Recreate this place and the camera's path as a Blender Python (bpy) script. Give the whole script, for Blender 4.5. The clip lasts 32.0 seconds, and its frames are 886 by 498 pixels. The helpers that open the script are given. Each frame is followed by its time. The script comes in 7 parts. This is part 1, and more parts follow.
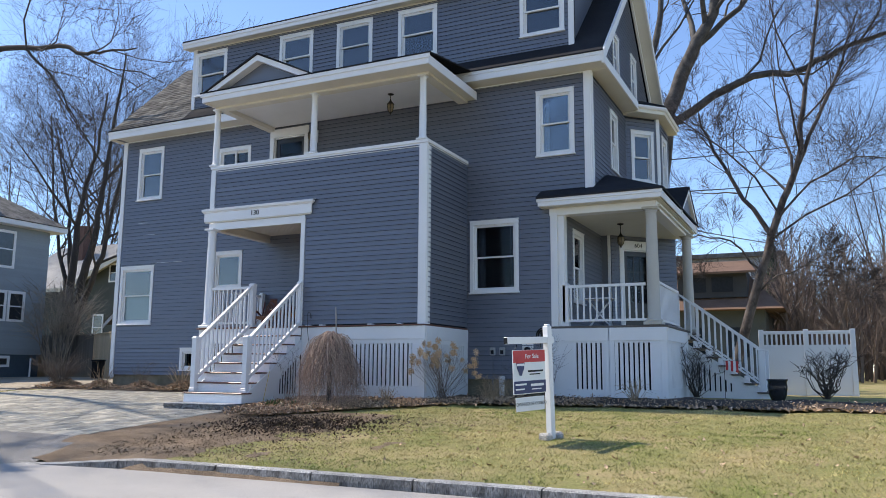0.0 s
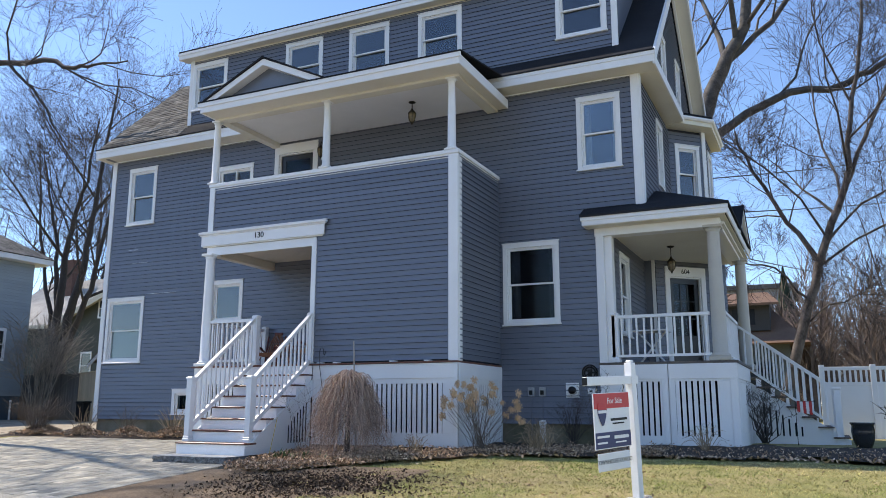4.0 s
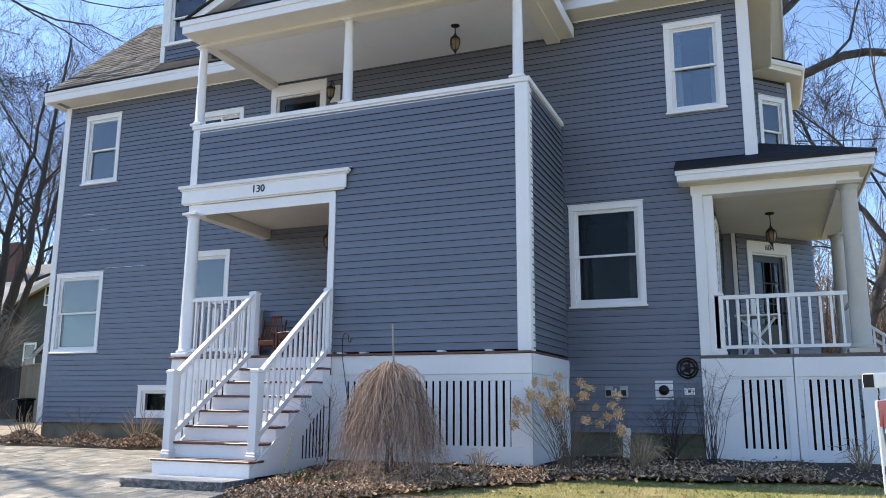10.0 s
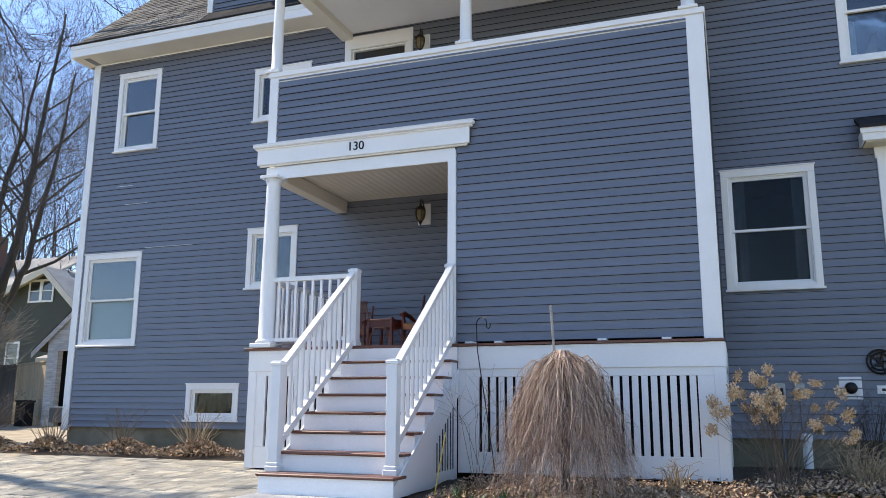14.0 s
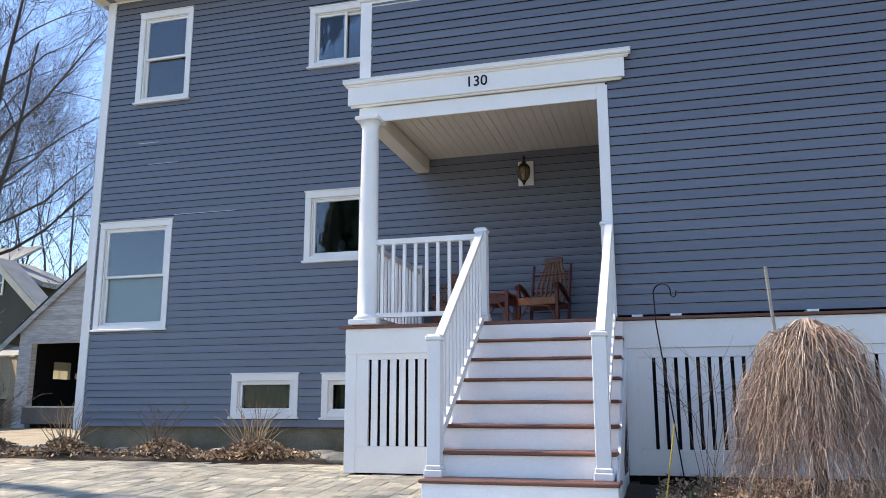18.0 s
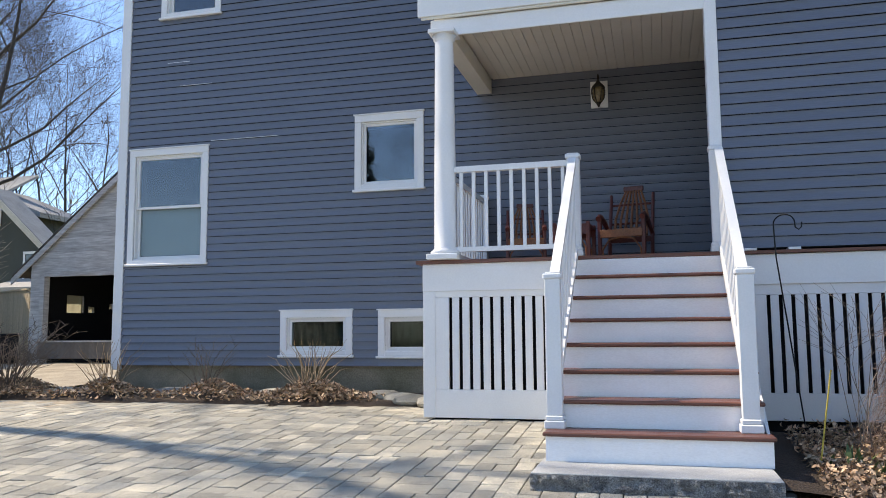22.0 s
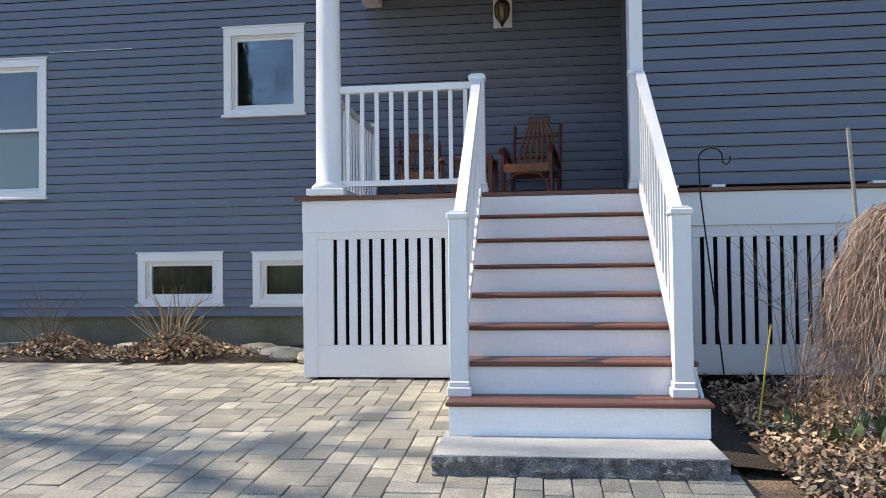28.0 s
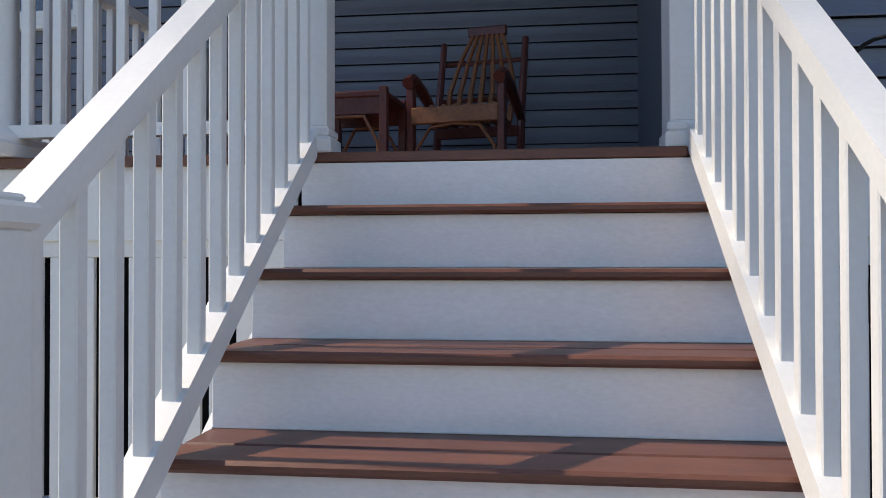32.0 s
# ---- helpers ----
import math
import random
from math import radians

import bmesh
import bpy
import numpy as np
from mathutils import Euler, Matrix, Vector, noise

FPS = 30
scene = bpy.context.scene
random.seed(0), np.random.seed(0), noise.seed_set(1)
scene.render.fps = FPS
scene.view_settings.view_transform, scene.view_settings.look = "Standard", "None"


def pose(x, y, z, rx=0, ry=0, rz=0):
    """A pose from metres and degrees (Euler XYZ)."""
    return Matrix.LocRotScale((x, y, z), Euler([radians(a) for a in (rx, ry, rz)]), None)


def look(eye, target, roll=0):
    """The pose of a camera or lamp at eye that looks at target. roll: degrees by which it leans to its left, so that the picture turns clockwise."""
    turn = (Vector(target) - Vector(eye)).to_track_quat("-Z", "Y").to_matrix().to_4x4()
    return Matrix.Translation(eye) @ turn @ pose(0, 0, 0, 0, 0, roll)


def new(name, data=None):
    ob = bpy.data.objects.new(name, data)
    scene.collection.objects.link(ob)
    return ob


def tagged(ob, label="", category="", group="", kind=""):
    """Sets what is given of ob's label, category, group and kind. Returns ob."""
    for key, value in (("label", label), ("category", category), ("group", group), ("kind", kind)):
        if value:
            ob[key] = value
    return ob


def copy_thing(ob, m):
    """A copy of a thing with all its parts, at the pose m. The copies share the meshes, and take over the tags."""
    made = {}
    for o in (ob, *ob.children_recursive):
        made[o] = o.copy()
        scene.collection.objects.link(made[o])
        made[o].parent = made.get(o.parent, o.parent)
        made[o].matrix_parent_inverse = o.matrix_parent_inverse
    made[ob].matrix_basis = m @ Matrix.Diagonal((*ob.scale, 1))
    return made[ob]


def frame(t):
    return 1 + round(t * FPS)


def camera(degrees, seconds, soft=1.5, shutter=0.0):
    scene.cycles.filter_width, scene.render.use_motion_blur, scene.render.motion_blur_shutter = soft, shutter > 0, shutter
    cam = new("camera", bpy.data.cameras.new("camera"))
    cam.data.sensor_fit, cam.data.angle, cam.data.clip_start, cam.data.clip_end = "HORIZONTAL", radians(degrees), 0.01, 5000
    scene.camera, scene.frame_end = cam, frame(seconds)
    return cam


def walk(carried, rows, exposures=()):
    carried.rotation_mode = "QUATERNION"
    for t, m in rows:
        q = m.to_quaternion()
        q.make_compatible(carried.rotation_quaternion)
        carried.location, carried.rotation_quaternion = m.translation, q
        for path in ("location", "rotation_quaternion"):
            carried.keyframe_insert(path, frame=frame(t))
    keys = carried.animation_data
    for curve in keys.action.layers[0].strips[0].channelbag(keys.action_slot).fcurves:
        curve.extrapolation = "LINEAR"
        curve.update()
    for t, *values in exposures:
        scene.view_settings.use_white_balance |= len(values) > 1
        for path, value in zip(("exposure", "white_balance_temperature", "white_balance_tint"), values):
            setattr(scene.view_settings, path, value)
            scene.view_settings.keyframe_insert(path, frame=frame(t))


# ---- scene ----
cam = camera(58.2, 32.0, soft=0.8)
PATH = [
    (0, (0.265, -0.6, 1.059), (-0.591, 1.183, 1.358), 0.4),
    (0.5, (-0.04, -0.285, 1.071), (-0.886, 1.496, 1.405), 0.4),
    (1, (-0.35, 0.024, 1.074), (-1.178, 1.809, 1.433), 0.5),
    (1.5, (-0.628, 0.291, 1.1), (-1.438, 2.082, 1.471), 0.4),
    (2, (-0.893, 0.441, 1.125), (-1.69, 2.237, 1.501), 0.3),
    (2.5, (-1.029, 0.628, 1.122), (-1.829, 2.421, 1.503), 0.2),
    (3, (-1.11, 0.76, 1.15), (-1.924, 2.547, 1.534), 0.1),
    (3.5, (-1.209, 0.868, 1.171), (-2.032, 2.649, 1.557), 0.1),
    (5.5, (-1.349, 1.313, 1.183), (-2.241, 3.06, 1.574), 0.1),
    (6, (-1.498, 1.533, 1.196), (-2.406, 3.272, 1.587), 0.2),
    (6.5, (-1.631, 1.798, 1.218), (-2.538, 3.538, 1.606), 0.3),
    (7, (-1.883, 2.006, 1.245), (-2.771, 3.756, 1.629), 0.4),
    (7.5, (-2.239, 2.254, 1.281), (-3.092, 4.023, 1.659), 0.5),
    (8, (-2.613, 2.581, 1.295), (-3.424, 4.37, 1.674), 0.6),
    (8.5, (-2.987, 2.802, 1.302), (-3.758, 4.609, 1.679), 0.6),
    (9, (-3.391, 3.067, 1.291), (-4.125, 4.889, 1.669), 0.4),
    (9.5, (-3.726, 3.257, 1.283), (-4.451, 5.083, 1.661), 0.4),
    (10, (-4.022, 3.4, 1.284), (-4.757, 5.222, 1.662), 0.3),
    (10.5, (-4.308, 3.626, 1.284), (-5.066, 5.438, 1.66), 0.3),
    (11, (-4.661, 3.78, 1.256), (-5.435, 5.585, 1.634), 0.4),
    (11.5, (-4.993, 3.956, 1.258), (-5.769, 5.76, 1.633), 0.4),
    (12, (-5.331, 4.085, 1.251), (-6.089, 5.897, 1.627), 0.4),
    (12.5, (-5.672, 4.16, 1.232), (-6.401, 5.984, 1.612), 0.4),
    (13, (-6.01, 4.309, 1.24), (-6.711, 6.143, 1.622), 0.4),
    (13.5, (-6.361, 4.401, 1.238), (-7.044, 6.241, 1.621), 0.3),
    (14, (-6.715, 4.552, 1.233), (-7.385, 6.396, 1.62), 0.3),
    (14.5, (-7.04, 4.728, 1.237), (-7.698, 6.577, 1.626), 0.2),
    (16.5, (-8.366, 5.252, 1.161), (-8.965, 7.119, 1.554), 0.0),
    (17, (-8.714, 5.423, 1.144), (-9.304, 7.293, 1.537), -0.0),
    (17.5, (-9.06, 5.513, 1.104), (-9.629, 7.389, 1.5), -0.0),
    (18, (-9.299, 5.622, 1.108), (-9.832, 7.51, 1.499), -0.1),
    (18.5, (-9.605, 5.74, 1.111), (-10.077, 7.644, 1.503), -0.1),
    (19, (-9.875, 5.817, 1.117), (-10.283, 7.735, 1.511), -0.1),
    (19.5, (-10.088, 5.954, 1.109), (-10.441, 7.882, 1.503), -0.2),
    (20, (-10.255, 6.037, 1.109), (-10.59, 7.969, 1.505), -0.4),
    (20.5, (-10.37, 6.064, 1.134), (-10.721, 7.993, 1.529), -0.6),
    (21, (-10.378, 6.078, 1.151), (-10.761, 8.004, 1.53), -0.6),
    (21.5, (-10.363, 6.069, 1.177), (-10.8, 7.992, 1.508), -0.6),
    (22, (-10.36, 6.034, 1.24), (-10.876, 7.954, 1.454), -0.4),
    (22.5, (-10.391, 6.161, 1.26), (-11.072, 8.042, 1.288), 0.1),
    (23, (-10.46, 6.237, 1.28), (-11.323, 8.035, 1.121), 0.6),
    (23.5, (-10.514, 6.301, 1.279), (-11.534, 7.994, 0.972), 0.6),
    (24, (-10.455, 6.217, 1.259), (-11.553, 7.84, 0.86), 0.3),
    (24.5, (-10.398, 6.093, 1.222), (-11.497, 7.699, 0.757), -0.2),
    (26.5, (-10.459, 6.356, 1.273), (-11.139, 8.214, 0.987), -0.8),
    (27, (-10.484, 6.472, 1.305), (-10.994, 8.403, 1.188), -0.8),
    (27.5, (-10.579, 6.686, 1.318), (-10.931, 8.655, 1.308), -0.7),
    (28, (-10.597, 6.988, 1.317), (-10.837, 8.973, 1.374), -0.7),
    (28.5, (-10.583, 7.332, 1.32), (-10.754, 9.323, 1.412), -0.8),
    (29, (-10.564, 7.761, 1.346), (-10.696, 9.753, 1.459), -0.8),
    (29.5, (-10.507, 8.31, 1.393), (-10.627, 10.303, 1.511), -0.9),
    (30, (-10.496, 8.87, 1.402), (-10.61, 10.864, 1.513), -0.8),
    (30.5, (-10.395, 9.37, 1.419), (-10.517, 11.364, 1.513), -0.8),
    (31, (-10.363, 9.844, 1.479), (-10.501, 11.839, 1.543), -0.6),
    (31.5, (-10.323, 10.275, 1.565), (-10.51, 12.266, 1.597), -0.3),
    (32, (-10.307, 10.669, 1.582), (-10.542, 12.655, 1.607), -0.1),
]
walk(cam, [(t, look(eye, target, roll)) for t, eye, target, roll in PATH],
     exposures=[(0.0, 0.81, 6950, 13), (6.0, 1.01, 6950, 13), (9.0, 1.18, 7050, 13), (13.0, 1.28, 7300, 13), (19.0, 1.26, 7350, 13), (23.0, 0.98, 7500, 12),
                (24.0, 0.96, 7600, 12), (26.5, 0.88, 7550, 12), (27.0, 0.88, 7550, 12), (28.0, 1.05, 7450, 12), (29.0, 1.14, 7450, 12), (30.0, 1.08, 7450, 12), (31.0, 0.92, 7450, 12), (32.0, 0.64, 7550, 12)])

# ---- world, sun, exposure ----
SUN = Vector((-0.88, 0.02, 1.0)).normalized()
world = bpy.data.worlds.new("World")
scene.world = world
world.use_nodes = True
wn = world.node_tree.nodes
sky = wn.new("ShaderNodeTexSky")
sky.sky_type = "NISHITA"
sky.sun_disc = False
sky.sun_elevation = math.asin(SUN.z)
sky.sun_rotation = math.atan2(SUN.x, SUN.y)
sky.air_density = 0.85
sky.dust_density = 0.1
sky.ozone_density = 6.0
world.node_tree.links.new(sky.outputs[0], wn["Background"].inputs[0])
wn["Background"].inputs[1].default_value = 0.145
sun = new("sun", bpy.data.lights.new("sun", "SUN"))
sun.data.energy = 3.15
sun.data.angle = radians(0.53)
sun.data.color = (1.0, 0.95, 0.87)
sun.matrix_world = look(SUN * 60, (0, 0, 0))


# ---- materials ----
MATS = {}


def mat(name, col, rough=0.6, col2=None, scale=3.0, fine=60.0, amount=0.5, bump=0.15, metal=0.0, spec=0.5, rnd=0.0, stretch=(1, 1, 1), bdist=0.004, fgrain=0.25, rcol=None, crisp=0.25):
    """Two-scale noise material: broad stains between col and col2, fine grain, bump; rnd varies brightness from piece to piece."""
    m = bpy.data.materials.new(name)
    m.use_nodes = True
    n, l = m.node_tree.nodes, m.node_tree.links
    b = n["Principled BSDF"]
    geo = n.new("ShaderNodeNewGeometry")
    mp = n.new("ShaderNodeMapping")
    mp.inputs["Scale"].default_value = stretch
    l.new(geo.outputs["Position"], mp.inputs[0])
    big = n.new("ShaderNodeTexNoise")
    big.inputs["Scale"].default_value = scale
    big.inputs["Detail"].default_value = 5
    big.inputs["Roughness"].default_value = 0.6
    small = n.new("ShaderNodeTexNoise")
    small.inputs["Scale"].default_value = fine
    small.inputs["Detail"].default_value = 3
    for t in (big, small):
        l.new(mp.outputs[0], t.inputs["Vector"])
    ramp = n.new("ShaderNodeMapRange")
    ramp.inputs["From Min"].default_value = 0.35
    ramp.inputs["From Max"].default_value = 0.68
    ramp.inputs["To Max"].default_value = amount
    l.new(big.outputs["Fac"], ramp.inputs["Value"])
    mix = n.new("ShaderNodeMix")
    mix.data_type = "RGBA"
    mix.inputs["A"].default_value = (*col, 1)
    c2 = col2 or tuple(c * 0.7 for c in col)
    mix.inputs["B"].default_value = (*c2, 1)
    l.new(ramp.outputs[0], mix.inputs["Factor"])
    gr = n.new("ShaderNodeMapRange")
    gr.inputs["To Min"].default_value = 1 - fgrain
    gr.inputs["To Max"].default_value = 1 + fgrain
    gr.inputs["From Min"].default_value = 0.5 - crisp
    gr.inputs["From Max"].default_value = 0.5 + crisp
    l.new(small.outputs["Fac"], gr.inputs["Value"])
    val = gr.outputs[0]
    base = mix.outputs["Result"]
    if rnd:
        info = n.new("ShaderNodeObjectInfo")
        isl = n.new("ShaderNodeNewGeometry")
        add = n.new("ShaderNodeMath")
        add.operation = "ADD"
        l.new(info.outputs["Random"], add.inputs[0])
        l.new(isl.outputs["Random Per Island"], add.inputs[1])
        fr = n.new("ShaderNodeMath")
        fr.operation = "FRACT"
        l.new(add.outputs[0], fr.inputs[0])
        rr = n.new("ShaderNodeMapRange")
        rr.inputs["To Min"].default_value = 1 - rnd
        rr.inputs["To Max"].default_value = 1 + rnd
        l.new(fr.outputs[0], rr.inputs["Value"])
        mu = n.new("ShaderNodeMath")
        mu.operation = "MULTIPLY"
        l.new(val, mu.inputs[0])
        l.new(rr.outputs[0], mu.inputs[1])
        val = mu.outputs[0]
        if rcol:
            k7 = n.new("ShaderNodeMath")
            k7.operation = "MULTIPLY"
            k7.inputs[1].default_value = 7.31
            l.new(fr.outputs[0], k7.inputs[0])
            f7 = n.new("ShaderNodeMath")
            f7.operation = "FRACT"
            l.new(k7.outputs[0], f7.inputs[0])
            m7 = n.new("ShaderNodeMix")
            m7.data_type = "RGBA"
            m7.inputs["B"].default_value = (*rcol, 1)
            l.new(f7.outputs[0], m7.inputs["Factor"])
            l.new(base, m7.inputs["A"])
            base = m7.outputs["Result"]
    hs = n.new("ShaderNodeVectorMath")
    hs.operation = "SCALE"
    l.new(base, hs.inputs[0])
    l.new(val, hs.inputs["Scale"])
    l.new(hs.outputs[0], b.inputs["Base Color"])
    b.inputs["Roughness"].default_value = rough
    b.inputs["Metallic"].default_value = metal
    b.inputs["Specular IOR Level"].default_value = spec
    if bump:
        bp = n.new("ShaderNodeBump")
        bp.inputs["Strength"].default_value = bump
        bp.inputs["Distance"].default_value = bdist
        l.new(small.outputs["Fac"], bp.inputs["Height"])
        l.new(bp.outputs[0], b.inputs["Normal"])
    MATS[name] = m
    return m


def glass_mat(name, ior=1.85, tint=(0.75, 0.8, 0.82)):
    m = bpy.data.materials.new(name)
    m.use_nodes = True
    n, l = m.node_tree.nodes, m.node_tree.links
    n.remove(n["Principled BSDF"])
    fr = n.new("ShaderNodeFresnel")
    fr.inputs[0].default_value = ior
    tr = n.new("ShaderNodeBsdfTransparent")
    tr.inputs[0].default_value = (*tint, 1)
    gl = n.new("ShaderNodeBsdfGlossy")
    gl.inputs["Roughness"].default_value = 0.02
    tex = n.new("ShaderNodeTexNoise")
    tex.inputs["Scale"].default_value = 1.6
    bp = n.new("ShaderNodeBump")
    bp.inputs["Strength"].default_value = 0.03
    bp.inputs["Distance"].default_value = 0.05
    l.new(tex.outputs["Fac"], bp.inputs["Height"])
    l.new(bp.outputs[0], gl.inputs["Normal"])
    mx = n.new("ShaderNodeMixShader")
    l.new(fr.outputs[0], mx.inputs[0])
    l.new(tr.outputs[0], mx.inputs[1])
    l.new(gl.outputs[0], mx.inputs[2])
    l.new(mx.outputs[0], n["Material Output"].inputs[0])
    return m


SIDING = mat("slate_blue_vinyl", (0.121, 0.135, 0.169), 0.42, (0.104, 0.118, 0.150), 0.8, 90, 0.6, 0.12, spec=0.85, rnd=0.07, stretch=(0.25, 0.25, 3), fgrain=0.1)
# dark sheathing colour paints in the shade between the lapped boards
LAP_SHADE = mat("painted_lap_shade", (0.035, 0.039, 0.052), 0.9, None, 2, 60, 0.5, 0.2, spec=0.2)
WHITE = mat("white_paint", (0.79, 0.79, 0.785), 0.42, (0.70, 0.70, 0.69), 2.5, 70, 0.35, 0.06, fgrain=0.03)
CREAM = mat("cream_soffit_paint", (0.72, 0.69, 0.60), 0.55, (0.62, 0.58, 0.48), 1.5, 60, 0.5, 0.06, fgrain=0.05)
RISER = mat("scuffed_white_paint", (0.90, 0.89, 0.885), 0.45, (0.80, 0.785, 0.78), 4.0, 50, 0.4, 0.08, stretch=(1, 1, 2.5), fgrain=0.05)
TAUPE = mat("taupe_column_paint", (0.50, 0.47, 0.41), 0.6, (0.40, 0.38, 0.33), 3, 60, 0.4, 0.1, fgrain=0.06)
SHINGLE_DARK = mat("black_asphalt_shingle", (0.022, 0.023, 0.027), 0.9, (0.035, 0.035, 0.038), 3, 140, 0.5, 0.5, rnd=0.15, spec=0.12)
# weathered grey; its dark blotches also paint branch shadows
SHINGLE_GREY = mat("weathered_shadow_blotched_shingle", (0.165, 0.158, 0.145), 0.9, (0.05, 0.048, 0.045), 2.6, 120, 0.9, 0.5, rnd=0.35, spec=0.12)
SHINGLE_BROWN = mat("brown_asphalt_shingle", (0.21, 0.135, 0.095), 0.9, (0.15, 0.095, 0.07), 1.0, 40, 0.8, 0.4, rnd=0.1, spec=0.1)
MAHOG = mat("reddish_brown_decking", (0.17, 0.066, 0.043), 0.42, (0.10, 0.04, 0.028), 4, 80, 0.7, 0.12, rnd=0.1, stretch=(0.4, 4, 4), fgrain=0.2)
GLASS = glass_mat("window_glass", 1.75)
GLASS_UP = glass_mat("sky_reflecting_glass", 2.3)
GLASS_DULL = glass_mat("dusty_window_glass", 1.27)
# the shade of unlit rooms is put into this dark colour
ROOM_GLOOM = mat("painted_room_gloom", (0.045, 0.048, 0.055), 0.8, None, 1, 30, 0.4, 0)
SHADE = mat("white_roller_shade", (0.74, 0.76, 0.74), 0.8, (0.62, 0.65, 0.63), 1.2, 40, 0.7, 0.05, fgrain=0.05)
# near-black colour that stands in for the shade of hollow spaces
VOID_SHADE = mat("painted_void_shade", (0.012, 0.012, 0.014), 0.9, None, 3, 40, 0.4, 0)
FOUND = mat("mossy_concrete_foundation", (0.27, 0.24, 0.18), 0.9, (0.10, 0.095, 0.05), 1.6, 50, 0.9, 0.5, bdist=0.01)
# paler granite with sunlight in its tone; the stained face below is darkened
KERBSTONE = mat("sunlit_toned_granite", (0.56, 0.54, 0.50), 0.9, (0.34, 0.325, 0.30), 5, 90, 1.0, 1.0, bdist=0.02, fgrain=0.75, rnd=0.2)
KERBFACE = mat("stained_shaded_granite_face", (0.27, 0.26, 0.245), 0.9, (0.06, 0.055, 0.05), 6, 60, 1.0, 1.0, bdist=0.02, fgrain=0.6, rnd=0.15, stretch=(1, 1, 0.35))
SAWN = mat("sawn_pale_granite", (0.50, 0.495, 0.47), 0.8, (0.38, 0.375, 0.36), 4, 150, 0.8, 0.4, bdist=0.003, fgrain=0.35)
GRANITE = mat("rough_grey_granite", (0.36, 0.36, 0.35), 0.85, (0.10, 0.10, 0.102), 16, 130, 0.9, 1.0, bdist=0.03, fgrain=0.6, crisp=0.2)
PAVER = mat("weathered_grey_paver", (0.62, 0.56, 0.44), 0.9, (0.30, 0.285, 0.245), 3.2, 130, 0.95, 1.0, spec=0.15, rnd=0.22, bdist=0.006, fgrain=0.36, rcol=(0.34, 0.325, 0.278), crisp=0.2)
JOINT = mat("sandy_joint_dirt", (0.045, 0.042, 0.03), 0.95, (0.025, 0.025, 0.016), 5, 150, 0.7, 0.4)
ASPHALT = mat("worn_grey_asphalt", (0.285, 0.270, 0.248), 0.9, (0.200, 0.190, 0.175), 0.8, 100, 0.7, 1.0, bdist=0.012, fgrain=0.95, spec=0.2, crisp=0.14)
ROAD = mat("bleached_grey_asphalt", (0.42, 0.40, 0.37), 0.9, (0.32, 0.305, 0.28), 0.7, 160, 0.7, 0.6, bdist=0.004, fgrain=0.35, spec=0.2)
GROUND = mat("lawn_soil", (0.36, 0.29, 0.15), 0.95, (0.19, 0.205, 0.065), 0.9, 40, 0.9, 0.5, bdist=0.02, fgrain=0.35, spec=0.1)
DIRT = mat("pale_gravel_dirt", (0.43, 0.365, 0.27), 0.95, (0.25, 0.21, 0.155), 1.6, 45, 0.9, 0.8, bdist=0.02, fgrain=0.4)
MULCH = mat("dark_brown_mulch", (0.075, 0.052, 0.036), 0.95, (0.04, 0.028, 0.02), 3, 70, 0.8, 0.9, bdist=0.03, fgrain=0.5)
BLACK = mat("black_metal", (0.015, 0.015, 0.017), 0.4, None, 5, 60, 0.3, 0.05, metal=0.6)
BARK = mat("grey_brown_bark", (0.068, 0.057, 0.05), 0.9, (0.04, 0.033, 0.029), 3, 40, 0.8, 0.7, bdist=0.02, stretch=(1, 1, 0.3), fgrain=0.35)
BIRCH = mat("peeling_birch_bark", (0.036, 0.027, 0.025), 0.8, (0.26, 0.22, 0.19), 5.0, 30, 0.5, 0.5, bdist=0.01, stretch=(1, 1, 0.6), fgrain=0.3)
BARK_PALE = mat("pale_mottled_bark", (0.115, 0.103, 0.09), 0.85, (0.032, 0.027, 0.025), 3.5, 30, 0.9, 0.6, bdist=0.02, fgrain=0.3)
TWIG = mat("thin_brown_twigs", (0.060, 0.046, 0.042), 0.85, (0.042, 0.032, 0.03), 2, 40, 0.8, 0)


# ---- mesh helpers ----
CORN = [(sx, sy, sz) for sx in (0, 1) for sy in (0, 1) for sz in (0, 1)]


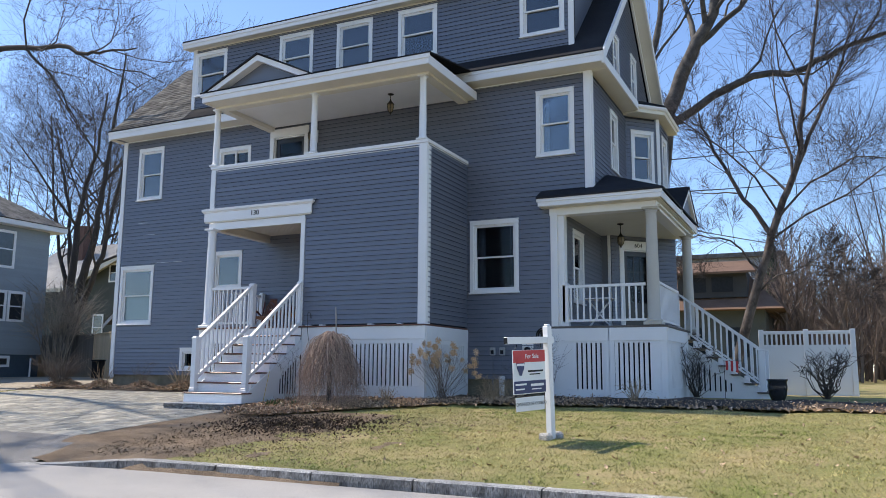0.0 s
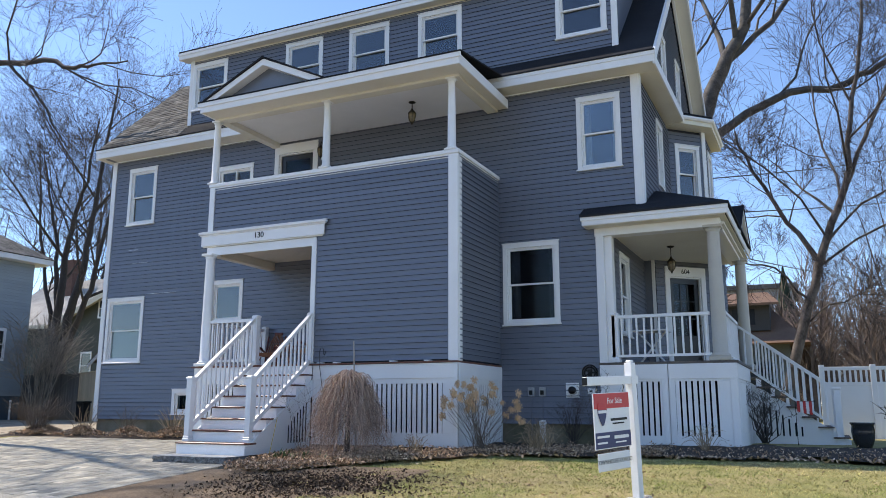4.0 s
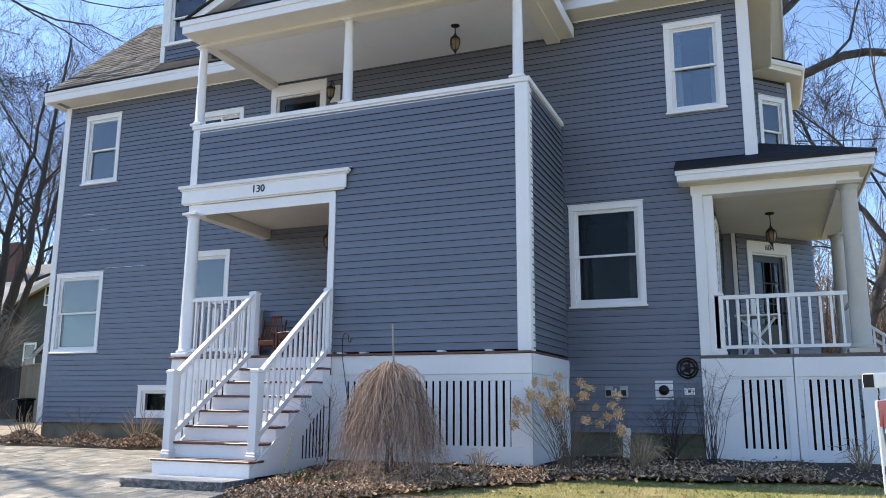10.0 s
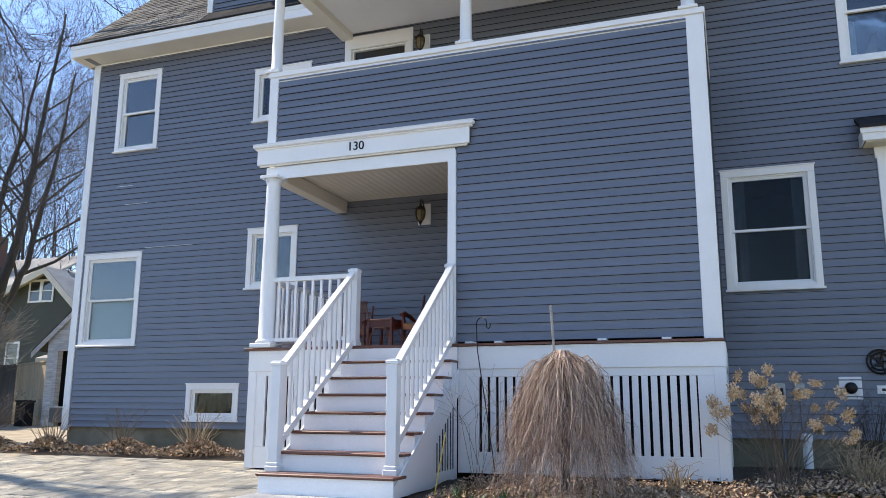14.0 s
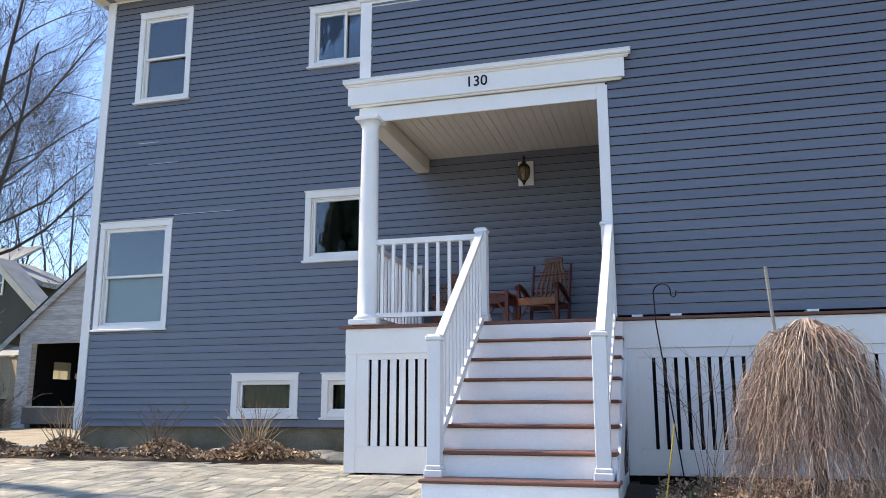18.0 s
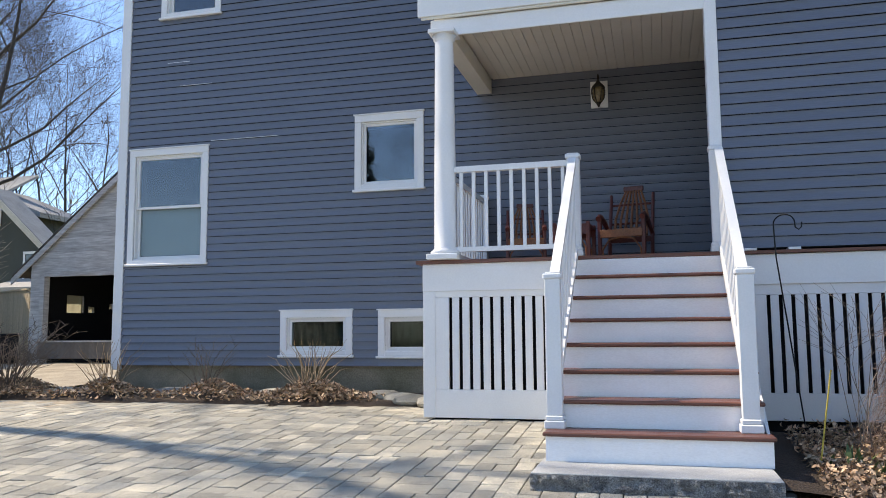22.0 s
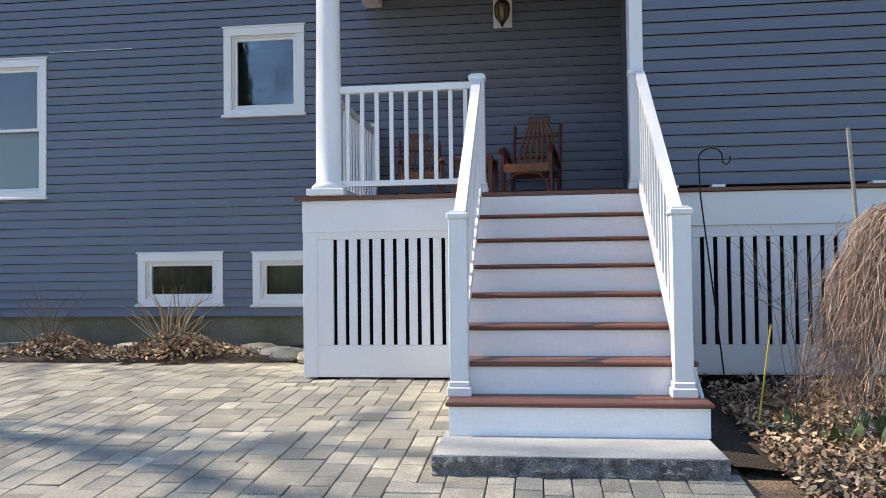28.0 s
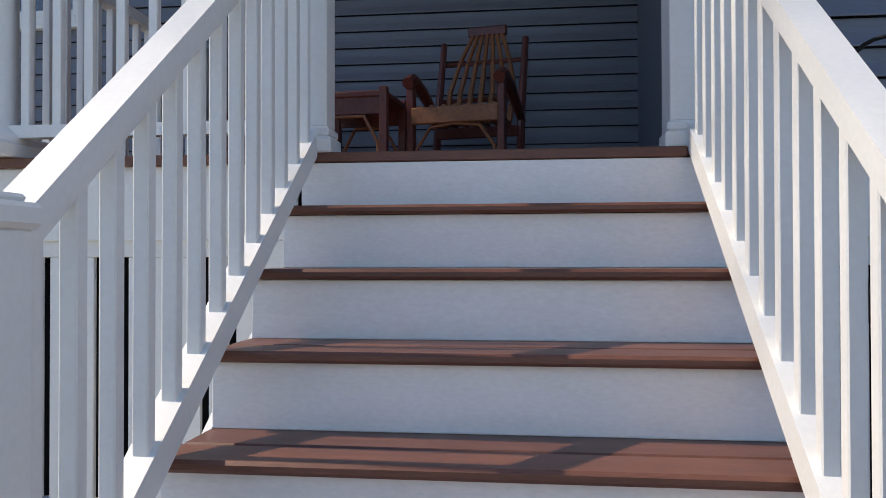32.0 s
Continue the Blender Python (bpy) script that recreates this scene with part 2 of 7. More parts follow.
class Shape:
    """Collects vertices and faces of one part."""

    def __init__(self):
        self.v, self.f = [], []

    def add(self, verts, faces):
        k = len(self.v)
        self.v += [tuple(p) for p in verts]
        self.f += [tuple(i + k for i in f) for f in faces]
        return self

    def box(self, x0, y0, z0, x1, y1, z1, c=0.0, m=None):
        lo = (min(x0, x1), min(y0, y1), min(z0, z1))
        hi = (max(x0, x1), max(y0, y1), max(z0, z1))
        if c <= 0:
            v = [tuple(hi[a] if s[a] else lo[a] for a in range(3)) for s in CORN]
            f = [(0, 1, 3, 2), (4, 6, 7, 5), (0, 4, 5, 1), (2, 3, 7, 6), (0, 2, 6, 4), (1, 5, 7, 3)]
        else:
            c = min([c] + [(hi[a] - lo[a]) * 0.45 for a in range(3)])
            v = []
            for s in CORN:
                for k in range(3):
                    v.append(tuple((hi[a] if s[a] else lo[a]) if a == k else (hi[a] - c if s[a] else lo[a] + c) for a in range(3)))
            ix = lambda s, k: 3 * (s[0] * 4 + s[1] * 2 + s[2]) + k
            f = []
            for k in range(3):
                p, q = (k + 1) % 3, (k + 2) % 3
                for s in (0, 1):
                    ring = []
                    for u, w in ((0, 0), (1, 0), (1, 1), (0, 1)):
                        t = [0, 0, 0]
                        t[k], t[p], t[q] = s, u, w
                        ring.append(ix(t, k))
                    f.append(tuple(ring if s else ring[::-1]))
                for u in (0, 1):
                    for w in (0, 1):
                        a, b = [0, 0, 0], [0, 0, 0]
                        a[k], b[k] = 0, 1
                        a[p] = b[p] = u
                        a[q] = b[q] = w
                        r = (ix(a, p), ix(b, p), ix(b, q), ix(a, q))
                        f.append(r if u != w else r[::-1])
            for s in CORN:
                r = (ix(s, 0), ix(s, 1), ix(s, 2))
                f.append(r if sum(s) % 2 else r[::-1])
        if m is not None:
            v = [tuple(m @ Vector(p)) for p in v]
        return self.add(v, f)

    def prism(self, poly, axis, a, b):
        """A polygon in the two other axes (in xyz order), pushed along axis from a to b."""
        def place(p, h):
            q = list(p)
            q.insert(axis, h)
            return tuple(q)
        n = len(poly)
        v = [place(p, a) for p in poly] + [place(p, b) for p in poly]
        f = [tuple(range(n)), tuple(range(2 * n - 1, n - 1, -1))] + [(i, i + n, (i + 1) % n + n, (i + 1) % n) for i in range(n)]
        return self.add(v, f)

    def slab(self, pts, up):
        """A flat plate: the top polygon pts and its copy moved by -up."""
        n = len(pts)
        v = [tuple(p) for p in pts] + [tuple(Vector(p) - Vector(up)) for p in pts]
        f = [tuple(range(n)), tuple(range(2 * n - 1, n - 1, -1))] + [((i + 1) % n, i, i + n, (i + 1) % n + n) for i in range(n)]
        return self.add(v, f)

    def tube(self, pts, radii, n=6, cap=True):
        pts = [Vector(p) for p in pts]
        if not hasattr(radii, "__len__"):
            radii = [radii] * len(pts)
        k = len(self.v)
        d = (pts[1] - pts[0]).normalized()
        side = d.cross(Vector((0.31, 0.17, 0.93)))
        if side.length < 1e-3:
            side = d.cross(Vector((1, 0, 0)))
        side.normalize()
        for i, p in enumerate(pts):
            t = (pts[min(i + 1, len(pts) - 1)] - pts[max(i - 1, 0)]).normalized()
            side = (side - t * side.dot(t)).normalized()
            o = t.cross(side)
            for j in range(n):
                a = 2 * math.pi * j / n
                q = p + (side * math.cos(a) + o * math.sin(a)) * radii[i]
                self.v.append((q.x, q.y, q.z))
        for i in range(len(pts) - 1):
            for j in range(n):
                self.f.append((k + i * n + j, k + i * n + (j + 1) % n, k + (i + 1) * n + (j + 1) % n, k + (i + 1) * n + j))
        if cap:
            self.f.append(tuple(k + j for j in range(n))[::-1])
            e = k + (len(pts) - 1) * n
            self.f.append(tuple(e + j for j in range(n)))
        return self

    def lathe(self, cx, cy, prof, n=20):
        """prof: (radius, z) from the bottom up, round a vertical axis."""
        k = len(self.v)
        for r, z in prof:
            for j in range(n):
                a = 2 * math.pi * j / n
                self.v.append((cx + r * math.cos(a), cy + r * math.sin(a), z))
        for i in range(len(prof) - 1):
            for j in range(n):
                self.f.append((k + i * n + j, k + i * n + (j + 1) % n, k + (i + 1) * n + (j + 1) % n, k + (i + 1) * n + j))
        self.f.append(tuple(k + j for j in range(n))[::-1])
        e = k + (len(prof) - 1) * n
        self.f.append(tuple(e + j for j in range(n)))
        return self

    def mesh(self, name, material, smooth=False):
        me = bpy.data.meshes.new(name)
        me.from_pydata(self.v, [], self.f)
        me.materials.append(material)
        if smooth:
            me.polygons.foreach_set("use_smooth", [True] * len(me.polygons))
        me.update()
        return me


def part(name, shape, material, parent=None, label="", smooth=False, kind=""):
    ob = new(name, shape.mesh(name, material, smooth))
    if parent is not None:
        ob.parent = parent
    return tagged(ob, label, kind=kind)


def thing(name, label, category, at=(0, 0, 0), group="", kind=""):
    ob = new(name)
    ob.empty_display_size = 0.1
    return tagged(ob, label, category, group, kind)


def structure(name, shape, material, label, category="", smooth=False):
    return tagged(new(name, shape.mesh(name, material, smooth)), label, category, kind="structure")


def interp(pts, y):
    for (a, za), (b, zb) in zip(pts, pts[1:]):
        if y <= b:
            t = max(0.0, (y - a) / (b - a))
            return za + (zb - za) * t
    return pts[-1][1]


def smoothstep(a, b, x):
    t = min(1, max(0, (x - a) / (b - a)))
    return t * t * (3 - 2 * t)


# ---- ground heights ----
DRIVE = [(-80, -0.22), (5.6, -0.20), (6.4, -0.13), (7.2, -0.03), (8.1, 0.08), (10.95, 0.278), (13.3, 0.44), (15.4, 0.47), (22, 0.6), (60, 0.9), (300, 3)]
LAWN = [(-80, -0.22), (6.95, -0.22), (6.951, -0.09), (8.6, 0.07), (9.8, 0.17), (11.5, 0.29), (13.0, 0.42), (15.4, 0.49), (22, 0.5), (60, 0.5), (300, 1)]


def zg(x, y):
    w = smoothstep(-9.4, -8.6, x)
    side = 0.12 * smoothstep(-18.4, -20.5, x) * smoothstep(8.0, 10.0, y) * smoothstep(16.0, 13.0, y)
    drop = 0.10 * smoothstep(-7.4, -9.3, x) * smoothstep(-11.6, -9.6, x) * smoothstep(7.85, 7.05, y)
    return interp(DRIVE, y) * (1 - w) + interp(LAWN, y) * w - side - drop


# ---- walls, windows, clapboards ----
LAP = 0.1


def wall(name, m, rects, holes, label, thick=0.16, material=None):
    """Sheathing with openings, in local coordinates: x along the wall, outside towards -y, made of bands between the openings."""
    s = Shape()
    for u0, u1, z0, z1 in rects:
        zs = sorted({z0, z1} | {z for h in holes for z in h[2:] if z0 < z < z1})
        for za, zb in zip(zs, zs[1:]):
            u = u0
            for h in sorted(h for h in holes if h[2] < zb - 1e-4 and h[3] > za + 1e-4 and h[0] < u1 and h[1] > u0):
                if h[0] > u:
                    s.box(u, 0, za, h[0], thick, zb)
                u = h[1]
            if u < u1:
                s.box(u, 0, za, u1, thick, zb)
    ob = structure(name, s, material or LAP_SHADE, label, "wall")
    ob.matrix_world = m
    return ob


CURVE = [(0.0, 0.0), (0.006, 0.0), (0.024, 0.0065), (0.046, 0.0125), (0.068, 0.0155), (0.090, 0.0165), (0.140, 0.0170)]


def board(u0, u1, z, za, zb, lap, proud):
    """A lapped board with a hollow face, cut to the heights za to zb."""
    front = [(max(za, min(zb, z + h)), -proud + d) for h, d in CURVE]
    p = [(y, h) for h, y in front]
    p = [q for i, q in enumerate(p) if i == 0 or q[1] > p[i - 1][1] + 1e-5]
    if len(p) < 2:
        p = [(-proud, za), (-proud, zb)]
    return Shape().prism(p + [(y + 0.006, h) for y, h in reversed(p)], 0, u0, u1)


def clad(parent, spans, z0, z1, holes=(), lap=LAP, proud=0.048):
    """Lapped boards, one object each, over spans(z) of the wall, fitted round the openings."""
    z = z0
    while z < z1 - 0.01:
        zt = min(z + lap, z1)
        top = zt - 0.005
        for u0, u1 in spans(z + lap / 2):
            cuts = sorted((h[0], h[1], h[2], h[3]) for h in holes if h[2] < zt - 0.002 and h[3] > z + 0.002 and h[0] < u1 and h[1] > u0)
            u = u0
            for a, b, ha, hb in cuts + [(u1, u1, z, zt)]:
                a = min(a, u1)
                if a - u > 0.03:
                    part("clapboard", board(u, a, z, z, top, lap, proud), SIDING, parent)
                ua, ub = max(a, u0), min(b, u1)
                if ub - ua > 0.03 and ha > z + 0.012:
                    part("clapboard", board(ua, ub, z, z, min(ha, top), lap, proud), SIDING, parent)
                if ub - ua > 0.03 and hb < top - 0.012:
                    part("clapboard", board(ua, ub, z, hb, top, lap, proud), SIDING, parent)
                u = max(u, b)
        z += lap


WINDOWS = [0]
LACE = mat("white_curtain_fabric", (0.72, 0.73, 0.74), 0.9, None, 4, 60, 0.3, 0.1)
OLIVE = mat("olive_curtain_fabric", (0.16, 0.17, 0.11), 0.9, (0.09, 0.10, 0.07), 3, 60, 0.8, 0.1)
# dark olive sheet painting the shrubs mirrored in the first basement window
MIRRORED_OLIVE = mat("painted_shrub_reflection", (0.045, 0.05, 0.038), 0.9, None, 3, 60, 0.8, 0.1)
DUSKY = mat("dusky_grey_curtain_fabric", (0.10, 0.10, 0.12), 0.9, None, 3, 60, 0.6, 0.1)
DRAPES = {-16.93: (LACE, ((0, 0.30), (0.74, 1))), -15.035: (MIRRORED_OLIVE, ((0, 1),)), -13.71: (OLIVE, ((0, 1),)), -6.74: (DUSKY, ((0, 0.2), (0.82, 1))), -5.175: (LACE, ((0, 0.2), (0.84, 1)))}


def window(m, u0, u1, z0, z1, style="hung", label="white-trimmed double-hung window in slate siding", shade=0.0, trim=0.088, depth=0.09, name="window", glass=None, low=None, drape=None, spans=((0, 1),)):
    """Outer size over the casing. style: hung (two sashes), one (single sash), slide (two side by side)."""
    WINDOWS[0] += 1
    w = thing(name + "_" + str(WINDOWS[0]), label, "window", kind="structure")
    w.matrix_world = m @ pose(0, -0.022, 0)
    a, b, c, d = u0 + trim, u1 - trim, z0 + trim, z1 - trim
    f = Shape()
    f.box(u0, -0.032, z1 - trim, u1, 0.0, z1, 0.004)
    f.box(u0, -0.030, z0 + 0.03, a, 0.0, d, 0.004).box(b, -0.030, z0 + 0.03, u1, 0.0, d, 0.004)
    f.box(a, -0.030, z0 + 0.03, b, 0.0, c, 0.004)
    f.box(u0 - 0.015, -0.045, z1, u1 + 0.015, 0, z1 + 0.018, 0.004)
    part("casing", f, WHITE, w)
    part("sill", Shape().box(u0 - 0.02, -0.06, z0, u1 + 0.02, 0.0, z0 + 0.03, 0.005), WHITE, w)
    j = Shape()
    e = 0.018
    j.box(a, 0, c, a + e, 0.14, d).box(b - e, 0, c, b, 0.14, d).box(a + e, 0, d - e, b - e, 0.14, d).box(a + e, 0, c, b - e, 0.14, c + e)
    part("jamb", j, WHITE, w)
    a, b, c, d = a + e, b - e, c + e, d - e

    def sash(p, q, r, t, y, gl=None):
        e = 0.034
        s = Shape().box(p, y, r, p + e, y + 0.035, t, 0.003).box(q - e, y, r, q, y + 0.035, t, 0.003)
        s.box(p + e, y, r, q - e, y + 0.035, r + e, 0.003).box(p + e, y, t - e, q - e, y + 0.035, t, 0.003)
        so = part("sash", s, WHITE, w)
        g = part("pane", Shape().box(p + e, y + 0.014, r + e, q - e, y + 0.019, t - e), gl or glass or GLASS, so)
        g.visible_shadow = False
    mid = (c + d) / 2
    if style == "hung":
        sash(a, b, mid - 0.02, d, 0.015)
        sash(a, b, c, mid + 0.02, 0.055, low)
    elif style == "slide":
        mu = (a + b) / 2
        sash(a, mu + 0.02, c, d, 0.015)
        sash(mu - 0.02, b, c, d, 0.055)
    else:
        sash(a, b, c, d, 0.02)
    for f0, f1 in (spans if drape else ()):
        ua, ub = a + (b - a) * f0, a + (b - a) * f1
        n = max(6, int((ub - ua) / 0.022))
        s = Shape()
        for i in range(n + 1):
            y = 0.20 + 0.012 * math.sin(i * 1.45) + 0.006 * math.sin(i * 0.61)
            s.v += [(ua + (ub - ua) * i / n, y + dy, z) for dy in (0, 0.003) for z in (c, d)]
        for i in range(n):
            k = i * 4
            s.f += [(k, k + 4, k + 5, k + 1), (k + 2, k + 3, k + 7, k + 6), (k, k + 2, k + 6, k + 4), (k + 1, k + 5, k + 7, k + 3)]
        part("curtain", s, drape, w, "hanging fabric curtain behind the glass", smooth=True)
    if shade:
        part("roller_shade", Shape().box(a + 0.01, 0.094, d - (d - c) * shade, b - 0.01, 0.1, d), SHADE, w, "white roller shade pulled down")
    return w


def hole(u0, u1, z0, z1, trim=0.088):
    return (u0 + trim, u1 - trim, z0 + trim, z1 - trim)


FRONT = pose(0, 15.42, 0)
XL, XR, XR1 = -17.52, -3.985, -4.78
fw = [(-17.35, -16.13, 2.19, 3.80), (-16.93, -16.0, 5.63, 7.12), (-14.03, -13.11, 3.04, 4.035), (-14.05, -12.975, 5.86, 6.80),
      (-15.035, -14.05, 0.965, 1.555), (-13.71, -12.70, 0.955, 1.545), (-6.74, -5.60, 2.69, 4.30), (-5.175, -4.32, 5.60, 7.08)]
fh = [hole(*w) for w in fw]
door_h = (-12.25, -11.28, 4.9, 6.95)
wf = wall("wall_front", FRONT, [(XL, XR1, 0.86, 4.42), (XL, XR, 4.42, 7.42)], fh + [door_h], "slate blue clapboard front wall of the house")
clad(wf, lambda z: [(XL + 0.12, XR1 - 0.0)] if z < 4.85 else [(XL + 0.12, XR - 0.12)], 0.86, 7.38, fw + [(-12.36, -11.17, 4.8, 7.05)])
kinds = ["hung", "hung", "one", "slide", "one", "one", "hung", "hung"]
for w, k in zip(fw, kinds):
    window(FRONT, *w, style=k, shade=0.97 if w[0] == -17.35 else 0.0, glass=GLASS_UP if w[0] in (-17.35, -14.03, -5.175, -16.93) else GLASS_DULL if w[2] < 2.8 else None, low=GLASS_DULL if w[0] == -17.35 else None, drape=DRAPES.get(w[0], (None,))[0], spans=DRAPES.get(w[0], (None, ()))[1],
           label={"hung": "white-trimmed double-hung window in slate siding", "one": "white-trimmed single-sash window in slate siding", "slide": "white-trimmed sliding window above the balcony rail"}[k])
# thin white strips paint glints of sun on the clapboard edges
for u0, u1, z in ((-16.1, -15.1, 3.86), (-16.6, -16.1, 4.66), (-16.8, -16.45, 5.0)):
    part("scuff", Shape().box(u0, -0.0505, z, u1, -0.0485, z + 0.006), WHITE, wf, "painted white glint along a clapboard edge")
# corner boards
part("corner_board", Shape().box(XL - 0.02, -0.056, 0.80, XL + 0.12, 0.0, 7.40, 0.004), WHITE, wf, "white corner board")
part("corner_board", Shape().box(XR - 0.12, -0.056, 4.75, XR + 0.03, 0.0, 7.40, 0.004), WHITE, wf, "white corner board")
part("frieze_board", Shape().box(XL + 0.12, -0.052, 7.37, XR - 0.12, 0.0, 7.40, 0.003), WHITE, wf)

# left side, back and closing walls
wl = wall("wall_left", pose(XL, 0, 0, 0, 0, -90), [(-20.6, -15.42, 0.86, 7.42)], [], "slate blue clapboard side wall of the house", material=SIDING)
wb = wall("wall_back", pose(0, 20.6, 0, 0, 0, 180), [(4.03, 17.52, 0.4, 7.42)], [], "slate blue back wall of the house", material=SIDING)
SIDE_R = pose(XR, 0, 0, 0, 0, 90)
sw = (17.05, 17.75, 5.60, 7.05)
wr = wall("wall_right", SIDE_R, [(15.42, 18.65, 4.42, 7.42)], [hole(*sw)], "slate blue clapboard upper side wall")
clad(wr, lambda z: [(15.42, 18.65)], 4.42, 7.3, [sw])
part("corner_board", Shape().box(15.39, -0.056, 4.75, 15.52, 0.0, 7.40, 0.004), WHITE, wr)
window(SIDE_R, *sw, glass=GLASS_UP)
# upper bay
BAY1 = pose(XR, 18.65, 0, 0, 0, 45)
bw = (0.16, 0.82, 5.66, 7.0)
b1 = wall("wall_bay_front", BAY1, [(0, 0.98, 4.42, 7.42)], [hole(*bw)], "slate blue clapboard bay wall")
clad(b1, lambda z: [(0, 0.90)], 4.42, 7.3, [bw])
part("corner_board", Shape().box(0.90, -0.056, 4.6, 1.0, 0.0, 7.36, 0.003), WHITE, b1)
window(BAY1, *bw, glass=GLASS_UP)
BAY2 = pose(XR + 0.70, 19.35, 0, 0, 0, 90)
bw2 = (0.25, 0.95, 5.66, 7.0)
b2 = wall("wall_bay_side", BAY2, [(0, 1.25, 4.42, 7.42)], [hole(*bw2)], "slate blue clapboard bay side wall")
clad(b2, lambda z: [(0.05, 1.25)], 4.42, 7.3, [bw2])
window(BAY2, *bw2, glass=GLASS_UP)
structure("floor_upper", Shape().box(XL + 0.16, 15.58, 4.62, XR, 20.5, 4.72), ROOM_GLOOM, "floor inside the house", "floor")
structure("floor_lower", Shape().box(XL + 0.16, 15.58, 1.80, XR1 - 0.2, 20.5, 1.90), ROOM_GLOOM, "floor inside the house", "floor")
# added wall, painted dark, that ends the view through the windows
structure("wall_inner", Shape().box(XL + 0.16, 18.2, 0.5, XR1 - 0.2, 18.3, 9.5), ROOM_GLOOM, "added dark wall closing the view through the windows", "wall")
structure("ceiling_attic", Shape().box(XL + 0.05, 15.44, 7.40, XR, 20.55, 7.46), ROOM_GLOOM, "attic floor above the second storey", "ceiling")
structure("foundation", Shape().box(XL + 0.04, 15.46, 0.2, XR1, 15.7, 0.87).box(XL + 0.04, 15.7, 0.2, XL + 0.3, 20.6, 0.87).box(XL + 0.3, 20.3, 0.2, XR, 20.6, 0.87), FOUND, "mossy concrete house foundation", "foundation")

# ---- main roof, 45 degrees, with eaves, dormer and gable ----
RY, RZ, EY, EZ = 17.8, 10.40, 14.97, 7.57
roof = thing("roof", "grey and black shingled main roof with white eaves", "roof", kind="structure")


def slope(x0, x1, y0, y1, mat_, name="roof_slope", t=0.06, n=None):
    z = lambda y: EZ + 0.06 + (y - EY)
    return part(name, Shape().slab([(x0, y0, z(y0)), (x1, y0, z(y0)), (x1, y1, z(y1)), (x0, y1, z(y1))], (0, -t * 0.7, t * 0.7)), mat_, roof)


slope(XL - 0.18, -15.07, EY, RY, SHINGLE_DARK)
sr = random.Random(3)
tabs = Shape()
y = EY - 0.02
while y < RY - 0.05:
    x = XL - 0.2 + sr.uniform(-0.3, 0)
    while x < -15.08:
        w = sr.uniform(0.16, 0.34)
        a, b = max(x, XL - 0.2), min(x + w - 0.005, -15.07)
        if b - a > 0.03:
            z, t = EZ + 0.062 + (y - EY), sr.uniform(0.008, 0.022)
            tabs.slab([(a, y, z + t), (b, y, z + t), (b, y + 0.11, z + 0.112), (a, y + 0.11, z + 0.112)], (0, 0, 0.012))
        x += w
    y += 0.1
part("shingles", tabs, SHINGLE_GREY, roof, "weathered grey architectural shingles with branch shade in their colour")["kind"] = "stuff"
slope(-15.07, -4.33, EY, 15.52, SHINGLE_DARK)
slope(-4.33, -3.60, EY, RY, SHINGLE_DARK)
part("roof_slope", Shape().slab([(XL - 0.18, 20.65, EZ + 0.06), (XL - 0.18, RY, RZ + 0.06), (-3.6, RY, RZ + 0.06), (-3.6, 20.65, EZ + 0.06)], (0, 0.04, 0.04)), SHINGLE_DARK, roof)
# eave: fascia and soffit
e = Shape().box(XL - 0.2, EY - 0.02, 7.40, -3.58, EY + 0.01, 7.61, 0.004).box(XL - 0.2, EY - 0.035, 7.54, -3.56, EY - 0.02, 7.615, 0.003)
part("fascia", e, WHITE, roof)
part("drip_edge", Shape().box(XL - 0.22, EY - 0.06, 7.616, -3.55, EY - 0.01, 7.64, 0.003), SHINGLE_DARK, roof, "black metal drip edge")
part("soffit", Shape().box(XL - 0.18, EY + 0.01, 7.405, -3.6, 15.42, 7.43), CREAM, roof)
part("fascia", Shape().box(-3.6, EY + 0.012, 7.40, -3.57, 18.45, 7.59, 0.004), WHITE, roof)
part("soffit", Shape().box(XR, 15.42, 7.40, -3.6, 18.65, 7.425), CREAM, roof)
part("fascia", Shape().box(XL - 0.21, EY + 0.012, 7.40, XL - 0.18, 20.6, 7.57, 0.004), WHITE, roof)
# rake boards left and right
for x in (XL - 0.20, -3.60):
    for ya, yb in ((EY, RY), (20.63, RY)):
        r = Shape().slab([(x, ya, EZ + 0.05), (x + 0.05, ya, EZ + 0.05), (x + 0.05, yb, RZ + 0.05), (x, yb, RZ + 0.05)], (0, 0, 0.26))
        part("rake_board", r, WHITE, roof)
# far rake hangs out with a wide soffit
part("rake_soffit", Shape().slab([(-3.62, 20.63, EZ - 0.05), (-3.30, 20.63, EZ - 0.05), (-3.30, RY, RZ - 0.1), (-3.62, RY, RZ - 0.1)], (0, 0, 0.04)), CREAM, roof)
part("rake_board", Shape().slab([(-3.30, 20.63, EZ + 0.08), (-3.27, 20.63, EZ + 0.08), (-3.27, RY, RZ + 0.03), (-3.30, RY, RZ + 0.03)], (0, 0, 0.2)), WHITE, roof)
# right gable wall
GAB = pose(-3.66, 0, 0, 0, 0, 90)
gab = structure("wall_gable", Shape().prism([(EY + 0.1, 7.5), (20.5, 7.5), (RY, RZ - 0.1)], 1, 0, 0.12), SIDING, "slate blue clapboard gable wall", "wall")
gab.matrix_world = GAB
clad(gab, lambda z: [(EY + 0.25 + (z - 7.5), 20.35 - (z - 7.5))] if z < 10 else [], 7.55, 9.9, [(16.1, 16.65, 7.6, 8.5), (17.9, 18.5, 7.6, 8.65)])
window(GAB, 16.1, 16.65, 7.55, 8.5, trim=0.07)
window(GAB, 17.9, 18.5, 7.55, 8.65, trim=0.07)
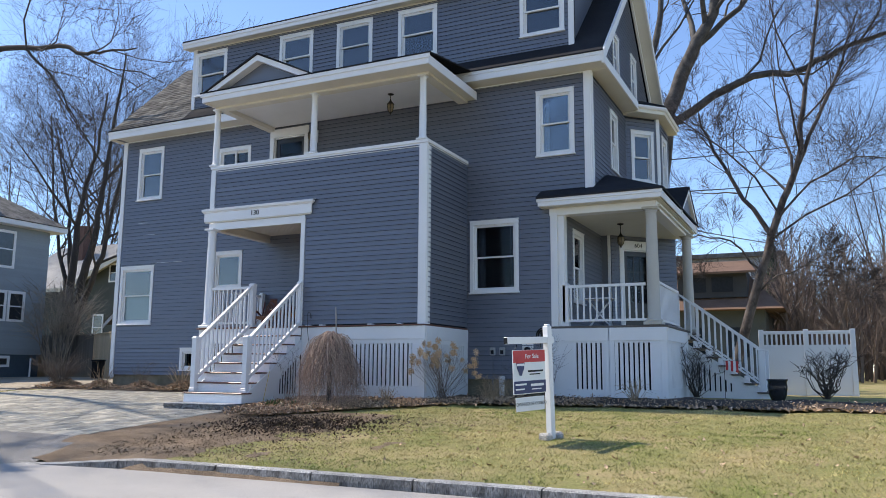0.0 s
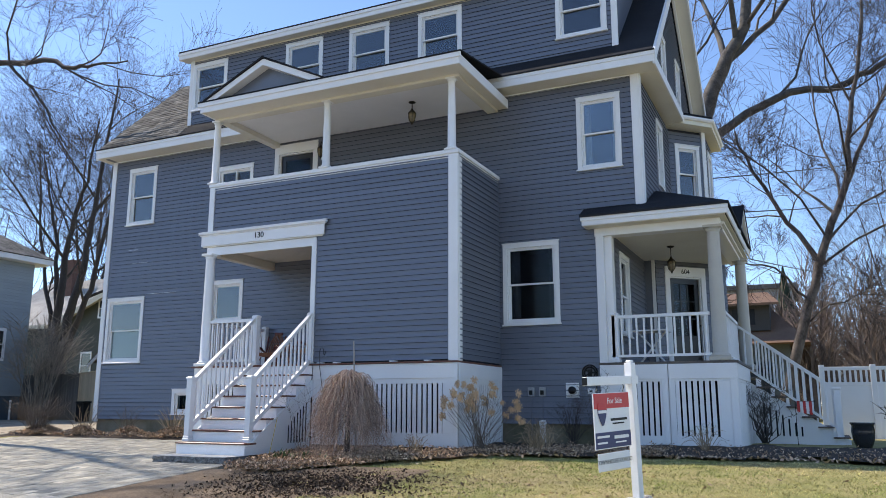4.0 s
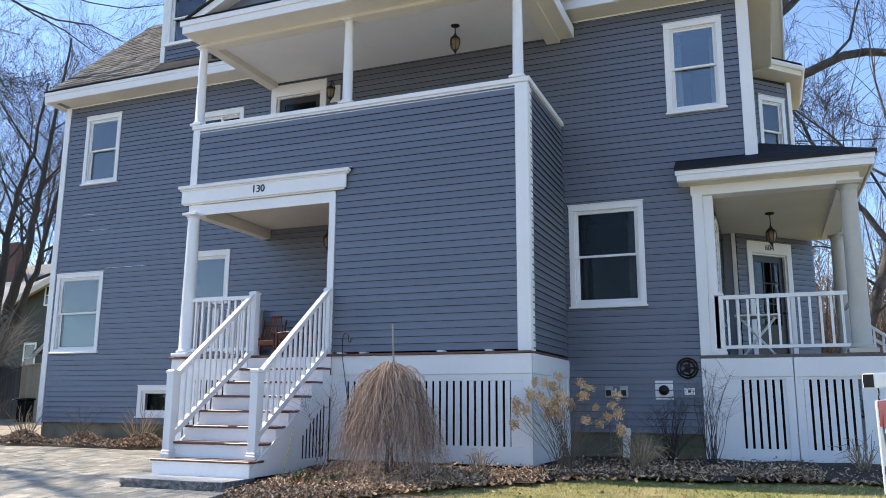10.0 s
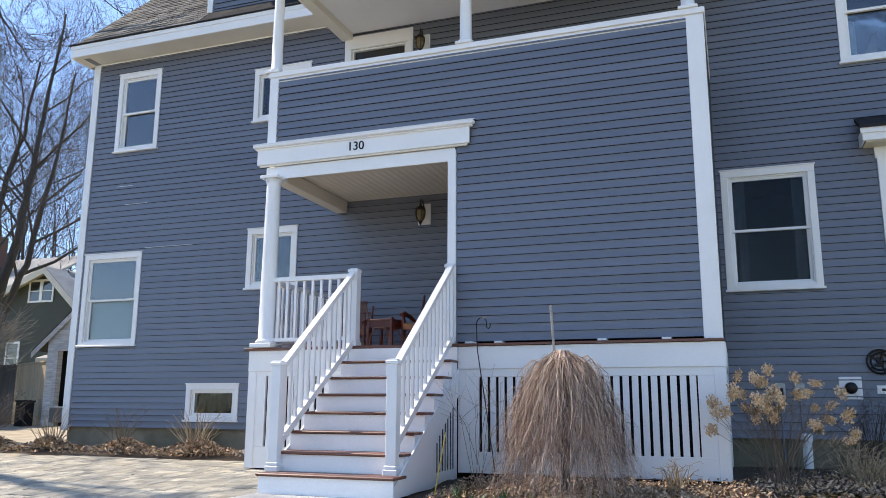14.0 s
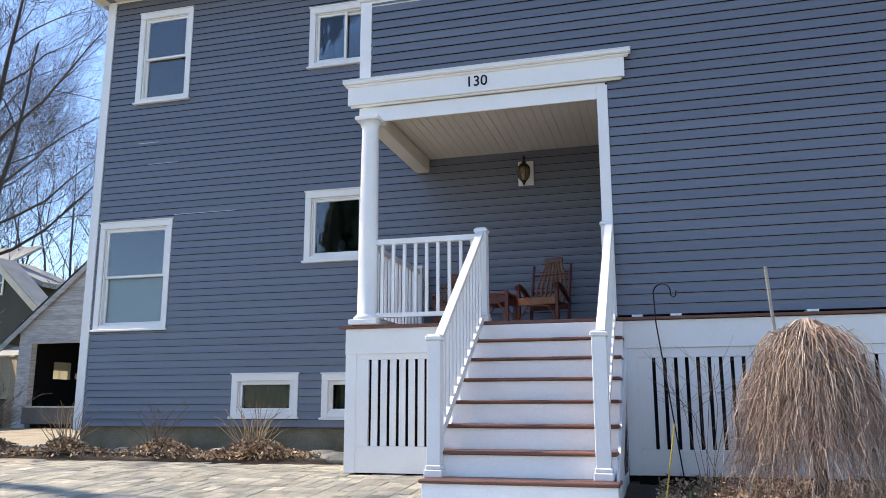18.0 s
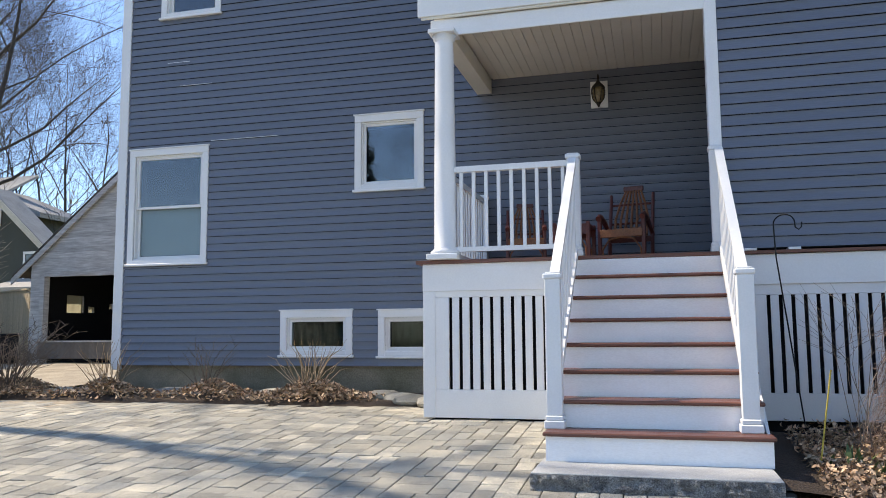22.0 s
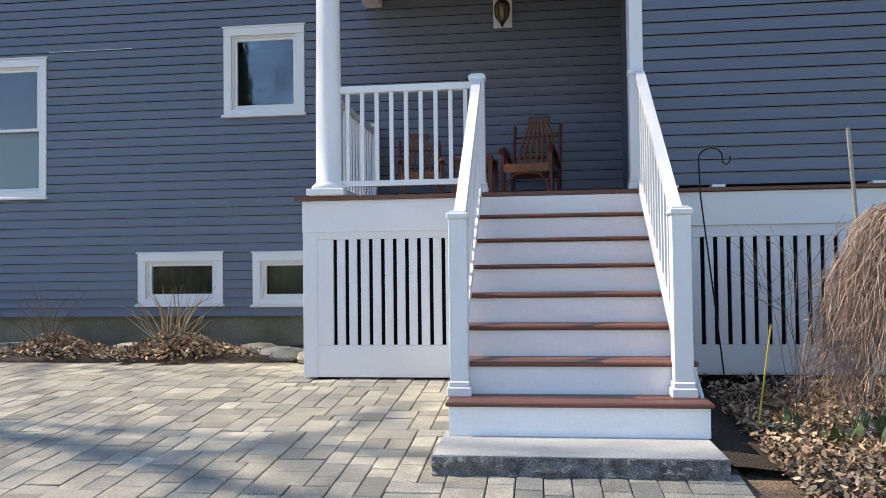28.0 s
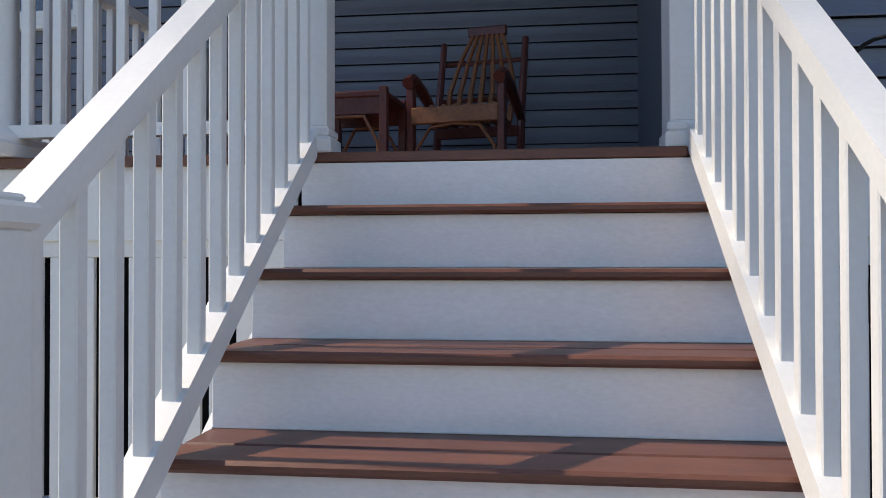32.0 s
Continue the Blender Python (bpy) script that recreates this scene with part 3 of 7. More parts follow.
gl = structure("wall_gable_left", Shape().prism([(-20.5, 7.4), (-EY - 0.1, 7.4), (-RY, RZ - 0.1)], 1, 0, 0.12), SIDING, "slate blue gable wall", "wall")
gl.matrix_world = pose(XL, 0, 0, 0, 0, -90)
# shed dormer
DM = pose(0, 15.45, 0)
dw = [(-15.03, -13.955, 8.40, 9.645), (-12.2, -11.15, 8.40, 9.645), (-10.43, -9.39, 8.40, 9.645), (-8.665, -7.62, 8.40, 9.645), (-5.545, -4.51, 8.40, 9.645)]
wd = wall("wall_dormer", DM, [(-15.11, -4.33, 7.9, 9.95)], [hole(*w) for w in dw], "slate blue clapboard dormer wall")
clad(wd, lambda z: [(-15.03, -4.42)], 8.02, 9.8, dw)
for w in dw:
    window(DM, *w, glass=GLASS_UP, label="white-trimmed double-hung dormer window")
part("corner_board", Shape().box(-15.14, -0.056, 7.98, -15.03, 0.0, 9.84, 0.003), WHITE, wd)
part("corner_board", Shape().box(-4.42, -0.056, 7.98, -4.30, 0.0, 9.84, 0.003), WHITE, wd)
part("frieze_board", Shape().box(-15.03, -0.043, 9.72, -4.42, 0, 9.84, 0.003), CREAM, wd)
for x in (-15.11, -4.33 - 0.12):
    q = structure("wall_dormer_side", Shape().prism([(15.45 + 0.16, 7.9), (15.45 + 0.16, 9.9), (RY + 0.1, 10.3), (RY + 0.1, 10.25)], 0, x, x + 0.12), SIDING, "slate blue dormer cheek wall", "wall")
dr = thing("dormer_roof", "dark low-pitched dormer roof with white eave", "roof", kind="structure")
part("roof_slope", Shape().slab([(-15.36, 15.17, 9.98), (-4.02, 15.17, 9.98), (-4.02, RY + 0.3, 10.55), (-15.36, RY + 0.3, 10.55)], (0, 0, 0.05)), SHINGLE_DARK, dr)
part("fascia", Shape().box(-15.34, 15.17, 9.76, -4.04, 15.2, 9.925, 0.004).box(-15.36, 15.15, 9.86, -4.02, 15.17, 9.93, 0.003), WHITE, dr)
part("fascia", Shape().slab([(-15.36, 15.2, 9.93), (-15.33, 15.2, 9.93), (-15.33, RY, 10.45), (-15.36, RY, 10.45)], (0, 0, 0.17)), WHITE, dr)
part("soffit", Shape().box(-15.33, 15.2, 9.78, -4.04, 15.45, 9.80), CREAM, dr)
# bay eave
bay = thing("bay_roof", "small dark bay roof with white eaves", "roof", kind="structure")
bp = [(-3.62, 18.42), (-3.05, 19.02), (-3.05, 20.9), (-4.2, 20.9), (-4.2, 18.6)]
part("fascia", Shape().slab([(x, y, 7.54) for x, y in bp], (0, 0, 0.18)), CREAM, bay)
part("roof_slope", Shape().slab([(-3.64, 18.40, 7.60), (-3.03, 19.0, 7.60), (-3.03, 20.9, 7.60), (-3.66, 20.9, 7.85), (-3.66, 19.1, 7.85)], (0, 0, 0.05)), SHINGLE_DARK, bay)
part("gutter_edge", Shape().tube([(-3.62, 18.40, 7.5), (-3.03, 19.0, 7.5), (-3.03, 20.9, 7.5)], 0.05, 6), WHITE, bay)

# ---- enclosed two-storey porch block ----
PY, PX0, PX1, DECK = 13.33, -12.42, -6.855, 1.92
PB = 13.43  # face of the block, set back from the deck edge
BLK = pose(0, PB, 0)
SKF = pose(0, PY, 0)
DOORX = -9.85
pb = wall("wall_porch_front", BLK, [(DOORX, PX1, 1.965, 5.63), (PX0 + 0.02, DOORX, 4.46, 5.63)], [], "slate blue clapboard porch front", thick=0.12)
clad(pb, lambda z: [(DOORX + 0.09, PX1 - 0.14)] if z < 4.45 else [(PX0 + 0.1, PX1 - 0.14)], 1.97, 5.60)
ps = wall("wall_porch_side", pose(PX1 + 0.01, 0, 0, 0, 0, 90), [(PB, 15.41, 1.95, 5.63)], [], "slate blue clapboard porch side", thick=0.12)
clad(ps, lambda z: [(PB + 0.02, 15.40)], 1.97, 5.60)
pl = wall("wall_porch_side_left", pose(PX0 + 0.02, 0, 0, 0, 0, -90), [(-15.41, -PB, 4.46, 5.63)], [], "slate blue clapboard balcony side", thick=0.12)
clad(pl, lambda z: [(-15.40, -PB - 0.02)], 4.47, 5.60)
pin = wall("wall_porch_inner", pose(DOORX + 0.13, 0, 0, 0, 0, -90), [(-15.41, -PB - 0.12, 1.92, 4.40)], [], "slate blue wall beside the porch entrance", thick=0.1, material=SIDING)
part("door_casing", Shape().box(-13.48, -0.03, 1.95, -13.57, 0, 3.9, 0.004).box(-14.46, -0.03, 3.9, -13.48, 0, 4.02, 0.004), WHITE, pin, "white door casing")
part("door_leaf", Shape().box(-14.46, -0.012, 1.95, -13.57, 0, 3.9, 0.003), SIDING, pin, "slate blue entry door")
trim = thing("porch_trim", "white corner boards and rail caps on the porch block", "trim", kind="structure")
part("corner_board", Shape().box(PX1 - 0.14, PB - 0.056, 1.93, PX1 + 0.044, PB + 0.0, 5.60, 0.004), WHITE, trim)
part("corner_board", Shape().box(PX1 + 0.012, PB, 1.93, PX1 + 0.052, PB + 0.12, 5.60, 0.004), WHITE, trim)
part("corner_board", Shape().box(PX0 - 0.03, PB - 0.056, 4.62, PX0 + 0.1, PB, 5.60, 0.004), WHITE, trim)
part("door_board", Shape().box(DOORX - 0.015, PB - 0.056, 1.93, DOORX + 0.09, PB + 0.14, 4.32, 0.004), WHITE, trim)
part("rail_cap", Shape().box(PX0 - 0.06, PB - 0.06, 5.63, PX1 + 0.07, PB + 0.16, 5.70, 0.006).box(PX0 - 0.04, PB - 0.032, 5.555, PX1 + 0.05, PB - 0.014, 5.63, 0.003), WHITE, trim)
part("rail_cap", Shape().box(PX1 - 0.12, PB + 0.16, 5.63, PX1 + 0.07, 15.39, 5.70, 0.006).box(PX1 + 0.014, PB + 0.1, 5.555, PX1 + 0.034, 15.39, 5.63, 0.003), WHITE, trim)
part("rail_cap", Shape().box(PX0 - 0.06, PB + 0.16, 5.63, PX0 + 0.12, 15.39, 5.70, 0.006), WHITE, trim)
structure("floor_balcony", Shape().box(PX0 + 0.15, PB + 0.12, 4.62, PX1 - 0.12, 15.40, 4.70), WHITE, "balcony floor above the porch", "floor")


def column(name, x, y, z0, z1, r, material, label, n=24):
    c = thing(name, label, "column")
    part("base", Shape().box(x - r * 1.45, y - r * 1.45, z0, x + r * 1.45, y + r * 1.45, z0 + r * 0.5, 0.006), material, c)
    h = z0 + r * 0.5
    prof = [(r * 1.35, h), (r * 1.38, h + r * 0.25), (r * 1.15, h + r * 0.45), (r * 1.02, h + r * 0.6), (r, h + (z1 - h) * 0.3), (r * 0.86, z1 - r * 1.1), (r * 0.86, z1 - r * 0.9), (r * 1.02, z1 - r * 0.8), (r * 0.9, z1 - r * 0.7), (r * 1.15, z1 - r * 0.4)]
    part("shaft", Shape().lathe(x, y, prof, n), material, c, smooth=True)
    part("capital", Shape().box(x - r * 1.25, y - r * 1.25, z1 - r * 0.4, x + r * 1.25, y + r * 1.25, z1, 0.005), material, c)
    return c


for x in (-12.41, -9.66, PX1 - 0.11):
    column("balcony_column", x, PB + 0.03, 5.70, 7.09, 0.075, WHITE, "slim white round balcony column")
# balcony roof
RX0, RX1, RYF = -12.43, -6.57, 12.92
br = thing("balcony_roof", "white-trimmed balcony roof with a small pediment", "roof", kind="structure")
part("ceiling", Shape().box(RX0 + 0.1, RYF + 0.35, 7.18, RX1 - 0.1, 15.40, 7.2), WHITE, br)
part("beam", Shape().box(RX0 + 0.0, PB - 0.06, 7.07, RX1 - 0.22, PB + 0.16, 7.19, 0.004).box(RX1 - 0.46, PB + 0.16, 7.07, RX1 - 0.24, 15.38, 7.19).box(RX0 + 0.02, PB + 0.16, 7.07, RX0 + 0.2, 15.38, 7.19), CREAM, br)
part("soffit", Shape().box(RX0 + 0.02, RYF + 0.02, 7.12, RX1 - 0.02, PB - 0.06, 7.14).box(RX1 - 0.24, PB - 0.06, 7.12, RX1 - 0.02, 15.38, 7.14), CREAM, br)
part("fascia", Shape().box(RX0, RYF, 7.1, RX1, RYF + 0.025, 7.29, 0.004).box(RX0 - 0.03, RYF - 0.03, 7.22, RX1 + 0.03, RYF, 7.31, 0.004), WHITE, br)
for x in (RX0, RX1 - 0.025):
    part("fascia", Shape().box(x, RYF + 0.025, 7.1, x + 0.025, 15.35, 7.29, 0.004), WHITE, br)
part("roof_slope", Shape().slab([(RX0 - 0.04, RYF - 0.04, 7.335), (RX1 + 0.04, RYF - 0.04, 7.335), (RX1 + 0.04, 15.4, 7.72), (RX0 - 0.04, 15.4, 7.72)], (0, 0, 0.03)), SHINGLE_DARK, br)
# pediment
px0, px1, pz0, pz1 = -12.28, -9.44, 7.32, 8.
pxc = (px0 + px1) / 2
ped = thing("pediment", "small white-trimmed gable over the balcony roof", "gable", kind="structure")
part("tympanum", Shape().prism([(px0 + 0.2, pz0), (px1 - 0.2, pz0), (pxc, pz1 - 0.08)], 1, RYF + 0.18, RYF + 0.22), SIDING, ped)
for xa, sgn in ((px0, 1), (px1, -1)):
    r = Shape().slab([(xa, RYF - 0.02, pz0 + 0.02), (xa, RYF + 0.2, pz0 + 0.02), (pxc, RYF + 0.2, pz1), (pxc, RYF - 0.02, pz1)], (0, 0, 0.13))
    part("rake_board", r, WHITE, ped)
    part("roof_slope", Shape().slab([(xa - 0.06 * sgn, RYF - 0.06, pz0 + 0.02), (xa - 0.06 * sgn, 15.4, pz0 + 0.02), (pxc, 15.4, pz1 + 0.045), (pxc, RYF - 0.06, pz1 + 0.045)], (0, 0, 0.03)), SHINGLE_DARK, ped)

# entrance hood with the number
HX0, HX1, HY = -12.59, -9.54, 13.32
hood = thing("entrance_hood", "white entrance hood with black house number", "hood", kind="structure")
part("fascia", Shape().box(HX0 + 0.02, HY + 0.02, 4.38, HX1 - 0.04, PB - 0.057, 4.60, 0.005), WHITE, hood)
part("soffit", Shape().box(HX0 + 0.05, HY + 0.035, 4.352, HX1 - 0.07, PB - 0.057, 4.38, 0.006), CREAM, hood)
part("crown", Shape().box(HX0 - 0.005, HY - 0.005, 4.585, HX1 + 0.005, PB - 0.058, 4.61, 0.01).box(HX0 - 0.03, HY - 0.03, 4.61, HX1 + 0.03, PB - 0.059, 4.66, 0.012), WHITE, hood)
part("architrave", Shape().box(HX0 + 0.14, HY + 0.07, 4.18, HX1 - 0.24, PB - 0.02, 4.353, 0.005), WHITE, hood)
part("drip_cap", Shape().slab([(HX0 - 0.03, HY - 0.03, 4.665), (HX1 + 0.03, HY - 0.03, 4.665), (HX1 + 0.03, PB - 0.03, 4.70), (HX0 - 0.03, PB - 0.03, 4.70)], (0, 0, 0.01)), WHITE, hood)
bead = Shape()
x = PX0 + 0.2
while x < DOORX + 0.1:
    bead.box(x, PB + 0.13, 4.352, min(x + 0.097, DOORX + 0.12), 15.38, 4.362, 0.004)
    x += 0.1
part("ceiling", bead.box(PX0, PB - 0.02, 4.364, DOORX + 0.13, 15.40, 4.40), CREAM, hood)
part("beam", Shape().box(-12.42, PB + 0.15, 4.18, -12.24, 15.39, 4.358, 0.004), CREAM, hood)
column("porch_column", -12.30, PY + 0.02, DECK + 0.025, 4.20, 0.105, WHITE, "round white porch column on the deck corner")

# ---- deck, skirts ----
deck = thing("porch_deck", "reddish brown deck with a white slatted skirt", "deck", kind="structure")
y = PY - 0.05
while y < 15.38:
    part("deck_board", Shape().box(-12.58, y, DECK - 0.012, DOORX + 0.02, y + 0.135, DECK + 0.022, 0.003), MAHOG, deck)
    y += 0.141
part("deck_edge", Shape().box(DOORX + 0.02, PY - 0.05, DECK - 0.008, PX1 + 0.06, PY + 0.1, DECK + 0.02, 0.003), MAHOG, deck)
part("deck_edge", Shape().box(PX1 - 0.05, PY + 0.1, DECK - 0.008, PX1 + 0.06, 15.38, DECK + 0.02, 0.003), MAHOG, deck)
# solid box whose black colour is the shade under the deck
part("crawlspace", Shape().box(-12.44, PY + 0.12, 0.3, PX1 - 0.08, 15.44, DECK - 0.05), VOID_SHADE, deck)


def skirt(m, u0, u1, z0, z1, s0, s1, sz0, sz1, pitch):
    sk = thing("porch_skirt", "white painted porch skirt with vertical slots", "skirt", kind="structure")
    sk.matrix_world = m
    part("rail", Shape().box(u0, 0, sz1, u1, 0.04, z1, 0.004), WHITE, sk)
    part("rail", Shape().box(u0, 0, z0, u1, 0.04, sz0, 0.004), WHITE, sk)
    part("stile", Shape().box(u0, 0, sz0, s0, 0.04, sz1), WHITE, sk)
    part("stile", Shape().box(s1, 0, sz0, u1, 0.04, sz1), WHITE, sk)
    part("apron", Shape().box(u0 - 0.01, -0.02, z1 - 0.26, u1 + 0.01, 0.0, z1, 0.004), WHITE, sk)
    part("post", Shape().box(u0 - 0.008, -0.012, z0, u0 + 0.11, 0.0, z1 - 0.26, 0.003).box(u1 - 0.11, -0.012, z0, u1 + 0.008, 0.0, z1 - 0.26, 0.003), WHITE, sk)
    u = s0 + 0.032
    while u < s1 - 0.02:
        part("slat", Shape().box(u, 0.004, sz0, min(u + pitch - 0.032, s1), 0.028, sz1, 0.003), WHITE, sk)
        u += pitch
    return sk


skirt(SKF, -12.51, -11.13, 0.47, DECK - 0.012, -12.27, -11.28, 0.73, 1.59, 0.099)
skirt(SKF, -9.70, PX1 + 0.05, 0.50, DECK - 0.012, -9.46, -7.08, 0.73, 1.56, 0.0985)
skirt(pose(PX1 + 0.05, 0, 0, 0, 0, 90), PY + 0.05, 15.40, 0.50, DECK - 0.012, 13.7, 15.2, 0.73, 1.56, 0.0985)
part("skirt_side", Shape().box(-12.51, PY + 0.05, 0.47, -12.47, 15.42, DECK - 0.012), WHITE, deck)

# ---- stairs ----
RISE, RUN, SX0, SX1, SY = 0.193, 0.272, -11.03, -9.775, 11.44
st = thing("porch_stairs", "white stairs with reddish brown treads and white balustrades", "stairs")
for i in range(7):
    y0, z = SY + i * RUN, 0.59 + i * RISE
    wide = 0.102 if i == 0 else 0.075
    yb = y0 + RUN + 0.02
    if i:
        part("tread", Shape().box(SX0 - wide, y0 - 0.02, z - 0.028, SX1 + wide, y0 + 0.125, z, 0.008), MAHOG, st)
        part("tread", Shape().box(SX0 - wide, y0 + 0.131, z - 0.028, SX1 + wide, yb, z, 0.008), MAHOG, st)
    else:
        part("tread", Shape().box(SX0 - wide, y0 - 0.02, z - 0.028, SX1 + wide, y0 + 0.125, z, 0.008), MAHOG, st)
        part("tread", Shape().box(SX0 - wide, y0 + 0.131, z - 0.028, SX1 + wide, yb, z, 0.008), MAHOG, st)
    w2 = 0.085 if i == 0 else 0.068
    part("riser", Shape().box(SX0 - w2, y0 + 0.012, z - RISE, SX1 + w2, y0 + 0.03, z - 0.03, 0.002), RISER, st)
part("riser", Shape().box(SX0 - 0.068, PY - 0.045, DECK - RISE, SX1 + 0.068, PY - 0.03, DECK - 0.014, 0.002), RISER, st)
for xa, xb, xs in ((SX0 - 0.066, SX0 - 0.045, SX0 - 0.085), (SX1 + 0.045, SX1 + 0.066, SX1 + 0.066)):
    s = Shape()
    for i in range(7):
        s.box(xa, SY + 0.031 + i * RUN, 0.40, xb, min(SY + 0.031 + (i + 1) * RUN, PY - 0.046), 0.59 + i * RISE - 0.029)
    part("side_panel", s, WHITE, st)
    part("stringer", Shape().prism([(SY + 0.03, 0.40), (SY + 0.03, 0.50), (PY - 0.02, 1.66), (PY - 0.02, 1.36), (SY + 0.42, 0.40)], 0, xs, xs + 0.019), WHITE, st)
# black strips on the panel paint the shade of open slots
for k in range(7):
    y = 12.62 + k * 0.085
    part("slot", Shape().box(SX1 + 0.0655, y, 0.55, SX1 + 0.0685, y + 0.03, 0.36 + 0.86 * (y - 12.05)), VOID_SHADE, st, "black strip painting a shaded slot on the side panel")
for x in (-9.62, -9.27, -8.1, -7.42):
    part("spacer_block", Shape().box(x, PY - 0.035, DECK + 0.0205, x + 0.10, PY + 0.1, DECK + 0.043, 0.003), WHITE, deck, "small white spacer under the siding")
BAL = Shape().box(-0.0165, -0.0165, 0, 0.0165, 0.0165, 0.80, 0.003).mesh("baluster", WHITE)


def newel(parent, x, y, z0, z1, w=0.054):
    n = part("newel_post", Shape().box(x - w, y - w, z0 + 0.09, x + w, y + w, z1 - 0.05, 0.004), WHITE, parent)
    part("base_moulding", Shape().box(x - w - 0.018, y - w - 0.018, z0, x + w + 0.018, y + w + 0.018, z0 + 0.055, 0.006).box(x - w - 0.01, y - w - 0.01, z0 + 0.055, x + w + 0.01, y + w + 0.01, z0 + 0.09, 0.008), WHITE, n)
    part("cap", Shape().box(x - w - 0.011, y - w - 0.011, z1 - 0.05, x + w + 0.011, y + w + 0.011, z1 - 0.012, 0.008).box(x - w + 0.005, y - w + 0.005, z1 - 0.012, x + w - 0.005, y + w - 0.005, z1, 0.005), WHITE, n)
    return n


def sloped_rail(parent, x, ya, za, yb, zb, fa, fb, pitch=0.118, w=0.035):
    """Handrail, foot rail and balusters along y, from ya to yb: za and zb are the handrail's top, fa and fb the foot rail's."""
    part("handrail", Shape().slab([(x - w, ya, za), (x + w, ya, za), (x + w, yb, zb), (x - w, yb, zb)], (0, 0, 0.055)).slab([(x - w * 0.6, ya, za - 0.055), (x + w * 0.6, ya, za - 0.055), (x + w * 0.6, yb, zb - 0.055), (x - w * 0.6, yb, zb - 0.055)], (0, 0, 0.03)), WHITE, parent)
    part("foot_rail", Shape().slab([(x - 0.03, ya, fa), (x + 0.03, ya, fa), (x + 0.03, yb, fb), (x - 0.03, yb, fb)], (0, 0, 0.085)), WHITE, parent)
    n = int((yb - ya) / pitch)
    for i in range(n):
        t = (i + 0.5) / n
        b = new("baluster", BAL)
        b.parent = parent
        foot = fa + (fb - fa) * t - 0.02
        b.location = (x, ya + (yb - ya) * t, foot)
        b.scale = (1, 1, (za + (zb - za) * t - 0.03 - foot) / 0.80)


for x in (SX0 - 0.042, SX1 - 0.022):
    newel(st, x, SY + 0.23, 0.59, 1.675)
    sloped_rail(st, x, SY + 0.29, 1.645, PY - 0.04, 2.86, 0.915, 2.02)
newel(st, SX0 - 0.042, PY + 0.02, DECK + 0.022, 2.90, 0.058)
newel(st, SX1 - 0.05, PY + 0.05, DECK + 0.022, 2.90, 0.05)


def level_rail(parent, p, q, z0, z1, pitch=0.118):
    """Straight balustrade from p to q (plan points) between the heights z0 and z1."""
    p, q = Vector(p), Vector(q)
    d = (q - p).normalized()
    o = Vector((-d.y, d.x))
    for za, zb, w in ((z1 - 0.055, z1, 0.035), (z0, z0 + 0.045, 0.025)):
        c = [p + o * w, p - o * w, q - o * w, q + o * w]
        part("handrail" if za > z0 else "foot_rail", Shape().slab([(a.x, a.y, zb) for a in c], (0, 0, zb - za)), WHITE, parent)
    n = max(1, int((q - p).length / pitch))
    for i in range(n):
        a = p + (q - p) * ((i + 0.5) / n)
        b = new("baluster", BAL)
        b.parent = parent
        b.location = (a.x, a.y, z0 + 0.04)
        b.scale = (1, 1, (z1 - z0 - 0.08) / 0.80)


pr = thing("porch_railing", "white porch railing with square balusters", "railing")
level_rail(pr, (-12.2, PY + 0.02), (SX0 - 0.08, PY + 0.02), 2.02, 2.84)
level_rail(pr, (-12.34, PY + 0.14), (-12.34, 15.2), 2.02, 2.84)
newel(pr, -12.34, 15.28, DECK + 0.022, 2.90, 0.05)
step = tagged(new("granite_step"), "rough grey granite step below the stairs", "step")
gs = Shape()
NG = 110
for i in range(NG + 1):
    x = -11.15 + 1.45 * i / NG
    rough = lambda k: 0.022 * noise.noise(Vector((x * 7, k * 0.45, 4.2))) + 0.022 * noise.noise(Vector((x * 24, k * 0.9, 1.2))) + 0.008 * noise.noise(Vector((x * 60, k * 1.9, 7.2)))
    ring = [(11.6, 0.18), (11.6, 0.390), (11.0, 0.390)] + [(10.978 + rough(k), 0.390 - 0.022 * k) for k in range(10)] + [(11.0, 0.18)]
    gs.v += [(x, y, z) for y, z in ring]
NR = 14
for i in range(NG):
    for k in range(NR - 1):
        gs.f.append((i * NR + k, i * NR + k + 1, (i + 1) * NR + k + 1, (i + 1) * NR + k))
gs.f.append(tuple(range(NR)))
gs.f.append(tuple(range((NG + 1) * NR - 1, NG * NR - 1, -1)))
part("rough_face", gs, GRANITE, step, "chiselled dark granite face")
part("sawn_top", Shape().box(-11.148, 10.990, 0.388, -9.702, 11.598, 0.398, 0.004), SAWN, step, "pale sawn granite top")


# ---- corner porch of the second entrance ----
PD = 1.96
cp = thing("corner_porch", "white corner porch deck with slatted skirt", "porch", kind="structure")
part("deck", Shape().box(-4.9, 15.34, PD - 0.05, -2.51, 19.9, PD - 0.005, 0.004), mat("grey_deck_boards", (0.12, 0.10, 0.085), 0.7, None, 4, 60, 0.6, 0.2), cp)
# under this deck too the shade is a solid black box
part("crawlspace", Shape().box(-4.7, 15.6, 0.3, -2.9, 19.8, PD - 0.06), VOID_SHADE, cp)
P604 = pose(0, 15.36, 0)
skirt(P604, -4.87, -3.68, 0.44, PD - 0.05, -4.36, -3.75, 0.68, 1.61, 0.0985)
skirt(P604, -3.68, -2.55, 0.44, PD - 0.05, -3.60, -2.87, 0.68, 1.61, 0.0985)
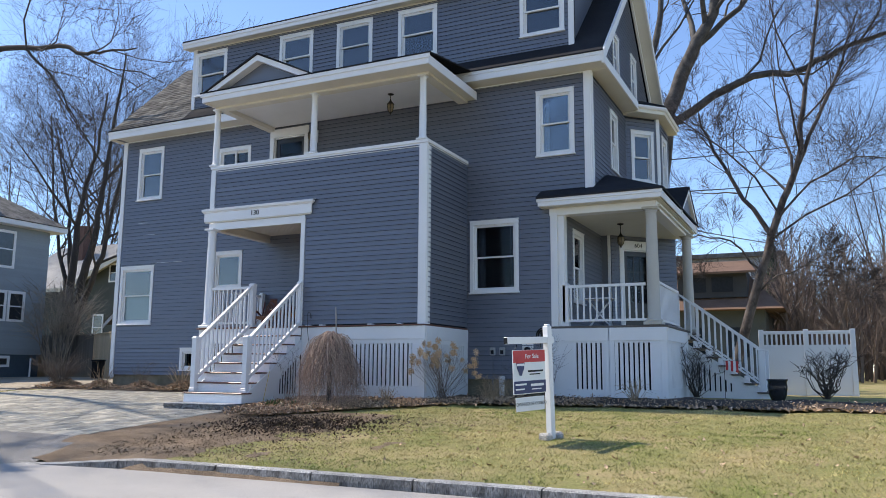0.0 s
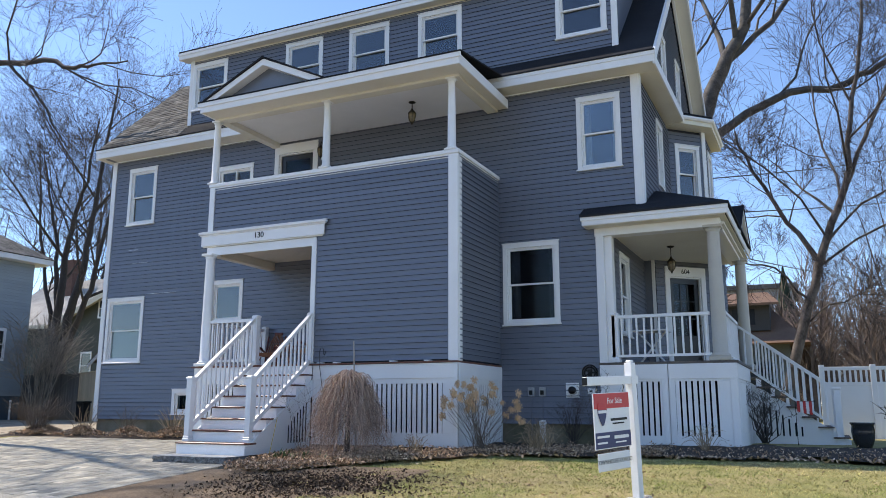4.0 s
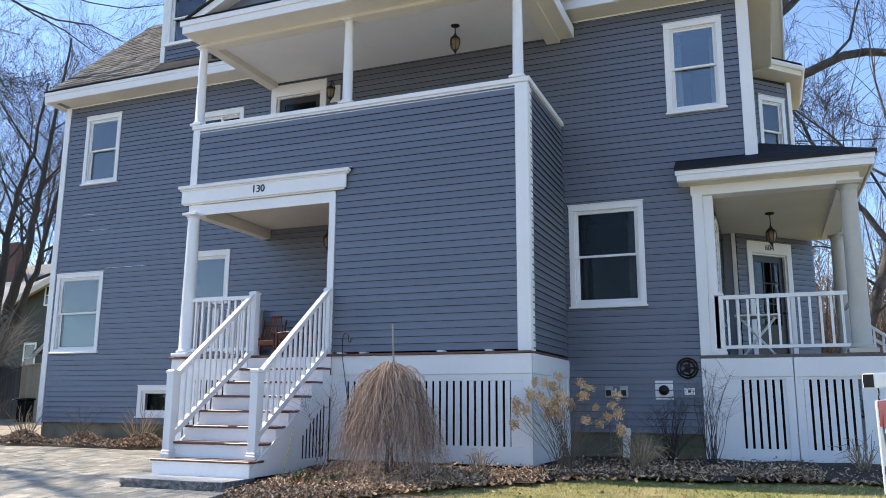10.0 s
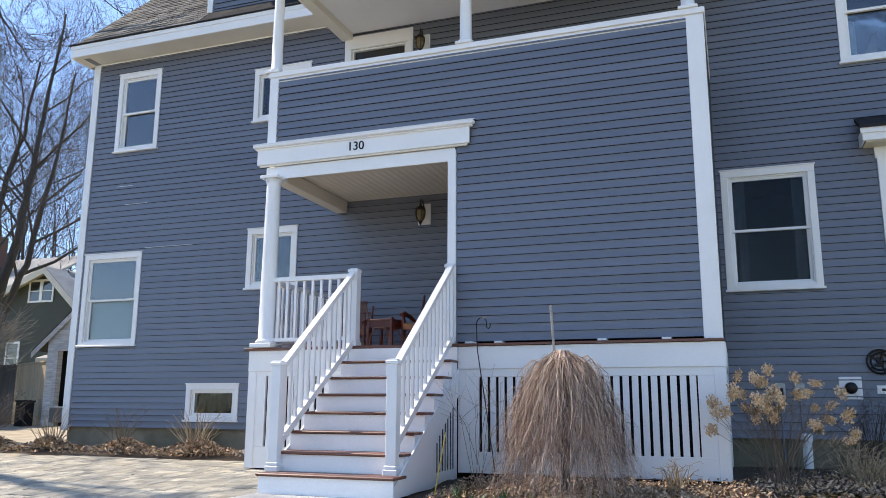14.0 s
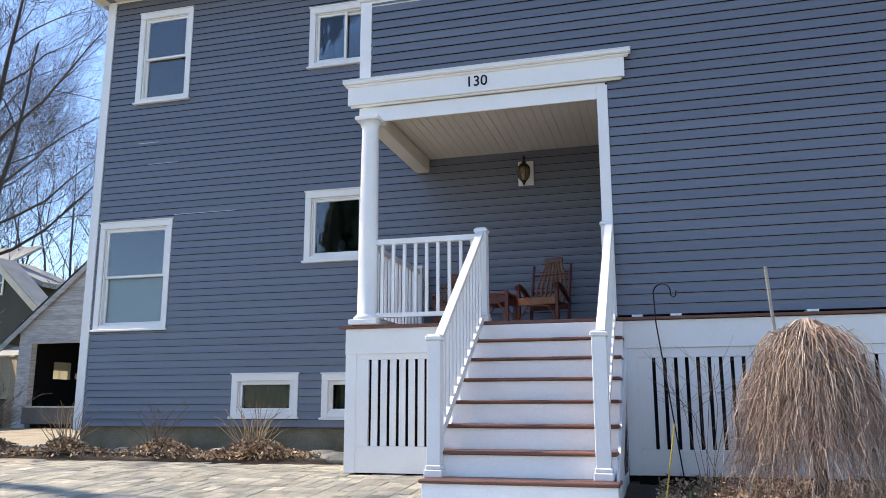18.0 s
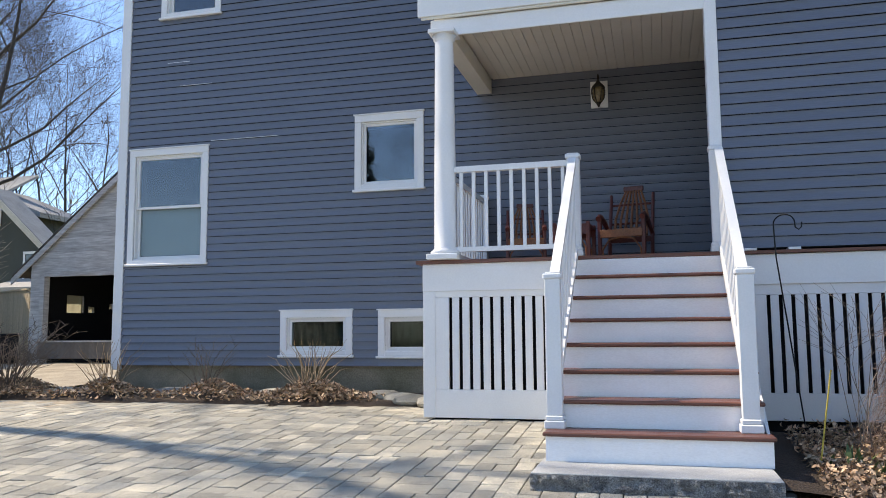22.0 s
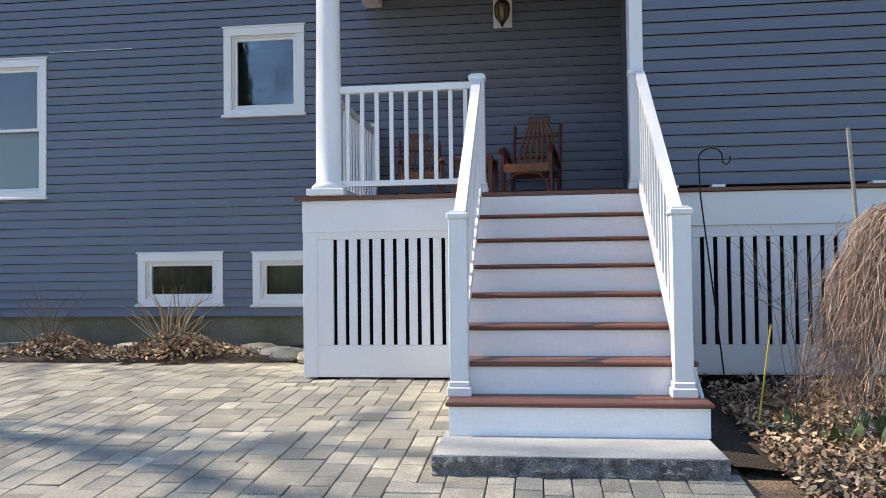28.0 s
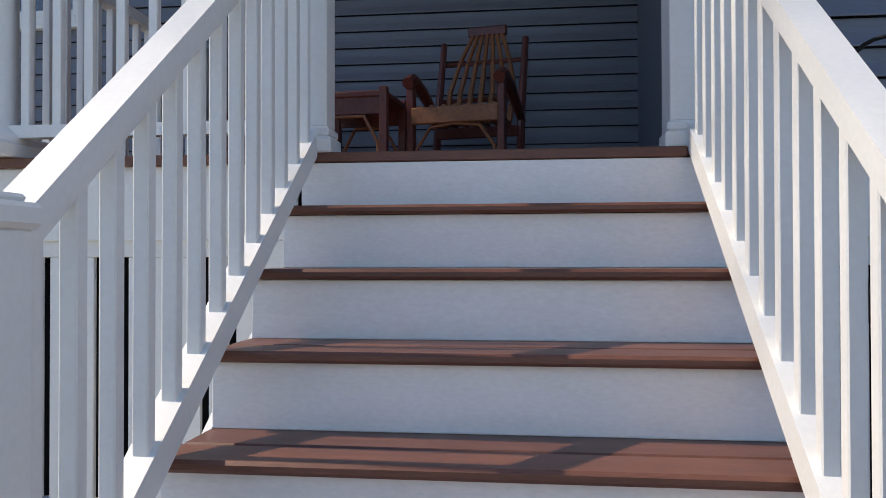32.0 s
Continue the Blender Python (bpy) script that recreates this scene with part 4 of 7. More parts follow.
skirt(pose(-2.55, 0, 0, 0, 0, 90), 15.40, 17.95, 0.48, PD - 0.05, 15.8, 17.5, 0.72, 1.60, 0.0985)
part("pilaster", Shape().box(-4.88, 15.36, PD - 0.02, -4.735, 15.62, 4.34, 0.004).box(-4.735, 15.44, PD - 0.02, -4.60, 15.63, 4.34, 0.003), WHITE, cp)
c604a = column("corner_porch_column", -2.80, 15.52, PD, 4.34, 0.125, TAUPE, "taupe painted round porch column")
copy_thing(c604a, pose(0.12, 3.75, 0))
pr2 = thing("corner_porch_railing", "white corner porch railing with square balusters", "railing")
newel(pr2, -4.60, 15.50, PD, 2.86, 0.06)
level_rail(pr2, (-4.55, 15.48), (-2.94, 15.48), 2.05, 2.81, 0.125)
level_rail(pr2, (-2.74, 15.70), (-2.74, 18.0), 2.05, 2.85, 0.125)
# recessed walls and entrance
INW = pose(-4.66, 0, 0, 0, 0, 90)
iw = (16.15, 17.0, 2.5, 4.12)
w604 = wall("wall_entry_side", INW, [(15.62, 18.65, PD, 4.42)], [hole(*iw)], "slate blue wall inside the corner porch", material=SIDING)
clad(w604, lambda z: [(15.62, 18.65)], PD + 0.02, 4.40, [iw])
window(INW, *iw, label="white-trimmed double-hung window inside the corner porch")
wj = wall("wall_entry_jog", pose(0, 18.65, 0), [(-4.66, -4.42, PD, 4.42)], [], "slate blue wall jog beside the entry", material=SIDING)
part("corner_board", Shape().box(-4.47, -0.03, PD, -4.40, 0, 4.42, 0.003), WHITE, wj)
ED = pose(-4.42, 18.65, 0, 0, 0, 45)
dh = (0.36, 1.20, PD, 4.02)
we = wall("wall_entry", ED, [(0, 1.9, PD, 4.42)], [dh], "slate blue entry wall beside the door")
clad(we, lambda z: [(0.02, 1.9)], PD + 0.02, 4.40, [(0.24, 1.32, PD, 4.24)])


# added shell, painted dark, to keep the sky out of the door glass
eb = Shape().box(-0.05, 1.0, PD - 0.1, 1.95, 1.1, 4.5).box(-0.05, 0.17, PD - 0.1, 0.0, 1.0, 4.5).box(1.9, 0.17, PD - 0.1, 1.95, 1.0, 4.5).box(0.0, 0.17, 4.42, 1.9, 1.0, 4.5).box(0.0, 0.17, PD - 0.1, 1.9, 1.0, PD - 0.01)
structure("entry_hall", eb, ROOM_GLOOM, "added dark shell that blocks the sky behind the glazed door", "room").matrix_world = ED


def text_mesh(body, size, material, name="lettering", bold=0.0, depth=0.004):
    cu = bpy.data.curves.new(name, "FONT")
    cu.body = body
    cu.size = size
    cu.extrude = depth
    cu.offset = bold
    cu.align_x = "CENTER"
    cu.align_y = "CENTER"
    tmp = bpy.data.objects.new(name, cu)
    scene.collection.objects.link(tmp)
    bpy.context.view_layer.update()
    me = bpy.data.meshes.new_from_object(tmp.evaluated_get(bpy.context.evaluated_depsgraph_get()))
    bpy.data.objects.remove(tmp)
    me.materials.clear()
    me.materials.append(material)
    return me


def door(name, m, u0, u1, z0, z1, leaf, label, glazed):
    d = thing(name, label, "door", kind="structure")
    d.matrix_world = m @ pose(0, -0.022, 0)
    c = Shape().box(u0 - 0.12, -0.035, z0, u0, 0, z1, 0.004).box(u1, -0.035, z0, u1 + 0.12, 0, z1, 0.004).box(u0 - 0.12, -0.037, z1, u1 + 0.12, 0, z1 + 0.22, 0.004)
    part("casing", c, WHITE, d)
    part("jamb", Shape().box(u0, 0, z0, u0 + 0.03, 0.12, z1).box(u1 - 0.03, 0, z0, u1, 0.12, z1).box(u0 + 0.03, 0, z1 - 0.03, u1 - 0.03, 0.12, z1), WHITE, d)
    a, b, top = u0 + 0.03, u1 - 0.03, z1 - 0.03
    s = Shape().box(a, 0.05, z0, a + 0.11, 0.09, top, 0.003).box(b - 0.11, 0.05, z0, b, 0.09, top, 0.003)
    s.box(a + 0.11, 0.05, z0, b - 0.11, 0.09, z0 + 0.75, 0.003).box(a + 0.11, 0.05, top - 0.12, b - 0.11, 0.09, top, 0.003)
    if glazed:
        for k in (1, 2):
            x = a + 0.11 + (b - a - 0.22) * k / 3
            s.box(x - 0.012, 0.055, z0 + 0.75, x + 0.012, 0.085, top - 0.12)
        for k in (1, 2):
            z = z0 + 0.75 + (top - 0.12 - z0 - 0.75) * k / 3
            s.box(a + 0.11, 0.057, z - 0.012, b - 0.11, 0.083, z + 0.012)
    lf = part("door_leaf", s, leaf, d)
    g = part("pane", Shape().box(a + 0.11, 0.066, z0 + 0.75, b - 0.11, 0.072, top - 0.12), GLASS_DULL, lf)
    g.visible_shadow = False
    part("door_handle", Shape().tube([(b - 0.055, 0.05, z0 + 0.98), (b - 0.055, 0.01, z0 + 0.98), (b - 0.055, -0.005, z0 + 0.98)], [0.02, 0.02, 0.03], 10), BLACK, d, "black door knob")
    return d


DARKDOOR = mat("near_black_door_paint", (0.022, 0.020, 0.022), 0.35, None, 4, 60, 0.3, 0.05)
d604 = door("door_1", ED, dh[0], dh[1], PD, 4.02, DARKDOOR, "dark glazed front door with white casing", True)
# a second added dark backing, close behind the panes
part("vestibule", Shape().box(dh[0] - 0.25, 0.6, PD - 0.05, dh[1] + 0.25, 0.64, 4.3).box(dh[0] - 0.25, 0.13, PD - 0.05, dh[0] - 0.2, 0.6, 4.3).box(dh[1] + 0.2, 0.13, PD - 0.05, dh[1] + 0.25, 0.6, 4.3), ROOM_GLOOM, d604, "added dark backing behind the door glass")
n604 = new("house_number", text_mesh("604", 0.15, BLACK))
n604.parent = d604
n604.matrix_local = pose((dh[0] + dh[1]) / 2, -0.04, 4.13, 90)
DB = pose(0, 15.42, 0)
door("door_2", DB, -12.24, -11.29, 4.72, 6.90, DARKDOOR, "dark balcony door with white casing", False)
# ceiling, beams and roof
pr3 = thing("corner_porch_roof", "dark hipped porch roof with white eaves", "roof", kind="structure")
part("ceiling", Shape().box(-4.95, 15.5, 4.36, -2.6, 19.9, 4.40), CREAM, pr3)
part("beam", Shape().box(-4.9, 15.37, 4.30, -2.66, 15.64, 4.46, 0.004).box(-2.92, 15.64, 4.30, -2.66, 19.6, 4.46, 0.004), WHITE, pr3)
part("soffit", Shape().box(-5.02, 15.12, 4.45, -2.55, 19.9, 4.475), CREAM, pr3)
part("fascia", Shape().box(-5.06, 15.08, 4.46, -2.50, 15.11, 4.61, 0.004).box(-5.08, 15.06, 4.55, -2.48, 15.08, 4.62, 0.003), WHITE, pr3)
part("fascia", Shape().box(-2.53, 15.11, 4.46, -2.50, 19.9, 4.61, 0.004), WHITE, pr3)
part("fascia", Shape().box(-5.06, 15.11, 4.46, -5.03, 15.40, 4.61, 0.003), WHITE, pr3)
rz = 0.05
part("roof_slope", Shape().slab([(-5.09, 15.04, 4.66), (-2.46, 15.04, 4.66), (-4.0, 16.6, 5.40), (-4.0, 15.40, 4.86), (-5.09, 15.40, 4.86)], (0, 0, 0.045)), SHINGLE_DARK, pr3)
part("roof_slope", Shape().slab([(-2.46, 15.04, 4.66), (-2.46, 19.9, 4.66), (-4.0, 19.9, 5.40), (-4.0, 16.6, 5.40)], (0, 0, 0.045)), SHINGLE_DARK, pr3)
part("gablet", Shape().prism([(17.6, 4.62), (19.6, 4.62), (18.6, 5.25)], 0, -2.75, -2.55), SIDING, pr3)
for ya in (17.45, 19.75):
    part("rake_board", Shape().slab([(-2.58, ya, 4.66), (-2.48, ya, 4.66), (-2.48, 18.6, 5.36), (-2.58, 18.6, 5.36)], (0, 0, 0.12)), WHITE, pr3)
    part("roof_slope", Shape().slab([(-4.0, ya, 4.70), (-2.46, ya, 4.70), (-2.46, 18.6, 5.40), (-4.0, 18.6, 5.40)], (0, 0, 0.03)), SHINGLE_DARK, pr3)
# side stairs
ss = thing("side_stairs", "white side stairs with dark treads and white railing", "stairs")
GREYTREAD = mat("grey_brown_treads", (0.13, 0.10, 0.085), 0.7, None, 5, 60, 0.6, 0.2)
for i in range(7):
    x0, z = -2.70 + i * 0.26, PD - 0.2 - i * 0.19
    part("tread", Shape().box(x0, 18.0, z - 0.03, x0 + 0.29, 19.35, z, 0.005), GREYTREAD, ss)
    part("riser", Shape().box(x0 - 0.005, 18.06, z, x0 + 0.015, 19.3, z + 0.18), WHITE, ss)
part("stringer", Shape().prism([(-2.95, PD - 0.06), (-2.72, PD - 0.2), (-0.85, 0.56), (-0.85, 0.40), (-2.95, 0.30)], 1, 18.08, 18.12), WHITE, ss)
# slots drawn as black strips, their shade put into the colour
for k in range(7):
    part("slot", Shape().box(-2.35 + k * 0.11, 18.073, 0.62, -2.32 + k * 0.11, 18.08, 1.25 - k * 0.075), VOID_SHADE, ss)
for yy in (18.12, 19.25):
    newel(ss, -1.02, yy, 0.45, 1.55, 0.06)
    h = Shape().slab([(-2.8, yy - 0.035, 2.87), (-1.02, yy - 0.035, 1.52), (-1.02, yy + 0.035, 1.52), (-2.8, yy + 0.035, 2.87)], (0, 0, 0.055))
    part("handrail", h, WHITE, ss)
    part("foot_rail", Shape().slab([(-2.8, yy - 0.03, 2.12), (-1.02, yy - 0.03, 0.77), (-1.02, yy + 0.03, 0.77), (-2.8, yy + 0.03, 2.12)], (0, 0, 0.05)), WHITE, ss)
    for i in range(14):
        t = (i + 0.5) / 14
        b = new("baluster", BAL)
        b.parent = ss
        b.location = (-2.8 + 1.78 * t, yy, 2.09 - 1.35 * t)
        b.scale = (1, 1, 0.92)

# ---- fittings on the house ----
BRONZE = mat("dark_bronze_metal", (0.035, 0.028, 0.02), 0.45, None, 8, 60, 0.4, 0.1, metal=0.7)
AMBER = mat("seeded_amber_glass", (0.25, 0.19, 0.11), 0.15, (0.12, 0.09, 0.05), 30, 80, 0.9, 0.3)


def lantern_parts(parent, x, y, z, s=1.0):
    """A bulbous lantern whose middle is at z."""
    part("lantern_glass", Shape().lathe(x, y, [(0.03 * s, z - 0.12 * s), (0.06 * s, z - 0.08 * s), (0.075 * s, z), (0.07 * s, z + 0.06 * s)], 12), AMBER, parent, smooth=True)
    part("lantern_cap", Shape().lathe(x, y, [(0.085 * s, z + 0.06 * s), (0.07 * s, z + 0.09 * s), (0.03 * s, z + 0.13 * s), (0.012 * s, z + 0.17 * s)], 12), BRONZE, parent, smooth=True)
    part("finial", Shape().lathe(x, y, [(0.006 * s, z - 0.18 * s), (0.02 * s, z - 0.15 * s), (0.035 * s, z - 0.12 * s)], 10), BRONZE, parent, smooth=True)
    cage = Shape()
    for k in range(6):
        a = k * math.pi / 3
        cage.tube([(x + r * s * math.cos(a), y + r * s * math.sin(a), z + dz * s) for r, dz in ((0.034, -0.12), (0.068, -0.07), (0.081, 0), (0.078, 0.06))], 0.006 * s, 5)
    part("cage", cage, BRONZE, parent)


def pendant(x, y, ztop, zbot, label):
    p = thing("pendant_lantern", label, "pendant lamp")
    part("canopy", Shape().lathe(x, y, [(0.03, ztop - 0.035), (0.07, ztop - 0.02), (0.075, ztop)], 14), BRONZE, p, smooth=True)
    part("rod", Shape().tube([(x, y, zbot + 0.33), (x, y, ztop - 0.03)], 0.009, 8), BRONZE, p)
    lantern_parts(p, x, y, zbot + 0.18)


pendant(-8.27, 14.4, 7.19, 6.70, "dark bronze lantern hanging from the balcony ceiling")
pendant(-3.81, 17.2, 4.36, 3.80, "dark bronze lantern hanging from the porch ceiling")
for x, z, lab in ((-10.942, 4.04, "bronze wall lantern on a white block beside the porch"), (-10.98, 6.78, "bronze wall lantern on a white block beside the balcony door")):
    sc = thing("wall_lantern", lab, "wall lamp")
    part("mount_block", Shape().box(x - 0.10, 15.355, z - 0.15, x + 0.10, 15.385, z + 0.17, 0.005), WHITE, sc)
    part("arm", Shape().tube([(x, 15.355, z + 0.1), (x, 15.27, z + 0.2), (x, 15.21, z + 0.2), (x, 15.20, z + 0.13)], 0.01, 6), BRONZE, sc)
    lantern_parts(sc, x, 15.20, z - 0.02, 0.95)
n130 = new("house_number", text_mesh("130", 0.16, BLACK, bold=0.001))
n130.parent = hood
n130.matrix_local = pose(-11.105, HY + 0.016, 4.495, 90)
METAL = mat("grey_painted_meter_metal", (0.38, 0.39, 0.39), 0.5, None, 6, 80, 0.5, 0.1, metal=0.3)
mt = tagged(new("electric_meter"), "round glass utility meter on a white board", "meter")
part("board", Shape().box(-5.535, 15.375, 1.335, -5.285, 15.41, 1.605, 0.004), WHITE, mt)
part("dial", Shape().lathe(0, 0, [(0.07, 0), (0.07, 0.05), (0.055, 0.07)], 18), BLACK, mt, smooth=True).matrix_local = pose(-5.41, 15.375, 1.47, 90)
jb = tagged(new("outlet_box"), "small white outdoor outlet box on the siding", "outlet")
part("box", Shape().box(-5.13, 15.37, 1.40, -4.99, 15.41, 1.50, 0.005), WHITE, jb)
part("plug", Shape().box(-5.08, 15.36, 1.435, -5.04, 15.37, 1.465), BLACK, jb)
for x in (-6.2, -5.98):
    g = tagged(new("gas_meter_box"), "grey utility box half hidden behind hydrangea stems", "utility box")
    part("box", Shape().box(x - 0.06, 15.33, 1.36, x + 0.06, 15.41, 1.53, 0.012), METAL, g)
    part("cover", Shape().box(x - 0.035, 15.32, 1.39, x + 0.035, 15.33, 1.47, 0.004), BLACK, g)
    part("pipe", Shape().tube([(x, 15.37, 1.36), (x, 15.37, 0.9), (x, 15.38, 0.5)], 0.011, 8), SIDING, g)
hr = tagged(new("hose_reel"), "black cast metal hose holder on the siding", "hose holder")
ring = Shape()
for r in (0.14, 0.10):
    ring.tube([(-5.07 + r * math.cos(k * math.pi / 10), 15.36, 1.78 + r * math.sin(k * math.pi / 10)) for k in range(21)], 0.014, 6)
part("wheel", ring, BLACK, hr)
sp = Shape()
for k in range(5):
    a = k * 1.2566
    sp.tube([(-5.07, 15.36, 1.78), (-5.07 + 0.14 * math.cos(a), 15.36, 1.78 + 0.14 * math.sin(a))], 0.012, 5)
part("spokes", sp, BLACK, hr)
part("bracket", Shape().box(-5.11, 15.36, 1.72, -5.03, 15.41, 1.84, 0.004), BLACK, hr)
vp = tagged(new("vent_pipe"), "white plastic vent pipe by the foundation", "pipe")
part("pipe", Shape().tube([(-5.95, 15.25, 0.45), (-5.95, 15.25, 0.86)], 0.055, 14), WHITE, vp)
part("cap", Shape().lathe(-5.95, 15.25, [(0.068, 0.84), (0.07, 0.90), (0.05, 0.93)], 14), WHITE, vp)


# ---- rocking chairs and table ----
CHERRY = mat("dark_red_stained_wood", (0.13, 0.033, 0.024), 0.35, (0.075, 0.02, 0.016), 6, 60, 0.6, 0.1)
HICKORY = mat("orange_brown_slats", (0.27, 0.105, 0.04), 0.4, (0.17, 0.065, 0.026), 6, 60, 0.6, 0.1)


def rocker(m):
    c = tagged(new("rocking_chair"), "bentwood rocking chair with orange slats and dark red frame", "chair", "porch rocking chairs")
    for x in (-0.27, 0.27):
        part("leg", Shape().box(x - 0.022, -0.24, 0.05, x + 0.022, -0.19, 0.62, 0.005), CHERRY, c)
        part("arm", Shape().tube([(x, -0.27, 0.60), (x, -0.2, 0.635), (x, -0.05, 0.60), (x, 0.12, 0.52), (x, 0.26, 0.44)], [0.035, 0.04, 0.036, 0.03, 0.026], 8), CHERRY, c)
        part("back_post", Shape().tube([(x, 0.20, 0.06), (x, 0.24, 0.5), (x * 1.0, 0.36, 1.0)], [0.025, 0.025, 0.02], 8), CHERRY, c)
        part("rocker_runner", Shape().tube([(x, -0.38, 0.075), (x, -0.2, 0.035), (x, 0.05, 0.02), (x, 0.3, 0.045), (x, 0.5, 0.10)], 0.02, 6), CHERRY, c)
        part("brace", Shape().tube([(x * 0.9, -0.22, 0.06), (x * 0.85, -0.225, 0.22), (x * 0.55, -0.23, 0.34), (0, -0.23, 0.36)], 0.011, 6), HICKORY, c)
    part("front_rail", Shape().box(-0.26, -0.25, 0.36, 0.26, -0.225, 0.46, 0.006), HICKORY, c)
    for k in range(7):
        t = (k - 3) / 3
        s = Shape().tube([(t * 0.22, -0.22, 0.46), (t * 0.22, 0.02, 0.41), (t * 0.2, 0.20, 0.42), (t * 0.21, 0.30, 0.66), (t * 0.16, 0.37, 0.88), (t * 0.09, 0.44, 1.08)], [0.019, 0.019, 0.019, 0.017, 0.015, 0.014], 6)
        part("slat", s, HICKORY, c)
    part("crest", Shape().box(-0.13, 0.42, 1.05, 0.13, 0.455, 1.12, 0.01), CHERRY, c)
    for z, y in ((0.60, 0.275), (0.86, 0.345)):
        part("cross_rail", Shape().tube([(-0.27, y + 0.02, z), (0.27, y + 0.02, z)], 0.016, 6), CHERRY, c)
    part("cross_rail", Shape().box(-0.26, 0.2, 0.34, 0.26, 0.23, 0.41, 0.005), CHERRY, c)
    c.matrix_world = m
    return c


SQUAT = Matrix.Diagonal((0.86, 0.9, 0.84, 1.0))
ch = rocker(pose(-10.66, 14.72, DECK + 0.022, 0, 0, -12) @ SQUAT)
copy_thing(ch, pose(-11.74, 14.70, DECK + 0.022, 0, 0, 10) @ SQUAT)
tb = tagged(new("side_table"), "small dark red bentwood side table between chairs", "table")
part("tabletop", Shape().box(-0.2, -0.2, 0.42, 0.2, 0.2, 0.45, 0.006), CHERRY, tb)
for x in (-0.18, 0.18):
    for y in (-0.18, 0.18):
        part("leg", Shape().box(x - 0.02, y - 0.02, 0, x + 0.02, y + 0.02, 0.47, 0.004), CHERRY, tb)
for y in (-0.18, 0.18):
    part("hoop", Shape().tube([(-0.16, y, 0.0), (-0.15, y, 0.2), (-0.08, y, 0.33), (0.08, y, 0.33), (0.15, y, 0.2), (0.16, y, 0.0)], 0.01, 6), HICKORY, tb)
    part("apron", Shape().box(-0.18, y - 0.01, 0.34, 0.18, y + 0.01, 0.42), CHERRY, tb)
tb.matrix_world = pose(-11.2, 14.62, DECK + 0.022, 0, 0, -5)
bt = tagged(new("folding_table"), "small white folding table on the corner porch", "table")
for s in (-1, 1):
    part("leg", Shape().tube([(-4.1 + 0.25 * s, 16.3, PD), (-4.1 - 0.25 * s, 16.3, PD + 0.6)], 0.02, 6), WHITE, bt)
part("tabletop", Shape().box(-4.42, 16.05, PD + 0.6, -3.78, 16.55, PD + 0.63, 0.008), WHITE, bt)


# ---- ground sheets ----
def sheet(name, xs, ys, zf, material, label, category, keep=None):
    s = Shape()
    idx = {}
    for j, y in enumerate(ys):
        for i, x in enumerate(xs):
            idx[i, j] = len(s.v)
            s.v.append((x, y, zf(x, y)))
    for j in range(len(ys) - 1):
        for i in range(len(xs) - 1):
            if keep is None or keep((xs[i] + xs[i + 1]) / 2, (ys[j] + ys[j + 1]) / 2):
                s.f.append((idx[i, j], idx[i + 1, j], idx[i + 1, j + 1], idx[i, j + 1]))
    return structure(name, s, material, label, category, smooth=True)


def steps(a, b, d):
    n = max(1, int(round((b - a) / d)))
    return [a + (b - a) * i / n for i in range(n + 1)]


def bed_front(x):
    """Front edge of the planting bed beside the house."""
    return interp([(-9.4, 10.5), (-8.4, 11.0), (-7.2, 12.2), (-6.0, 12.9), (-4.0, 13.25), (0, 13.5), (6, 13.8)], x)


def lawn_z(x, y):
    n = noise.noise(Vector((x * 0.9, y * 0.9, 0))) * 0.02 + noise.noise(Vector((x * 4, y * 4, 3))) * 0.012
    if x < -9.1:
        n -= 0.05
    return zg(x, y) + n - 0.02


sheet("ground", [-900, -300, -120, -60] + steps(-40, -9.4, 0.9) + steps(-9.2, 8, 0.2) + steps(9, 40, 1.5) + [60, 120, 300, 900],
      [-900, -200, -60, -20, -6, 0, 4, 6.0, 6.9, 7.035, 7.06] + steps(7.2, 16, 0.2) + steps(17, 40, 1.0) + [60, 120, 300, 900],
      lambda x, y: lawn_z(x, y) if -45 < x < 45 and 7.05 < y < 60 else zg(x, max(y, 6.0)) - (0.2 if 3 < y < 7.06 else 0.06), GROUND, "patchy spring lawn and soil", "ground")
sheet("road", [-300, -60] + steps(-40, 40, 2) + [60, 300], [-9, -4, 0, 3, 5, 6, 6.5, 7.0], lambda x, y: -0.205, ROAD, "worn grey asphalt street", "road")


def apron_z(x, y):
    """The apron dips under the street along its front and beside the sunk end of the kerb."""
    dip = max(smoothstep(6.05, 5.5, y), smoothstep(-9.7, -9.35, x) * smoothstep(6.95, 6.7, y))
    return (zg(min(x, -9.4), y) + 0.012) * (1 - dip) - 0.225 * dip


sheet("driveway_apron", steps(-22, -9.25, 0.25), [5.4, 5.6, 5.8, 6.0, 6.2, 6.4, 6.6, 6.75, 6.9, 7.0, 7.2, 7.5, 7.88], apron_z, ASPHALT, "grey asphalt driveway apron at the street", "driveway")
sheet("far_street", [6.5, 8, 10, 12, 14], [16, 25, 40, 70, 140, 300], lambda x, y: 0.55, ROAD, "side street leading away", "road")
sheet("dirt_drive", steps(-60, -17.0, 1.0), steps(13.2, 23.6, 0.5), lambda x, y: zg(x, y) + 0.012 + 0.02 * noise.noise(Vector((x, y, 5))), DIRT, "pale packed gravel parking area", "ground",
      keep=lambda x, y: not (x > -18.6 and y > 14.6))
